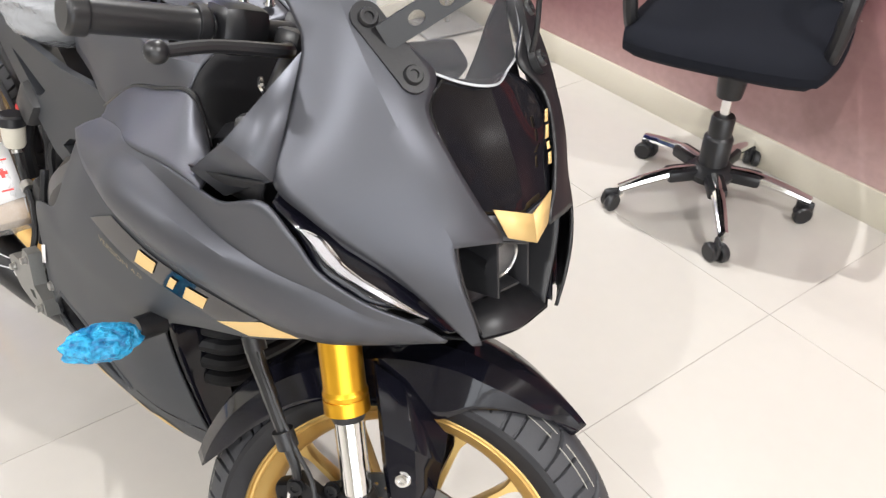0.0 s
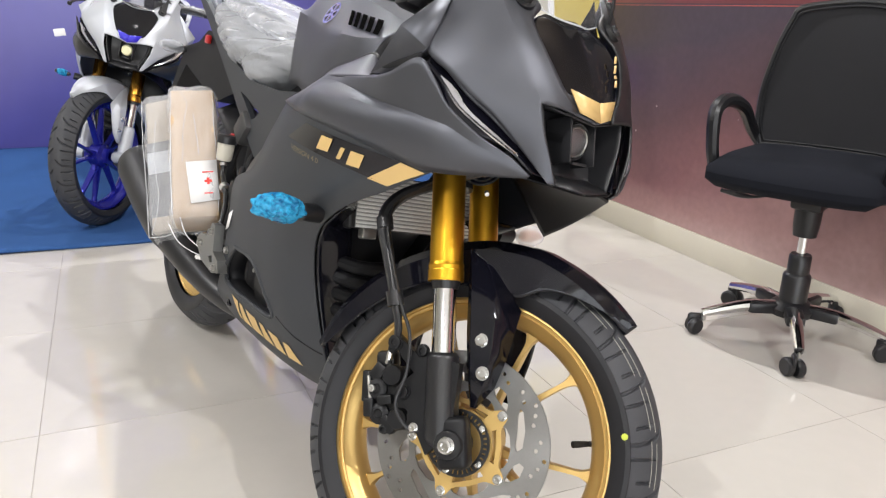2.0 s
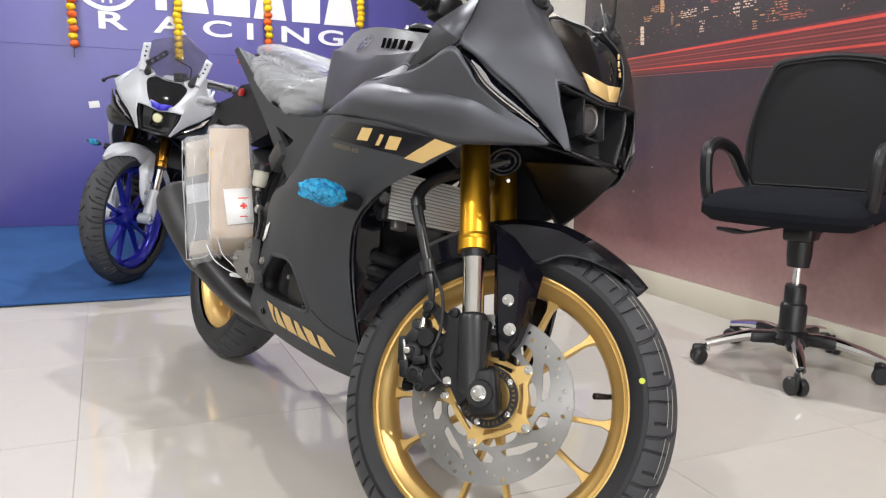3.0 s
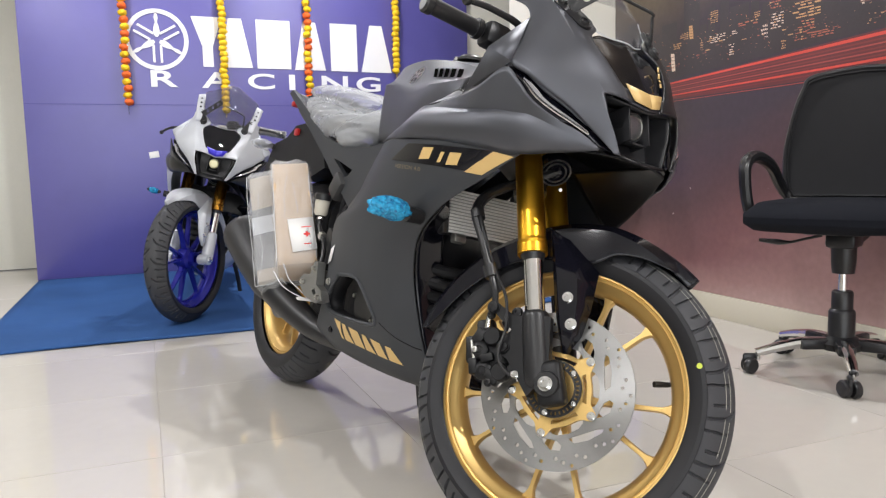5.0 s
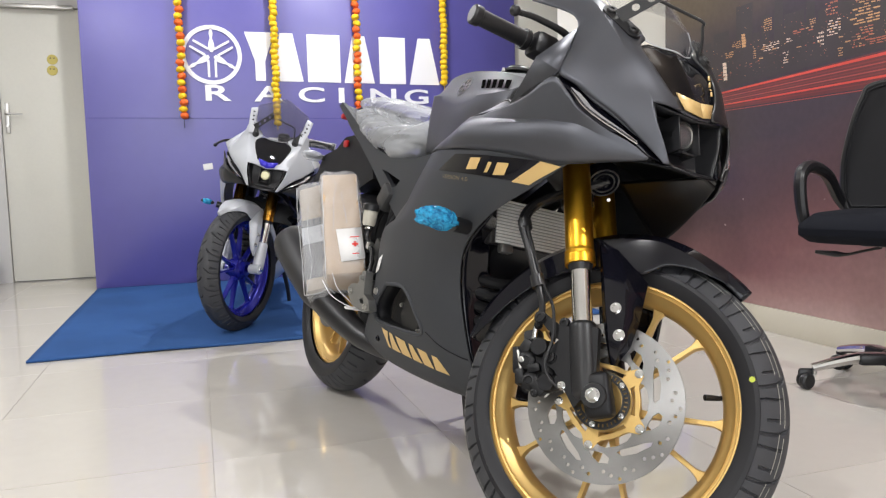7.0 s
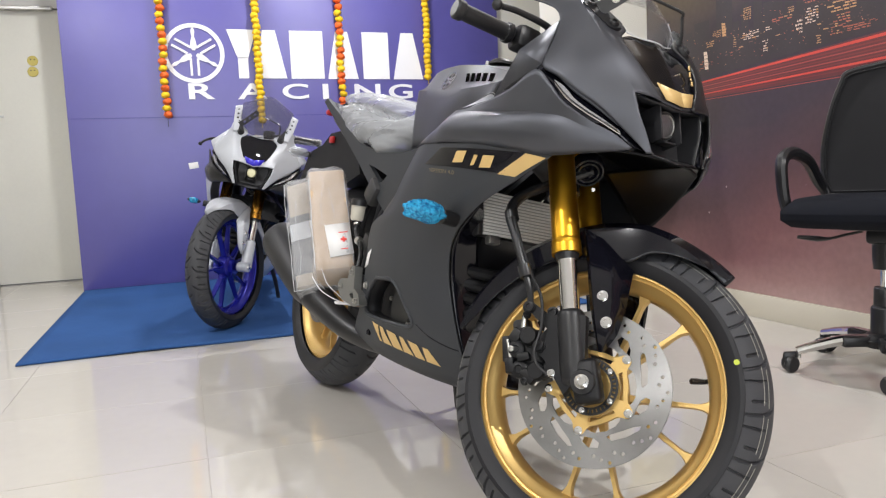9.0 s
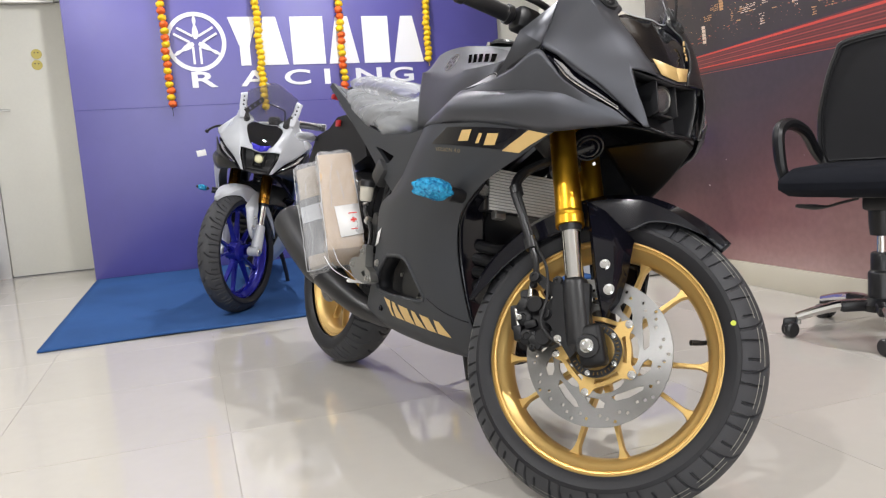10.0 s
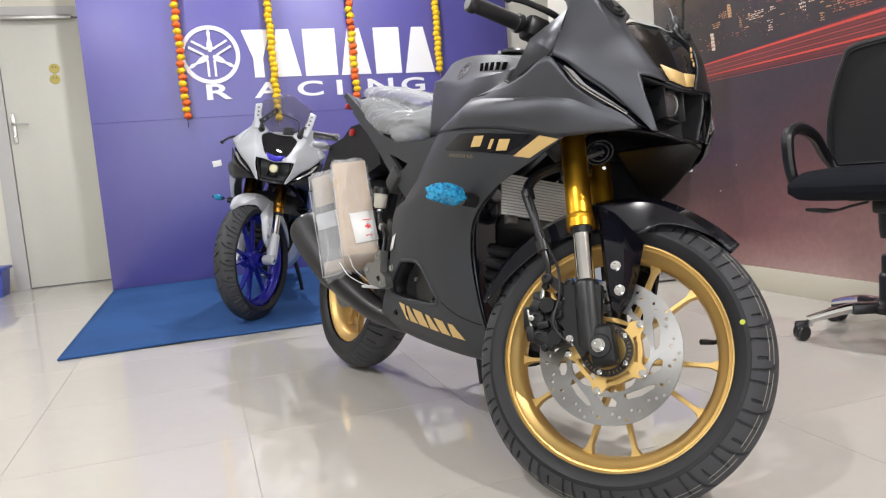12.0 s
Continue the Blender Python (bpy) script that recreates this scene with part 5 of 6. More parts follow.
        part("tank_seam", tube(half([[(0.760, -0.1415, 0.742), (0.845, -0.1415, 0.796), (0.920, -0.1415, 0.819), (0.988, -0.1415, 0.838), (1.010, -0.140, 0.824), (1.032, -0.140, 0.785)]], s)[0], 0.0035, 50, 8), BLACKP, bike)
        # lower side fairing
        low_a = [
            [(1.284, -0.177, 0.683), (1.225, -0.205, 0.690), (1.085, -0.237, 0.706), (0.915, -0.229, 0.717), (0.80, -0.196, 0.722)],
            [(1.208, -0.188, 0.641), (1.14, -0.213, 0.646), (1.02, -0.235, 0.652), (0.88, -0.232, 0.655), (0.765, -0.206, 0.650)],
            [(1.085, -0.192, 0.585), (1.01, -0.218, 0.582), (0.91, -0.230, 0.580), (0.80, -0.224, 0.578), (0.700, -0.202, 0.575)],
            [(0.985, -0.176, 0.520), (0.92, -0.212, 0.520), (0.82, -0.218, 0.522), (0.70, -0.210, 0.525), (0.590, -0.190, 0.528)],
            [(0.945, -0.150, 0.440), (0.88, -0.192, 0.435), (0.79, -0.203, 0.432), (0.69, -0.200, 0.430), (0.585, -0.186, 0.430)]]
        low_b = [
            [(0.945, -0.150, 0.440), (0.88, -0.192, 0.435), (0.79, -0.203, 0.432), (0.69, -0.200, 0.430), (0.585, -0.186, 0.430)],
            [(0.952, -0.126, 0.350), (0.88, -0.168, 0.342), (0.79, -0.182, 0.336), (0.68, -0.184, 0.334), (0.565, -0.176, 0.336)],
            [(0.972, -0.100, 0.265), (0.88, -0.136, 0.258), (0.78, -0.150, 0.254), (0.65, -0.158, 0.252), (0.500, -0.152, 0.258)],
            [(0.985, -0.060, 0.200), (0.88, -0.085, 0.195), (0.77, -0.098, 0.194), (0.62, -0.105, 0.198), (0.430, -0.108, 0.212)],
            [(0.980, 0.0, 0.185), (0.88, 0.0, 0.180), (0.77, 0.0, 0.180), (0.62, 0.0, 0.182), (0.430, 0.0, 0.195)]]
        low_all = low_a + low_b[1:]
        bm = patch(flip(low_all, s), 110, 130)
        hole = [(0.672, 0.402), (0.618, 0.362), (0.596, 0.322), (0.632, 0.302), (0.80, 0.302), (0.845, 0.313), (0.828, 0.350), (0.775, 0.402)]
        tree_b = BVHTree.FromBMesh(bm)

        def inside(x, z):
            c, n = False, len(hole)
            for i in range(n):
                (x0, z0), (x1, z1) = hole[i], hole[(i + 1) % n]
                if (z0 > z) != (z1 > z) and x < (x1 - x0) * (z - z0) / (z1 - z0) + x0:
                    c = not c
            return c

        bmesh.ops.delete(bm, geom=[f for f in bm.faces if abs(f.calc_center_median().y) > 0.05 and inside(f.calc_center_median().x, f.calc_center_median().z)], context="FACES")
        belly = part("side_fairing_lower", bm, low, bike, solid=0.004)
        if s > 0:
            rim = [(x, tree_b.ray_cast(Vector((x, -0.6, z)), Vector((0, 1, 0)))[0].y, z) for x, z in hole]
            part("opening_rim", tube(rim + rim[:1], 0.0055, 90, 8), low, belly)
            lip = [Vector(q) for q in rim]
            part("opening_wall", grid([[q for q in cr(lip + lip[:1], 60)], [q + Vector((0, 0.035, 0)) for q in cr([l * 0.9 + Vector((0.716, -0.16, 0.35)) * 0.1 for l in lip + lip[:1]], 60)]]), DEEP, belly, solid=0.003)
        # inner front face of the fairing
        part("fairing_inner", patch(flip([[(1.085, -0.190, 0.585), (0.985, -0.172, 0.520), (0.945, -0.146, 0.440), (0.952, -0.122, 0.350), (0.972, -0.096, 0.265), (0.985, -0.056, 0.20)],
                                          [(1.02, -0.135, 0.585), (0.955, -0.095, 0.520), (0.938, -0.070, 0.440), (0.942, -0.055, 0.350), (0.955, -0.040, 0.265), (0.965, -0.02, 0.20)]], s), 40, 8), BLACKG, bike, solid=0.003)
        # tank cover half: flat top, slanted upper facet, flank
        tank_bm = panel(half([
            [(0.525, 0.0, 0.937), (0.530, -0.055, 0.931), (0.536, -0.088, 0.913), (0.540, -0.090, 0.840), (0.545, -0.088, 0.755)],
            [(0.600, 0.0, 0.963), (0.600, -0.074, 0.955), (0.625, -0.104, 0.899), (0.640, -0.112, 0.830), (0.650, -0.112, 0.755)],
            [(0.715, 0.0, 0.968), (0.710, -0.080, 0.957), (0.760, -0.125, 0.871), (0.760, -0.134, 0.820), (0.760, -0.138, 0.747)],
            [(0.825, 0.0, 0.958), (0.820, -0.082, 0.942), (0.860, -0.137, 0.866), (0.855, -0.140, 0.840), (0.845, -0.140, 0.795)],
            [(0.910, 0.0, 0.940), (0.905, -0.082, 0.922), (0.930, -0.140, 0.862), (0.925, -0.141, 0.843), (0.920, -0.140, 0.818)],
            [(0.985, 0.0, 0.915), (0.985, -0.075, 0.898), (0.992, -0.125, 0.868), (0.991, -0.133, 0.855), (0.988, -0.140, 0.837)]], s), (1, 2), 9, 44)
        if s > 0:
            tank_bm.normal_update()
            tank_tree = BVHTree.FromBMesh(tank_bm)
        part("tank_cover", tank_bm, body, bike, solid=0.004, smooth=22)
        part("tank_front", patch(half([[(0.988, 0.0, 0.915), (0.988, -0.075, 0.898), (0.994, -0.125, 0.868), (0.990, -0.140, 0.837)], [(1.03, 0.0, 0.80), (1.03, -0.07, 0.79), (1.03, -0.12, 0.785), (1.03, -0.14, 0.783)]], s), 14, 8), DEEP, bike, solid=0.004)
        # tail panel with its brace
        part("tail_panel", prism([(0.82, 0.75), (0.66, 0.742), (0.567, 0.735), (0.414, 0.742), (0.253, 0.785), (0.10, 0.868), (-0.075, 0.955), (-0.10, 0.945), (0.066, 0.848), (0.266, 0.728), (0.40, 0.640), (0.505, 0.576), (0.541, 0.568), (0.62, 0.572), (0.77, 0.62), (0.83, 0.71)], 0.014 * s,
                                 [[(0.358, 0.711), (0.400, 0.702), (0.492, 0.676), (0.470, 0.660), (0.452, 0.656)], [(0.546, 0.600), (0.575, 0.622), (0.612, 0.634), (0.600, 0.610), (0.574, 0.594)]]), low, bike, m=Matrix.Translation((0, -0.125 * s, 0)))
        # indicators
        sy = -s
        ind = part("indicator", tube([(1.02, sy * 0.20, 0.556), (1.022, sy * 0.235, 0.557)], 0.016, 6, 16), BLACKP, bike, "indicator on a short black stalk")
        body_m = Matrix.Translation((1.03, sy * 0.280, 0.561)) @ Matrix.Rotation(radians(12 * sy), 4, "Z")
        bulb = bmesh.new()
        bmesh.ops.create_icosphere(bulb, subdivisions=5, radius=1)
        for v in bulb.verts:
            d = v.co.copy()
            q = 1 + (0.20 * noise.noise(d * 1.9 + Vector((sy * 7, 0, 0))) + 0.11 * abs(noise.noise(d * 5)) + 0.07 * abs(noise.noise(d * 13)) if main and sy < 0 else 0)
            v.co = Vector((d.x * 0.020 * q, d.y * 0.044 * q, d.z * 0.0225 * q)) * (1.0 if main else 0.68)
        part("indicator_lens", bulb, (BLUEF if sy < 0 else LENS) if main else BLUEF, ind, ("crumpled blue protective film round the indicator" if main and sy < 0 else "clear indicator lens" if main else "bluish film round the indicator"), m=body_m, smooth=70 if sy > 0 or not main else 45)
        inner = bmesh.new()
        bmesh.ops.create_icosphere(inner, subdivisions=3, radius=1)
        part("indicator_bulb", inner, mat("indicator_amber", (0.7, 0.3, 0.1), 0.3) if sy > 0 else BLACKP, ind, m=body_m @ Matrix.Diagonal((0.012, 0.036, 0.013, 1)))
    # decals of the right flank
    if main:
        bm = patch(low_all, 110, 130)
        tr = BVHTree.FromBMesh(bm)
        bm.free()
        dec = part("side_decal", grid(project([(0.988, 0.701), (1.236, 0.685), (1.176, 0.6475), (0.924, 0.669)], tr, 30, 8)), BLACKG, bike, "gloss black side decal with gold marks")
        part("gold_flash", grid(project([(1.238, 0.684), (1.274, 0.6775), (1.203, 0.6425), (1.166, 0.646)], tr, 14, 10)), GOLDD, bike, "gold flash on the fairing")
        # model mark: plain slanted shapes
        for x0, x1, top, low_z in ((1.050, 1.084, 0.690, 0.667), (1.106, 1.116, 0.684, 0.664), (1.130, 1.160, 0.684, 0.661)):
            drop = 0.05 * (x0 - 1.05)
            part("mark", grid(project([(x0 + 0.006, top - drop), (x1 + 0.006, top - drop - 0.001), (x1 - 0.008, low_z - drop), (x0 - 0.008, low_z - drop)], tr, 4, 5, 0.0056)), GOLDD, dec)
        tx = words("VERSION 4.0", 0.0115, 0.0, 1.55)
        tx.transform(Matrix.Translation((0.950, 0, 0.651)) @ Matrix.Rotation(radians(4.5), 4, "Y"))
        for v in tx.verts:
            h = tr.ray_cast(Vector((v.co.x, -0.6, v.co.z)), Vector((0, 1, 0)))
            v.co.y = (h[0].y if h[0] else -0.23) - 0.0056
        part("writing", tx, mat("dull_gold_print", (0.22, 0.17, 0.09), 0.45, 0.2, 0.05, 8), dec)
        for u0, u1, kind in BRAND:
            for q in BLOCKS[kind]:
                quad = []
                for u, v in q:
                    t = u0 + (u1 - u0) * u
                    quad.append((0.650 + 0.262 * t + 0.012 * (1 - v), 0.291 - 0.030 * t - (0.043 - 0.012 * t) * (1 - v)))
                part("brand_block", grid(project(quad, tr, 3, 5)), GOLDD, belly)
        part("seam_line", tube([(x, tr.ray_cast(Vector((x, -0.6, z)), Vector((0, 1, 0)))[0].y - 0.002, z) for x, z in ((0.86, 0.315), (0.90, 0.292), (0.94, 0.28), (0.965, 0.277))], 0.0015, 20, 6), BLACKG, belly)
    # nose panel, chevron, lamp bay
    NM = Matrix.Translation((-0.005 if main else 0.0, noz, 0))
    visor = []
    for k, (e, r) in enumerate((((1.380, 0.053, 0.829), (1.391, 0.823)), ((1.358, 0.069, 0.859), (1.374, 0.856)), ((1.338, 0.081, 0.890), (1.352, 0.888)), ((1.312, 0.080, 0.920), (1.328, 0.918)), ((1.296, 0.048, 0.938), (1.312, 0.938)))):
        mid = Vector((e[0] * 0.5 + r[0] * 0.5, e[1] * 0.5, e[2] * 0.5 + r[1] * 0.5)) - Vector((0.8, 0, 0.6)) * (0.0, 0.002, 0.0035, 0.0035, 0.001)[k]
        visor.append([(e[0], -e[1], e[2]), (mid.x, -mid.y, mid.z), (r[0], 0.0, r[1]), tuple(mid), e])
    part("visor_panel", panel(visor, (2,), 12, 26), VISOR, bike, "gloss black nose panel", solid=0.0015, m=NM @ Matrix.Translation((-0.0025, 0, -0.002)), smooth=20)
    part("nose_bridge", panel([[(1.389, -0.037, 0.803), (1.400, 0, 0.796), (1.389, 0.037, 0.803)], [(1.379, -0.051, 0.829), (1.389, 0, 0.822), (1.379, 0.051, 0.829)]], (1,), 8, 6), body, bike, solid=0.004, m=NM)
    chev = bmesh.new()
    for s in (-1, 1):
        grid([[(1.3770, s * 0.046, 0.8335), (1.392, 0.0, 0.824)], [(1.3908, s * 0.0315, 0.805), (1.4035, 0.0, 0.797)]], bm=chev)
    part("nose_chevron", chev, acc, bike, "gold chevron on the nose" if main else "blue chevron on the nose", solid=0.002, m=NM @ Matrix.Translation((0.0055, 0, 0.0025)), smooth=10)
    bay = part("lamp_bay", panel([
        [(1.374, -0.083, 0.808), (1.330, -0.070, 0.803), (1.330, 0, 0.803), (1.330, 0.070, 0.803), (1.374, 0.083, 0.808)],
        [(1.386, -0.077, 0.768), (1.338, -0.066, 0.762), (1.338, 0, 0.762), (1.338, 0.066, 0.762), (1.386, 0.077, 0.768)],
        [(1.404, -0.053, 0.705), (1.366, -0.050, 0.713), (1.366, 0, 0.713), (1.366, 0.050, 0.713), (1.404, 0.053, 0.705)]], (1, 3), 8, 20), BAY, bike, "black headlamp bay", solid=0.003, m=NM)
    part("bay_roof", grid([[(1.374, -0.083, 0.807), (1.387, -0.04, 0.801), (1.399, 0, 0.794), (1.387, 0.04, 0.801), (1.374, 0.083, 0.807)], [(1.325, -0.075, 0.805), (1.325, -0.04, 0.805), (1.325, 0, 0.805), (1.325, 0.04, 0.805), (1.325, 0.075, 0.805)]]), BAY, bay, solid=0.003, m=NM)
    part("bay_floor", grid([[(1.407, -0.053, 0.703), (1.413, 0, 0.698), (1.407, 0.053, 0.703)], [(1.355, -0.05, 0.716), (1.355, 0, 0.716), (1.355, 0.05, 0.716)]]), BAY, bay, solid=0.003, m=NM)
    for y in (-0.025, 0.023):
        part("bay_fin", box(0.05, 0.0035, 0.066, 0.0015, Matrix.Translation((1.368, y - (0.006 if main else 0.0), 0.764)) @ Matrix.Rotation(radians(-15), 4, "Y")), BAY, bay, m=NM)
    part("bay_step", box(0.03, 0.03, 0.004, 0.001, Matrix.Translation((1.375, 0, 0.737))), BAY, bay, m=NM)
    lens = bmesh.new()
    bmesh.ops.create_uvsphere(lens, u_segments=32, v_segments=20, radius=0.022)
    LMP = NM @ Matrix.Translation((1.372, -0.007 if main else 0.0, 0.767))
    lamp = part("headlamp", lathe([(0.0215, 0.004), (0.0265, 0.006), (0.0265, -0.03), (0.021, -0.032)], 32, "x"), BLACKP, bike, m=LMP)
    part("lamp_ring", lathe([(0.0205, 0.006), (0.0218, 0.0078), (0.0232, 0.006)], 32, "x"), STEEL, lamp, m=LMP)
    part("reflector", lathe([(0.0215, 0.005), (0.017, -0.004), (0.012, -0.010), (0.006, -0.004), (0.0, 0.002)], 28, "x"), BULB, lamp, m=LMP)
    part("lens", lens, LAMPG, lamp, "clear projector lens", m=LMP @ Matrix.Diagonal((0.6, 1, 1, 1)))
    if not main:
        part("lamp_face", lathe([(0.0, 0.010), (0.017, 0.008), (0.021, 0.0)], 24, "x"), mat("pale_yellow_film", (0.75, 0.72, 0.45), 0.25), lamp, m=NM @ Matrix.Translation((1.385, 0, 0.766)))
        part("mirror_tag", box(0.003, 0.045, 0.03, 0.001, Matrix.Translation((1.12, -0.30, 0.735)) @ Matrix.Rotation(0.4, 4, "X")), PAPER, bike, "white paper tag")
        for q in (-1, 1):
            fin = part("screen_fin", patch([[(1.290, q * 0.128, 0.940), (1.293, q * 0.112, 0.945), (1.292, q * 0.092, 0.945)], [(1.240, q * 0.142, 1.000), (1.244, q * 0.128, 1.005), (1.242, q * 0.108, 1.006)], [(1.195, q * 0.150, 1.062), (1.198, q * 0.140, 1.066), (1.194, q * 0.120, 1.072)]], 10, 14), body, bike, "silver panel beside the windscreen", solid=0.004)
            for k in range(3):
                part("screw", lathe([(0.0, 0.003), (0.004, 0.003), (0.005, 0.0)], 10, "x"), BLACKP, fin, m=Matrix.Translation((1.247 - 0.017 * k, q * (0.125 + 0.003 * k), 1.008 + 0.02 * k)))
    # gold bars on the far side of the nose panel
    if main:
        for k, (z0, z1) in enumerate(((0.900, 0.889), (0.886, 0.874), (0.871, 0.866), (0.863, 0.853))):
            yy = 0.083 - 0.004 * k
            part("mark", grid([[(1.3325 + k * 0.008, yy - 0.006, z0), (1.3325 + k * 0.008, yy - 0.002, z0 + 0.001)], [(1.339 + k * 0.008, yy - 0.011, z1), (1.339 + k * 0.008, yy - 0.006, z1 + 0.001)]]), GOLDD, bike, solid=0.001, m=NM @ Matrix.Translation((0.004, -0.006, 0.004)))
    # underside of the nose
    part("chin_tray", patch([[(1.407, -0.056, 0.701), (1.412, 0, 0.696), (1.407, 0.056, 0.701)], [(1.37, -0.100, 0.703), (1.37, 0, 0.708), (1.37, 0.100, 0.703)], [(1.28, -0.165, 0.700), (1.28, 0, 0.735), (1.28, 0.165, 0.700)], [(1.13, -0.20, 0.715), (1.13, 0, 0.750), (1.13, 0.20, 0.715)]], 24, 24), LINER, bike, "black tray under the nose", solid=0.003, m=NM)
    part("nose_inner_panel", patch([
        [(1.400, 0.030, 0.699), (1.345, 0.045, 0.702), (1.26, 0.065, 0.706), (1.13, 0.08, 0.706)],
        [(1.394, 0.055, 0.697), (1.336, 0.080, 0.688), (1.255, 0.110, 0.672), (1.14, 0.13, 0.655)],
        [(1.388, 0.078, 0.693), (1.326, 0.117, 0.665), (1.250, 0.154, 0.628), (1.165, 0.186, 0.588)]], 26, 24), LINER, bike, "black inner fairing panel", solid=0.004)
    # cockpit behind the screen
    part("cockpit_tray", patch([[(1.24, -0.18, 0.80), (1.26, 0, 0.79), (1.24, 0.18, 0.80)], [(1.12, -0.17, 0.775), (1.12, 0, 0.765), (1.12, 0.17, 0.775)], [(1.0, -0.142, 0.785), (1.0, 0, 0.78), (1.0, 0.142, 0.785)]], 14, 14), DEEP, bike, "black cockpit tray", solid=0.004)
    part("cockpit_wall", patch([[(1.26, -0.16, 0.80), (1.31, 0, 0.80), (1.26, 0.16, 0.80)], [(1.245, -0.155, 0.86), (1.30, 0, 0.86), (1.245, 0.155, 0.86)], [(1.225, -0.14, 0.905), (1.29, 0, 0.90), (1.225, 0.14, 0.905)]], 14, 14), DEEP, bike, solid=0.004)
    dash = part("instrument_panel", box(0.045, 0.17, 0.085, 0.012, Matrix.Translation((1.175, 0, 0.895)) @ Matrix.Rotation(radians(35), 4, "Y"), seg=3), BLACKP, bike, "black instrument panel")
    part("display", box(0.003, 0.13, 0.06, 0.001, Matrix.Translation((1.154, 0, 0.881)) @ Matrix.Rotation(radians(35), 4, "Y")), BLACKG, dash)
    part("wire_loop", tube([(1.07, -0.15, 0.805), (1.075, -0.155, 0.79), (1.10, -0.16, 0.80), (1.12, -0.158, 0.81)], 0.003, 16, 6), CHROME, bike)
    # windscreen and its stay
    part("windscreen", patch([[(1.300, -0.042, 0.937), (1.318, 0, 0.932), (1.300, 0.042, 0.937)], [(1.274, -0.088, 0.960), (1.295, 0, 0.970), (1.274, 0.088, 0.960)], [(1.225, -0.112, 1.02), (1.256, 0, 1.045), (1.225, 0.112, 1.02)], [(1.16, -0.115, 1.065), (1.20, 0, 1.10), (1.16, 0.115, 1.065)], [(1.11, -0.085, 1.085), (1.14, 0, 1.12), (1.11, 0.085, 1.085)]], 26, 26), SCREEN if main else SMOKE, bike, "smoked clear windscreen", solid=0.003, m=NM if main else NM @ Matrix.Translation((1.30, 0, 0.935)) @ Matrix.Diagonal((1, 1.06, 1.14, 1)) @ Matrix.Translation((-1.30, 0, -0.935)))
    part("screen_edge", tube([(1.225, -0.112, 1.02), (1.274, -0.088, 0.960), (1.300, -0.042, 0.937), (1.318, 0, 0.932), (1.300, 0.042, 0.937), (1.274, 0.088, 0.960), (1.225, 0.112, 1.02)], 0.0014, 60, 6), LENS, bike, m=NM)
    for s in (-1, 1):
        b0, b1 = Vector((1.296, s * 0.090, 0.938)), Vector((1.247, s * 0.113, 0.983))
        ux = (b0 - b1).normalized()
        wy = Vector((0.01, -s * 0.03, 0.004)).normalized()
        nz = ux.cross(wy).normalized() * s
        if nz.x < 0:
            nz = -nz
        wy = nz.cross(ux)
        PM = NM @ Matrix.Translation((b0 + b1) / 2 + nz * 0.004) @ Matrix((ux, nz, wy)).transposed().to_4x4()
        oval = [(0.033 + 0.0155 * math.cos(a), 0.0155 * math.sin(a)) for a in (radians(-80 + 20 * i) for i in range(9))]
        oval += [(-0.033 + 0.0155 * math.cos(a), 0.0155 * math.sin(a)) for a in (radians(100 + 20 * i) for i in range(9))]
        pad = part("mirror_pad", prism(oval, 0.008), BLACKP, bike, "black rubber mirror mount", m=PM @ Matrix.Translation((0, -0.002, 0)))
        for dx in (-0.032, 0.032):
            part("bolt", lathe([(0.0095, 0.004), (0.0095, 0.008), (0.008, 0.0105), (0.0045, 0.0105), (0.004, 0.008), (0.0, 0.008)], 18, "y"), BLACKP, pad, m=PM @ Matrix.Translation((dx, 0, 0)))
    holes = [[(x + 0.008 * math.cos(a), 0.0068 * math.sin(a)) for a in (2 * math.pi * i / 14 for i in range(14))] for x in (0.03, 0.062, 0.094)]
    stay = part("mirror_stay", prism([(-0.005, -0.013), (0.115, -0.013), (0.12, 0), (0.115, 0.013), (-0.005, 0.013)], 0.003, holes), BLACKP, bike, "folded black mirror stay with oblong holes",
                m=Matrix.Translation((1.272, -0.106, 0.976)) @ Matrix.Rotation(radians(55), 4, "Z") @ Matrix.Rotation(radians(-38), 4, "Y"))
    part("stay_rod", tube([(1.262, -0.012, 1.036), (1.285, 0.05, 1.022), (1.296, 0.074, 1.014), (1.292, 0.079, 1.005), (1.294, 0.082, 0.975), (1.290, 0.086, 0.944)], 0.0032, 40, 8), BLACKP, stay)
    # tank top
    part("filler_cap", lathe([(0.0, 0.012), (0.03, 0.012), (0.036, 0.006), (0.036, 0.0)], 32, "z"), BLACKP, bike, m=Matrix.Translation((0.80, 0, 0.964)))
    if main:
        hit, nor = tank_tree.ray_cast(Vector((0.735, -0.6, 0.908)), Vector((0, 1, 0)))[:2]
        nor = nor if nor.y < 0 else -nor
        bx = Vector((1, 0, -0.12))
        bx = (bx - nor * bx.dot(nor)).normalized()
        bdg = Matrix.Translation(hit + nor * 0.005) @ Matrix((bx, -nor, bx.cross(-nor))).transposed().to_4x4()
        bd = part("tank_badge", prism(ring2(0.026, 40), 0.004, [ring2(0.0215, 40)]), CHROME, bike, "round chrome tank badge", m=bdg)
        part("badge_field", prism(ring2(0.0215, 40), 0.001), BLACKG, bd, m=bdg @ Matrix.Translation((0, 0.002, 0)))
        for k in range(6):
            part("badge_bar", prism([(-0.0028, 0.003), (0.0028, 0.003), (0.0028, 0.0215), (-0.0028, 0.0215)], 0.003), CHROME, bd, m=bdg @ Matrix.Rotation(radians(60 * k), 4, "Y"))
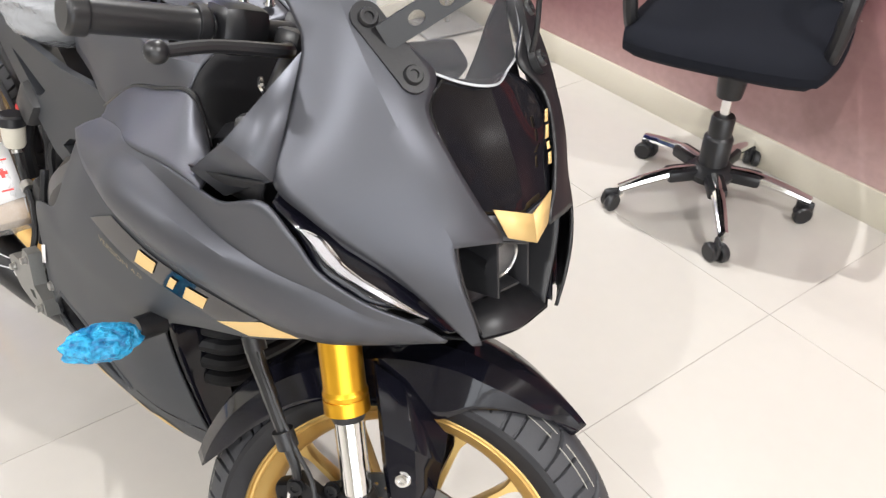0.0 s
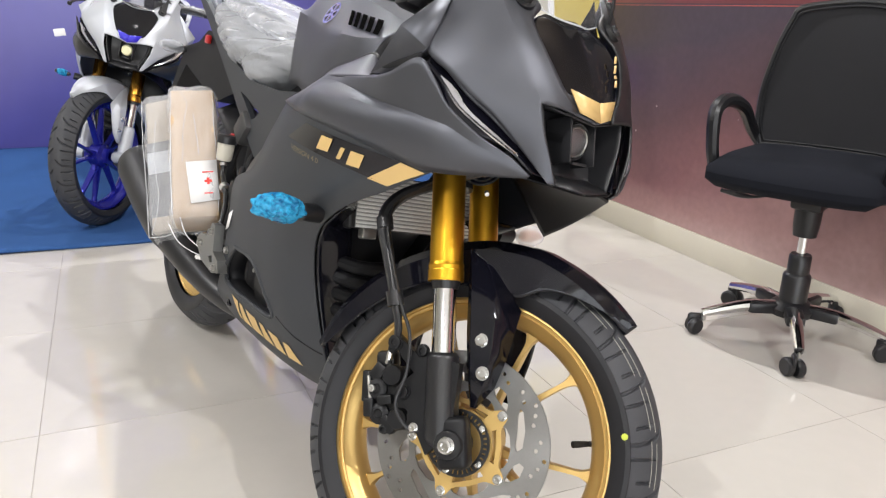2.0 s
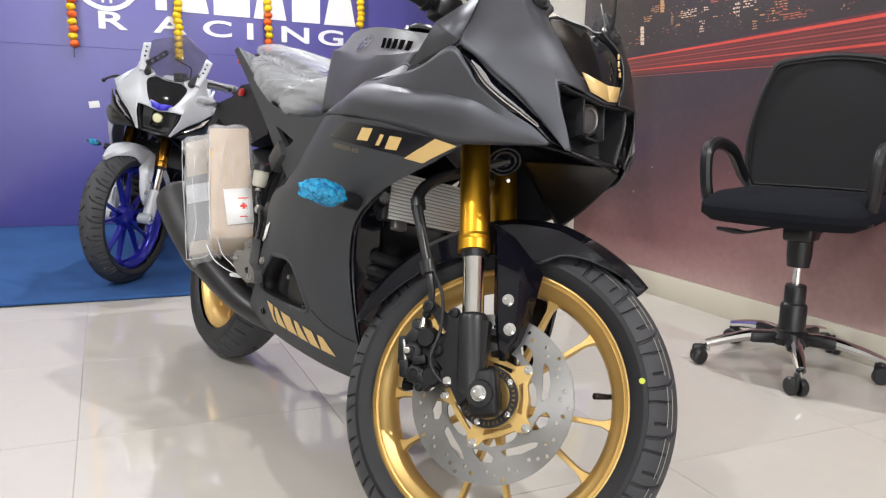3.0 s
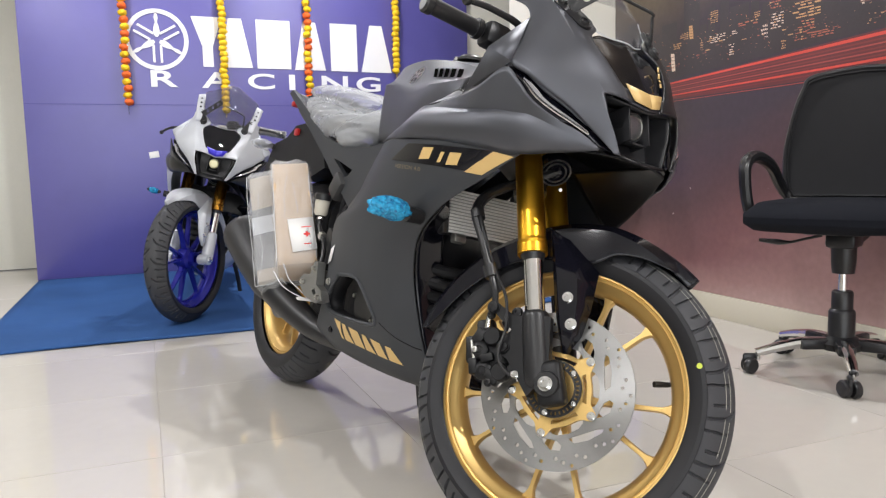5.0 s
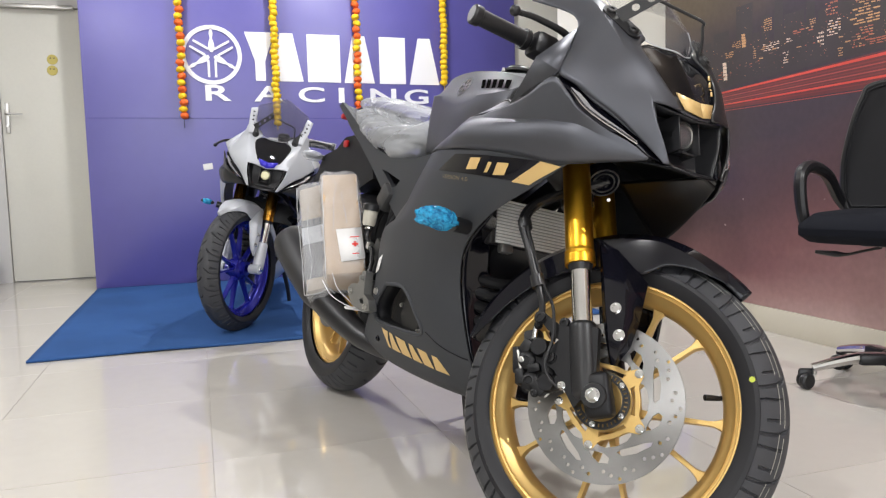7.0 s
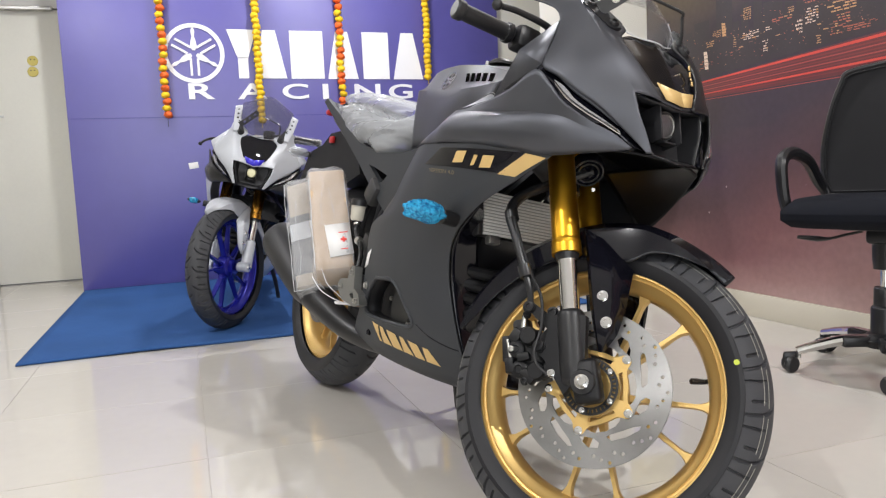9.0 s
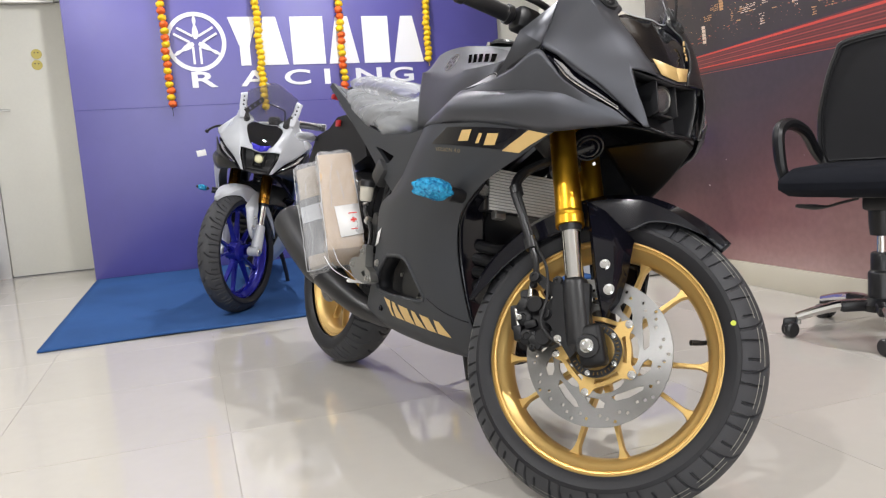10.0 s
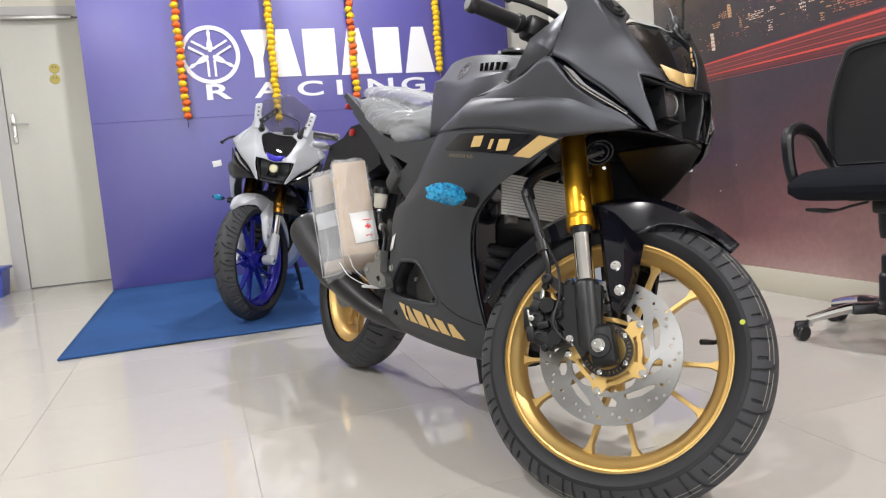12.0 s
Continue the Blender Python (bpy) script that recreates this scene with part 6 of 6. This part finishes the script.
        # vent slots are flat quads, the shade of their depth painted black
        for k in range(5):
            x, z = 0.812 + k * 0.0255, 0.9175 - k * 0.0032
            part("tank_vent", grid(project([(x, z), (x + 0.0175, z - 0.002), (x + 0.054, z - 0.033), (x + 0.0365, z - 0.031)], tank_tree, 4, 6, 0.0065)), VOID, bike, "flat black patch for the shaded depth of a slot in the tank cover")
        for x, y in ((0.955, -0.05), (0.965, -0.02), (0.79, -0.04)):
            part("bolt", bolt(0.006, 0.01, 8), CHROME, bike, m=Matrix.Translation((x, y, 0.925 if x > 0.9 else 0.958)) @ Matrix.Rotation(radians(-90), 4, "X"))
    # seats
    seat = part("rider_seat", patch([[(0.53, -0.07, 0.80), (0.53, 0, 0.84), (0.53, 0.07, 0.80)], [(0.42, -0.115, 0.765), (0.42, 0, 0.815), (0.42, 0.115, 0.765)], [(0.30, -0.13, 0.785), (0.30, 0, 0.825), (0.30, 0.13, 0.785)], [(0.22, -0.12, 0.82), (0.20, 0, 0.87), (0.22, 0.12, 0.82)]], 20, 20), SEATF, bike, solid=0.02)
    part("pillion_seat", patch([[(0.22, -0.10, 0.84), (0.20, 0, 0.90), (0.22, 0.10, 0.84)], [(0.08, -0.10, 0.885), (0.08, 0, 0.935), (0.08, 0.10, 0.885)], [(-0.10, -0.08, 0.93), (-0.10, 0, 0.965), (-0.10, 0.08, 0.93)]], 16, 16), SEATF, bike, solid=0.02)
    part("tail_cowl", patch([[(0.1, -0.12, 0.87), (0.1, 0, 0.86), (0.1, 0.12, 0.87)], [(-0.08, -0.10, 0.945), (-0.1, 0, 0.94), (-0.08, 0.10, 0.945)], [(-0.25, -0.06, 0.96), (-0.28, 0, 0.96), (-0.25, 0.06, 0.96)]], 14, 14), body, bike, solid=0.01)
    if main:
        part("rear_mudguard", prism([(0.10, 0.80), (-0.06, 0.855), (-0.15, 0.852), (-0.22, 0.815), (-0.33, 0.798), (-0.36, 0.775), (-0.43, 0.665), (-0.40, 0.650), (-0.31, 0.74), (-0.16, 0.70), (0.02, 0.66), (0.16, 0.70)], 0.13), DEEP, bike, "black rear mudguard and plate hanger", m=Matrix.Translation((0, -0.065, 0)))
        part("reflector", box(0.03, 0.012, 0.024, 0.004, Matrix.Translation((-0.115, -0.072, 0.826))), RED, bike, "small red reflector")
        for q in (-1, 1):
            rear_ind = part("rear_indicator", tube([(-0.335, q * 0.05, 0.786), (-0.340, q * 0.078, 0.786)], 0.010, 6, 12), BLACKP, bike, "rear indicator on a short stalk")
            film_bm = bmesh.new()
            bmesh.ops.create_icosphere(film_bm, subdivisions=4, radius=1)
            for v in film_bm.verts:
                d = v.co.copy()
                v.co = Vector((d.x * 0.020, d.y * 0.040, d.z * 0.019)) * (1 + 0.16 * noise.noise(d * 2.6) + 0.10 * abs(noise.noise(d * 8)))
            part("film", film_bm, WRAP, rear_ind, "crumpled clear film", m=Matrix.Translation((-0.342, q * 0.108, 0.786)))
            lens_bm = bmesh.new()
            bmesh.ops.create_icosphere(lens_bm, subdivisions=3, radius=1)
            part("lens", lens_bm, BAY, rear_ind, m=Matrix.Translation((-0.342, q * 0.108, 0.786)) @ Matrix.Diagonal((0.013, 0.032, 0.012, 1)))
    part("tail_light", box(0.03, 0.10, 0.02, 0.006, Matrix.Translation((-0.27, 0, 0.945))), RED, bike)
    # footrest hanger, reservoir and clutter behind the fairing
    if main:
        hang = part("footrest_hanger", prism([(0.455, 0.366), (0.47, 0.345), (0.50, 0.325), (0.58, 0.316), (0.618, 0.326), (0.602, 0.350), (0.568, 0.362), (0.556, 0.418), (0.535, 0.420), (0.518, 0.384), (0.475, 0.380)], 0.022, [[(0.545, 0.345), (0.56, 0.335), (0.575, 0.338), (0.565, 0.352)]]), ALU, bike, "cast aluminium footrest hanger", m=Matrix.Translation((0, -0.205, 0)))
        for x, z in ((0.595, 0.332), (0.545, 0.402), (0.485, 0.36)):
            part("bolt", bolt(0.006, 0.008), STEEL, hang, m=Matrix.Translation((x, -0.206, z)))
        pot = part("brake_reservoir", lathe([(0.0, -0.030), (0.015, -0.030), (0.0185, -0.024), (0.0205, 0.014), (0.0, 0.014)], 24, "z"), CREAMP, bike, "cream plastic brake fluid reservoir", m=Matrix.Translation((0.390, -0.150, 0.573)))
        part("cap", lathe([(0.0, 0.032), (0.020, 0.032), (0.0235, 0.028), (0.0235, 0.012), (0.0, 0.012)], 24, "z"), BLACKP, pot, m=Matrix.Translation((0.390, -0.150, 0.573)))
        part("hose", tube([(0.390, -0.150, 0.547), (0.40, -0.15, 0.51), (0.47, -0.16, 0.47), (0.50, -0.17, 0.43), (0.51, -0.18, 0.40)], 0.006, 24, 8), BLACKP, pot)
        part("hose_clip", tube([(0.392, -0.150, 0.538), (0.394, -0.150, 0.532)], 0.0085, 4, 14), STEEL, pot)
        part("cable_clamp", tube([(0.435, -0.155, 0.488), (0.452, -0.155, 0.484)], 0.012, 4, 14), STEEL, bike)
        for q, r in ((((0.44, -0.09, 0.66), (0.45, -0.11, 0.60), (0.44, -0.11, 0.55), (0.46, -0.12, 0.49)), 0.009), (((0.48, -0.10, 0.60), (0.475, -0.12, 0.56), (0.50, -0.13, 0.50), (0.49, -0.13, 0.44)), 0.007), (((0.36, -0.10, 0.62), (0.38, -0.13, 0.55), (0.36, -0.12, 0.47)), 0.014), (((0.52, -0.15, 0.55), (0.54, -0.165, 0.49), (0.53, -0.17, 0.42)), 0.007)):
            part("hose", tube(list(q), r, 24, 8), DEEP, bike)
        part("linkage", box(0.10, 0.05, 0.06, 0.01, Matrix.Translation((0.50, -0.13, 0.47)) @ Matrix.Rotation(0.4, 4, "Y")), mat("casting_dark", (0.03, 0.03, 0.03), 0.5, 0.5, 0.2, 15), bike)
        part("rear_bracket", box(0.06, 0.04, 0.07, 0.012, Matrix.Translation((0.42, -0.12, 0.63)) @ Matrix.Rotation(0.7, 4, "Y")), mat("casting_grey", (0.06, 0.06, 0.062), 0.5, 0.4, 0.2, 15), bike)
        part("connector", box(0.022, 0.012, 0.012, 0.003, Matrix.Translation((0.362, -0.125, 0.602))), RED, bike, "small red connector")
        part("sticker", grid([[(0.594, -0.1945, 0.420), (0.614, -0.1965, 0.430)], [(0.602, -0.1955, 0.458), (0.624, -0.1975, 0.470)]]), PAPER, bike, "small white printed sticker", solid=0.001)
        part("bolt", bolt(0.0075, 0.006, 8), STEEL, bike, m=Matrix.Translation((0.603, -0.187, 0.376)))
        part("bolt", bolt(0.0075, 0.006, 8), BLACKG, bike, m=Matrix.Translation((0.611, -0.162, 0.259)))
        part("under_tail", patch([[(0.30, -0.10, 0.74), (0.30, 0, 0.72), (0.30, 0.10, 0.74)], [(0.10, -0.09, 0.80), (0.10, 0, 0.78), (0.10, 0.09, 0.80)], [(-0.16, -0.06, 0.91), (-0.16, 0, 0.89), (-0.16, 0.06, 0.91)]], 10, 12), BLACKP, bike, solid=0.01)
    # engine, frame, radiator
    part("battery_box", prism([(0.80, 0.73), (0.42, 0.725), (0.36, 0.705), (0.47, 0.63), (0.57, 0.53), (0.80, 0.50)], 0.10, m=Matrix.Translation((0, -0.05, 0))), DEEP, bike)
    part("seat_base", prism([(0.62, 0.80), (0.40, 0.765), (0.20, 0.80), (0.20, 0.76), (0.42, 0.70), (0.62, 0.72)], 0.10, m=Matrix.Translation((0, -0.05, 0))), DEEP, bike)
    part("engine_block", box(0.30, 0.26, 0.26, 0.03, Matrix.Translation((0.72, 0, 0.37))), mat("engine_dark", (0.015, 0.015, 0.016), 0.5, 0.3, 0.3, 15, 0.4, 90), bike)
    cl = part("clutch_cover", lathe([(0.0, -0.165), (0.052, -0.165), (0.062, -0.158), (0.066, -0.14), (0.066, -0.1)], 40, "y"), mat("clutch_black", (0.012, 0.012, 0.013), 0.35, 0.3), bike, "black clutch cover", m=Matrix.Translation((0.74, 0.015, 0.345)))
    for a in (20, 95, 170, 245, 320):
        part("bolt", bolt(0.005, 0.01), STEEL, cl, m=Matrix.Translation((0.74 + 0.06 * math.cos(radians(a)), -0.143, 0.345 + 0.06 * math.sin(radians(a)))))
    part("cylinder", box(0.16, 0.16, 0.26, 0.02, Matrix.Translation((0.82, 0, 0.49)) @ Matrix.Rotation(radians(35), 4, "Y")), BLACKP, bike)
    part("frame_spar", tube([(1.10, -0.09, 0.80), (0.85, -0.13, 0.70), (0.60, -0.13, 0.55), (0.50, -0.11, 0.38)], [0.035, 0.04, 0.04, 0.035], 24, 10), BLACKP, bike)
    part("frame_spar", tube([(1.10, 0.09, 0.80), (0.85, 0.13, 0.70), (0.60, 0.13, 0.55), (0.50, 0.11, 0.38)], [0.035, 0.04, 0.04, 0.035], 24, 10), BLACKP, bike)
    part("head_tube", tube([HEAD + UP_S * 0.40, HEAD + UP_S * 0.62], 0.035, 8, 16), BLACKP, bike)
    RADM = Matrix.Translation((0.985, 0.008, 0.582)) @ Matrix.Rotation(radians(-12), 4, "Y")
    rad = part("radiator", box(0.022, 0.264, 0.100, 0.003), BLACKP, bike, "aluminium finned radiator", m=RADM)
    if main:
        for k in range(14):
            part("fin", box(0.006, 0.256, 0.0046, 0.0008, Matrix.Translation((0.013, 0.0, -0.0455 + k * 0.007))), RADI, rad, m=RADM)
        part("core", box(0.004, 0.256, 0.097, 0), mat("radiator_core", (0.45, 0.445, 0.43), 0.6, 0.4), rad, m=RADM @ Matrix.Translation((0.0115, 0, 0)))
    for s in (-1, 1):
        part("tank_end", box(0.026, 0.014, 0.104, 0.006, Matrix.Translation((0.0, s * 0.135, 0))), BLACKP, rad, m=RADM)
    part("radiator_foot", box(0.02, 0.03, 0.02, 0.004, Matrix.Translation((0.01, -0.10, -0.058))), ALU, rad, m=RADM)
    for k, z in enumerate((0.455, 0.425, 0.395, 0.365)):
        part("header_pipe", tube([(0.93, -0.10, z), (0.965, -0.06, z - 0.004), (0.97, 0.02, z), (0.95, 0.09, z)], 0.014, 16, 10), DEEP, bike)
    part("rear_hugger", patch([[(0.30, -0.06, 0.42), (0.30, 0, 0.45), (0.30, 0.06, 0.42)], [(0.2, -0.07, 0.56), (0.2, 0, 0.6), (0.2, 0.07, 0.56)], [(0.05, -0.07, 0.64), (0.05, 0, 0.67), (0.05, 0.07, 0.64)]], 12, 14), BLACKP, bike, solid=0.004)
    part("shock", tube([(0.42, 0, 0.42), (0.38, 0, 0.55), (0.36, 0, 0.68)], 0.03, 20, 16), BLACKP, bike)
    part("side_stand", tube([(0.52, 0.13, 0.26), (0.50, 0.19, 0.13), (0.485, 0.235, 0.012), (0.47, 0.26, 0.012)], [0.014, 0.012, 0.011, 0.012], 20, 8), BLACKP, bike)
    HORN_M = Matrix.Translation((1.172, 0.0, 0.694)) @ Matrix.Rotation(radians(-18), 4, "Z") @ Matrix.Rotation(radians(38), 4, "Y")
    horn = part("horn", lathe([(0.0, 0.02), (0.008, 0.018), (0.014, 0.010), (0.03, 0.012), (0.036, 0.004), (0.036, -0.012), (0.0, -0.02)], 32, "x"), BLACKG, bike, "round black horn", m=HORN_M)
    for r in (0.021, 0.030):
        part("horn_ring", tube([(0.012, r * math.cos(a), r * math.sin(a)) for a in (i * math.pi / 16 for i in range(33))], 0.0018, 40, 6), STEEL, horn, m=HORN_M)
    part("horn_bolt", tube([(1.19, 0.006, 0.655), (1.20, 0.0, 0.653)], 0.0036, 4, 12), STEEL, horn)
    return bike


BIKE_M = Matrix.Translation((0.803, 1.439, 0.004)) @ Matrix.Rotation(radians(-79.57), 4, "Z") @ Matrix.Rotation(radians(-13.08), 4, "X")
main_scheme = dict(body=GREY, low=GREYLOW, wheel=GOLD, fork=GOLDF, accent=GOLDD, guard=BLACKG, spoke=-6, valve=22)
motorcycle(BIKE_M, "matte graphite sports motorcycle with gold wheels and gold fork", main_scheme, 32.4, (-0.008, -0.031, -0.025), True)
second_scheme = dict(body=SILVER, low=SILVER, wheel=BLUEW, fork=BRONZE, accent=BLUED, guard=SILVER, spoke=10, valve=60)
SECOND_M = Matrix.Translation((0.748, 3.953, 0.016)) @ Matrix.Rotation(radians(-100), 4, "Z") @ Matrix.Rotation(radians(-15.4), 4, "X") @ Matrix.Rotation(radians(0.8), 4, "Y")
motorcycle(SECOND_M, "silver sports motorcycle with blue wheels standing on the blue carpet", second_scheme, -27, (0, -0.0125, 0.010), False)


# ---- things on the motorcycle ----
def block(sx, sy, sz, jitter, seed, n=10, bevel=0.006):
    """A box with slightly soft, uneven faces."""
    bm = box(sx, sy, sz, bevel)
    bmesh.ops.subdivide_edges(bm, edges=[e for e in bm.edges if e.calc_length() > 0.03], cuts=n, use_grid_fill=True)
    for v in bm.verts:
        p = v.co * (14 if jitter < 0.003 else 26) + Vector((seed, seed * 2, 0))
        v.co += Vector((noise.noise(p), noise.noise(p + Vector((9, 0, 0))), noise.noise(p + Vector((0, 9, 0))))) * jitter
    return bm


def leaning(face, up, side, depth):
    """The pose of a leaning parcel: its face's middle, its long and wide directions, half its depth."""
    u = Vector(up).normalized()
    w = Vector(side)
    w = (w - u * w.dot(u)).normalized()
    y = u.cross(w)
    m = Matrix((w, y, u)).transposed().to_4x4()
    return Matrix.Translation(Vector(face) + y * depth) @ m


CARD_M = leaning((0.791, 1.130, 0.578), (0.03, 0.215, 0.283), (0.108, -0.03, -0.01), 0.05)
card = thing("cardboard_box", "tall brown cardboard box in clear film with a label", "box", "parcels", m=CARD_M)
part("carton", block(0.106, 0.10, 0.350, 0.002, 3), CARD, card)
part("film", block(0.118, 0.114, 0.374, 0.009, 5, 26, 0.02), FILM, card, "loose clear plastic film", smooth=60)
lab = part("label", grid([[(-0.010, -0.0585, -0.142), (0.057, -0.0585, -0.136)], [(-0.019, -0.0585, -0.032), (0.053, -0.0585, -0.030)]]), PAPER, card, "white paper label with a red cross", solid=0.0006)
part("cross", prism([(-0.0025, -0.007), (0.0025, -0.007), (0.0025, -0.0025), (0.007, -0.0025), (0.007, 0.0025), (0.0025, 0.0025), (0.0025, 0.007), (-0.0025, 0.007), (-0.0025, 0.0025), (-0.007, 0.0025), (-0.007, -0.0025), (-0.0025, -0.0025)], 0.0008), REDP, lab, m=Matrix.Diagonal((1, 1, 1, 1)) @ Matrix.Translation((0.032, -0.0598, -0.086)) @ Matrix.Diagonal((1.25, 1, 1.25, 1)))
for zz, w in ((-0.062, 0.026), (-0.118, 0.020)):
    part("line", box(w, 0.0006, 0.003, 0, Matrix.Translation((0.032, -0.0594, zz))), REDP, lab)

PACK_M = leaning((0.717, 1.212, 0.535), (0.02, 0.235, 0.31), (0.075, -0.05, -0.012), 0.065)
pack = thing("wrapped_package", "flat grey and white carton wrapped in clear film", "package", "parcels", m=PACK_M)
part("carton", block(0.066, 0.125, 0.365, 0.0015, 8), mat("pale_carton", (0.36, 0.30, 0.23), 0.6, 0, 0.1, 6), pack)
part("sleeve", box(0.068, 0.127, 0.21, 0.004, Matrix.Translation((0, 0, -0.04))), mat("grey_print", (0.075, 0.08, 0.09), 0.35, 0, 0.15, 5), pack)
part("band", box(0.069, 0.128, 0.065, 0.004, Matrix.Translation((0, 0, 0.005))), mat("pale_print", (0.42, 0.44, 0.47), 0.4), pack)
part("film", block(0.082, 0.139, 0.40, 0.008, 12, 26, 0.018), FILM, pack, "loose clear plastic film", smooth=60)

def seam(pts, r, owner, seed):
    """A gathered fold of film along a line."""
    q = cr(pts, 26)
    q = [p + Vector((noise.noise(p * 30 + Vector((seed, 0, 0))), noise.noise(p * 30 + Vector((0, seed, 0))), 0)) * 0.0022 for p in q]
    part("film_seam", tube([tuple(p) for p in q], [r * (0.35 + 0.6 * abs(noise.noise(p * 45))) for p in q], 40, 6), CREASE, owner)


seam([(-0.0395, -0.067, -0.195), (-0.038, -0.068, -0.07), (-0.041, -0.067, 0.06), (-0.038, -0.067, 0.185)], 0.0022, pack, 1)
seam([(0.0395, -0.067, -0.195), (0.041, -0.068, -0.07), (0.038, -0.067, 0.06), (0.040, -0.067, 0.188)], 0.0026, pack, 2)
seam([(-0.030, -0.069, -0.19), (-0.008, -0.070, -0.10), (-0.014, -0.070, 0.02), (-0.004, -0.069, 0.12)], 0.0018, pack, 3)
seam([(-0.0395, -0.067, -0.195), (0.0, -0.069, -0.199), (0.0395, -0.067, -0.195), (0.0395, 0.05, -0.197)], 0.0026, pack, 4)
seam([(0.0395, -0.06, -0.17), (0.041, -0.01, -0.06), (0.040, 0.03, 0.05), (0.041, 0.02, 0.16)], 0.002, pack, 5)
seam([(-0.053, -0.052, -0.17), (-0.055, -0.055, -0.05), (-0.052, -0.053, 0.06), (-0.050, -0.050, 0.17)], 0.0022, card, 6)
seam([(0.052, -0.053, -0.165), (0.054, -0.055, -0.05), (0.051, -0.054, 0.06), (0.050, -0.05, 0.168)], 0.0020, card, 7)
seam([(0.012, -0.057, -0.012), (0.008, -0.058, 0.05), (0.002, -0.057, 0.10)], 0.0018, card, 8)
seam([(-0.03, -0.057, 0.172), (-0.012, -0.058, 0.13), (-0.022, -0.058, 0.06), (-0.026, -0.057, -0.03)], 0.0016, card, 9)
part("film_crest", tube([(-0.045, 0.0, 0.178), (-0.02, -0.01, 0.186), (0.01, 0.005, 0.181), (0.042, -0.005, 0.187)], [0.006, 0.012, 0.008, 0.012, 0.004], 24, 8), FILM, card)

# string and tag
tag = thing("hang_tag", "white paper tag on a thin string tied to the footrest", "tag", m=Matrix.Translation((0, 0, 0)))
part("string", tube([(0.74, 1.03, 0.44), (0.75, 1.015, 0.40), (0.775, 1.005, 0.37), (0.795, 1.0, 0.345)], 0.0012, 20, 6), WHITE, tag)
part("string", tube([(0.715, 1.05, 0.42), (0.73, 1.02, 0.385), (0.76, 1.005, 0.36), (0.79, 1.0, 0.345)], 0.0012, 20, 6), WHITE, tag)
part("card", block(0.05, 0.018, 0.008, 0.001, 4, 4, 0.003), PAPER, tag, m=Matrix.Translation((0.79, 1.0, 0.343)) @ Matrix.Rotation(radians(12), 4, "Y"))


# wrapped seat
def wrap(stations, seed, amp):
    rows = []
    for x, z, h, w in [tuple(v) for v in cr3(stations, 90)]:
        ring = []
        for k in range(96):
            a = 2 * math.pi * k / 96
            c, s = math.cos(a), math.sin(a)
            q = Vector((x, w * abs(c) ** 0.8 * (1 if c > 0 else -1), z + h * abs(s) ** 0.8 * (1 if s > 0 else -1)))
            r = 1 - abs(noise.noise(Vector((q.x * 4, q.y * 15 + q.z * 30 - q.x * 9, seed)))) * 2.8
            r2 = 1 - abs(noise.noise(Vector((q.x * 10, q.y * 40 + q.z * 62 - q.x * 22, seed + 3)))) * 2.6
            q += Vector((0, c, s)) * (amp * r + amp * 0.5 * r2)
            ring.append(q)
        rows.append(ring)
    return grid(rows, True)


def cr3(st, n):
    a = cr([(s[0], s[1], s[2]) for s in st], n)
    b = cr([(s[0], s[3], 0) for s in st], n)
    return [(p.x, p.y, max(0.004, p.z), max(0.006, q.y)) for p, q in zip(a, b)]


cover = thing("seat_wrap", "crumpled clear plastic sheet wrapped over the motorcycle seat", "plastic cover", m=BIKE_M)
part("front_sheet", wrap([(0.565, 0.825, 0.012, 0.05), (0.52, 0.81, 0.044, 0.090), (0.42, 0.787, 0.058, 0.134), (0.30, 0.813, 0.055, 0.145), (0.17, 0.86, 0.045, 0.135), (0.05, 0.90, 0.03, 0.11), (0.0, 0.92, 0.008, 0.08)], 2.0, 0.009), SHEET, cover, "milky lower fold of the sheet", smooth=40)
part("rear_sheet", wrap([(0.45, 0.868, 0.008, 0.07), (0.38, 0.88, 0.026, 0.10), (0.25, 0.905, 0.032, 0.115), (0.12, 0.93, 0.030, 0.11), (0.02, 0.95, 0.018, 0.09), (-0.02, 0.955, 0.006, 0.06)], 6.0, 0.008), WRAP, cover, smooth=40)

# ---- floor tiles ----
far_v, far_f = [], []
for i in range(-15, 8):
    for j in range(-18, 9):
        x, y = 0.1 + 0.6 * i, 0.6 + 0.6 * j
        if (i >= -8 and j >= -9) or not -8.6 < x < 4.9:
            continue
        k = len(far_v)
        far_v += [(x + a, y + b, 0.0) for a, b in ((-0.2992, -0.2992), (0.2992, -0.2992), (0.2992, 0.2992), (-0.2992, 0.2992))]
        far_f.append((k, k + 1, k + 2, k + 3))
far_mesh = bpy.data.meshes.new("far_tiles")
far_mesh.from_pydata(far_v, [], far_f)
far_mesh.materials.append(FLOOR)
far = tagged(new("far_tiles", far_mesh), kind="stuff")
far.parent = floor
far.matrix_parent_inverse = floor.matrix_world.inverted()
tb = box(0.5984, 0.5984, 0.006, 0.0006, seg=1)
tile_mesh = bpy.data.meshes.new("tile")
tb.to_mesh(tile_mesh)
tb.free()
tile_mesh.materials.append(FLOOR)
for i in range(-8, 8):
    for j in range(-9, 9):
        x, y = 0.1 + 0.6 * i, 0.6 + 0.6 * j
        if not (-8.6 < x < 4.9 and -10.2 < y < 5.9):
            continue
        t = new("tile", tile_mesh)
        t.parent = floor
        t.matrix_parent_inverse = floor.matrix_world.inverted()
        t.location = (x, y, -0.003 + 0.0001 * ((i * 7 + j * 3) % 4))
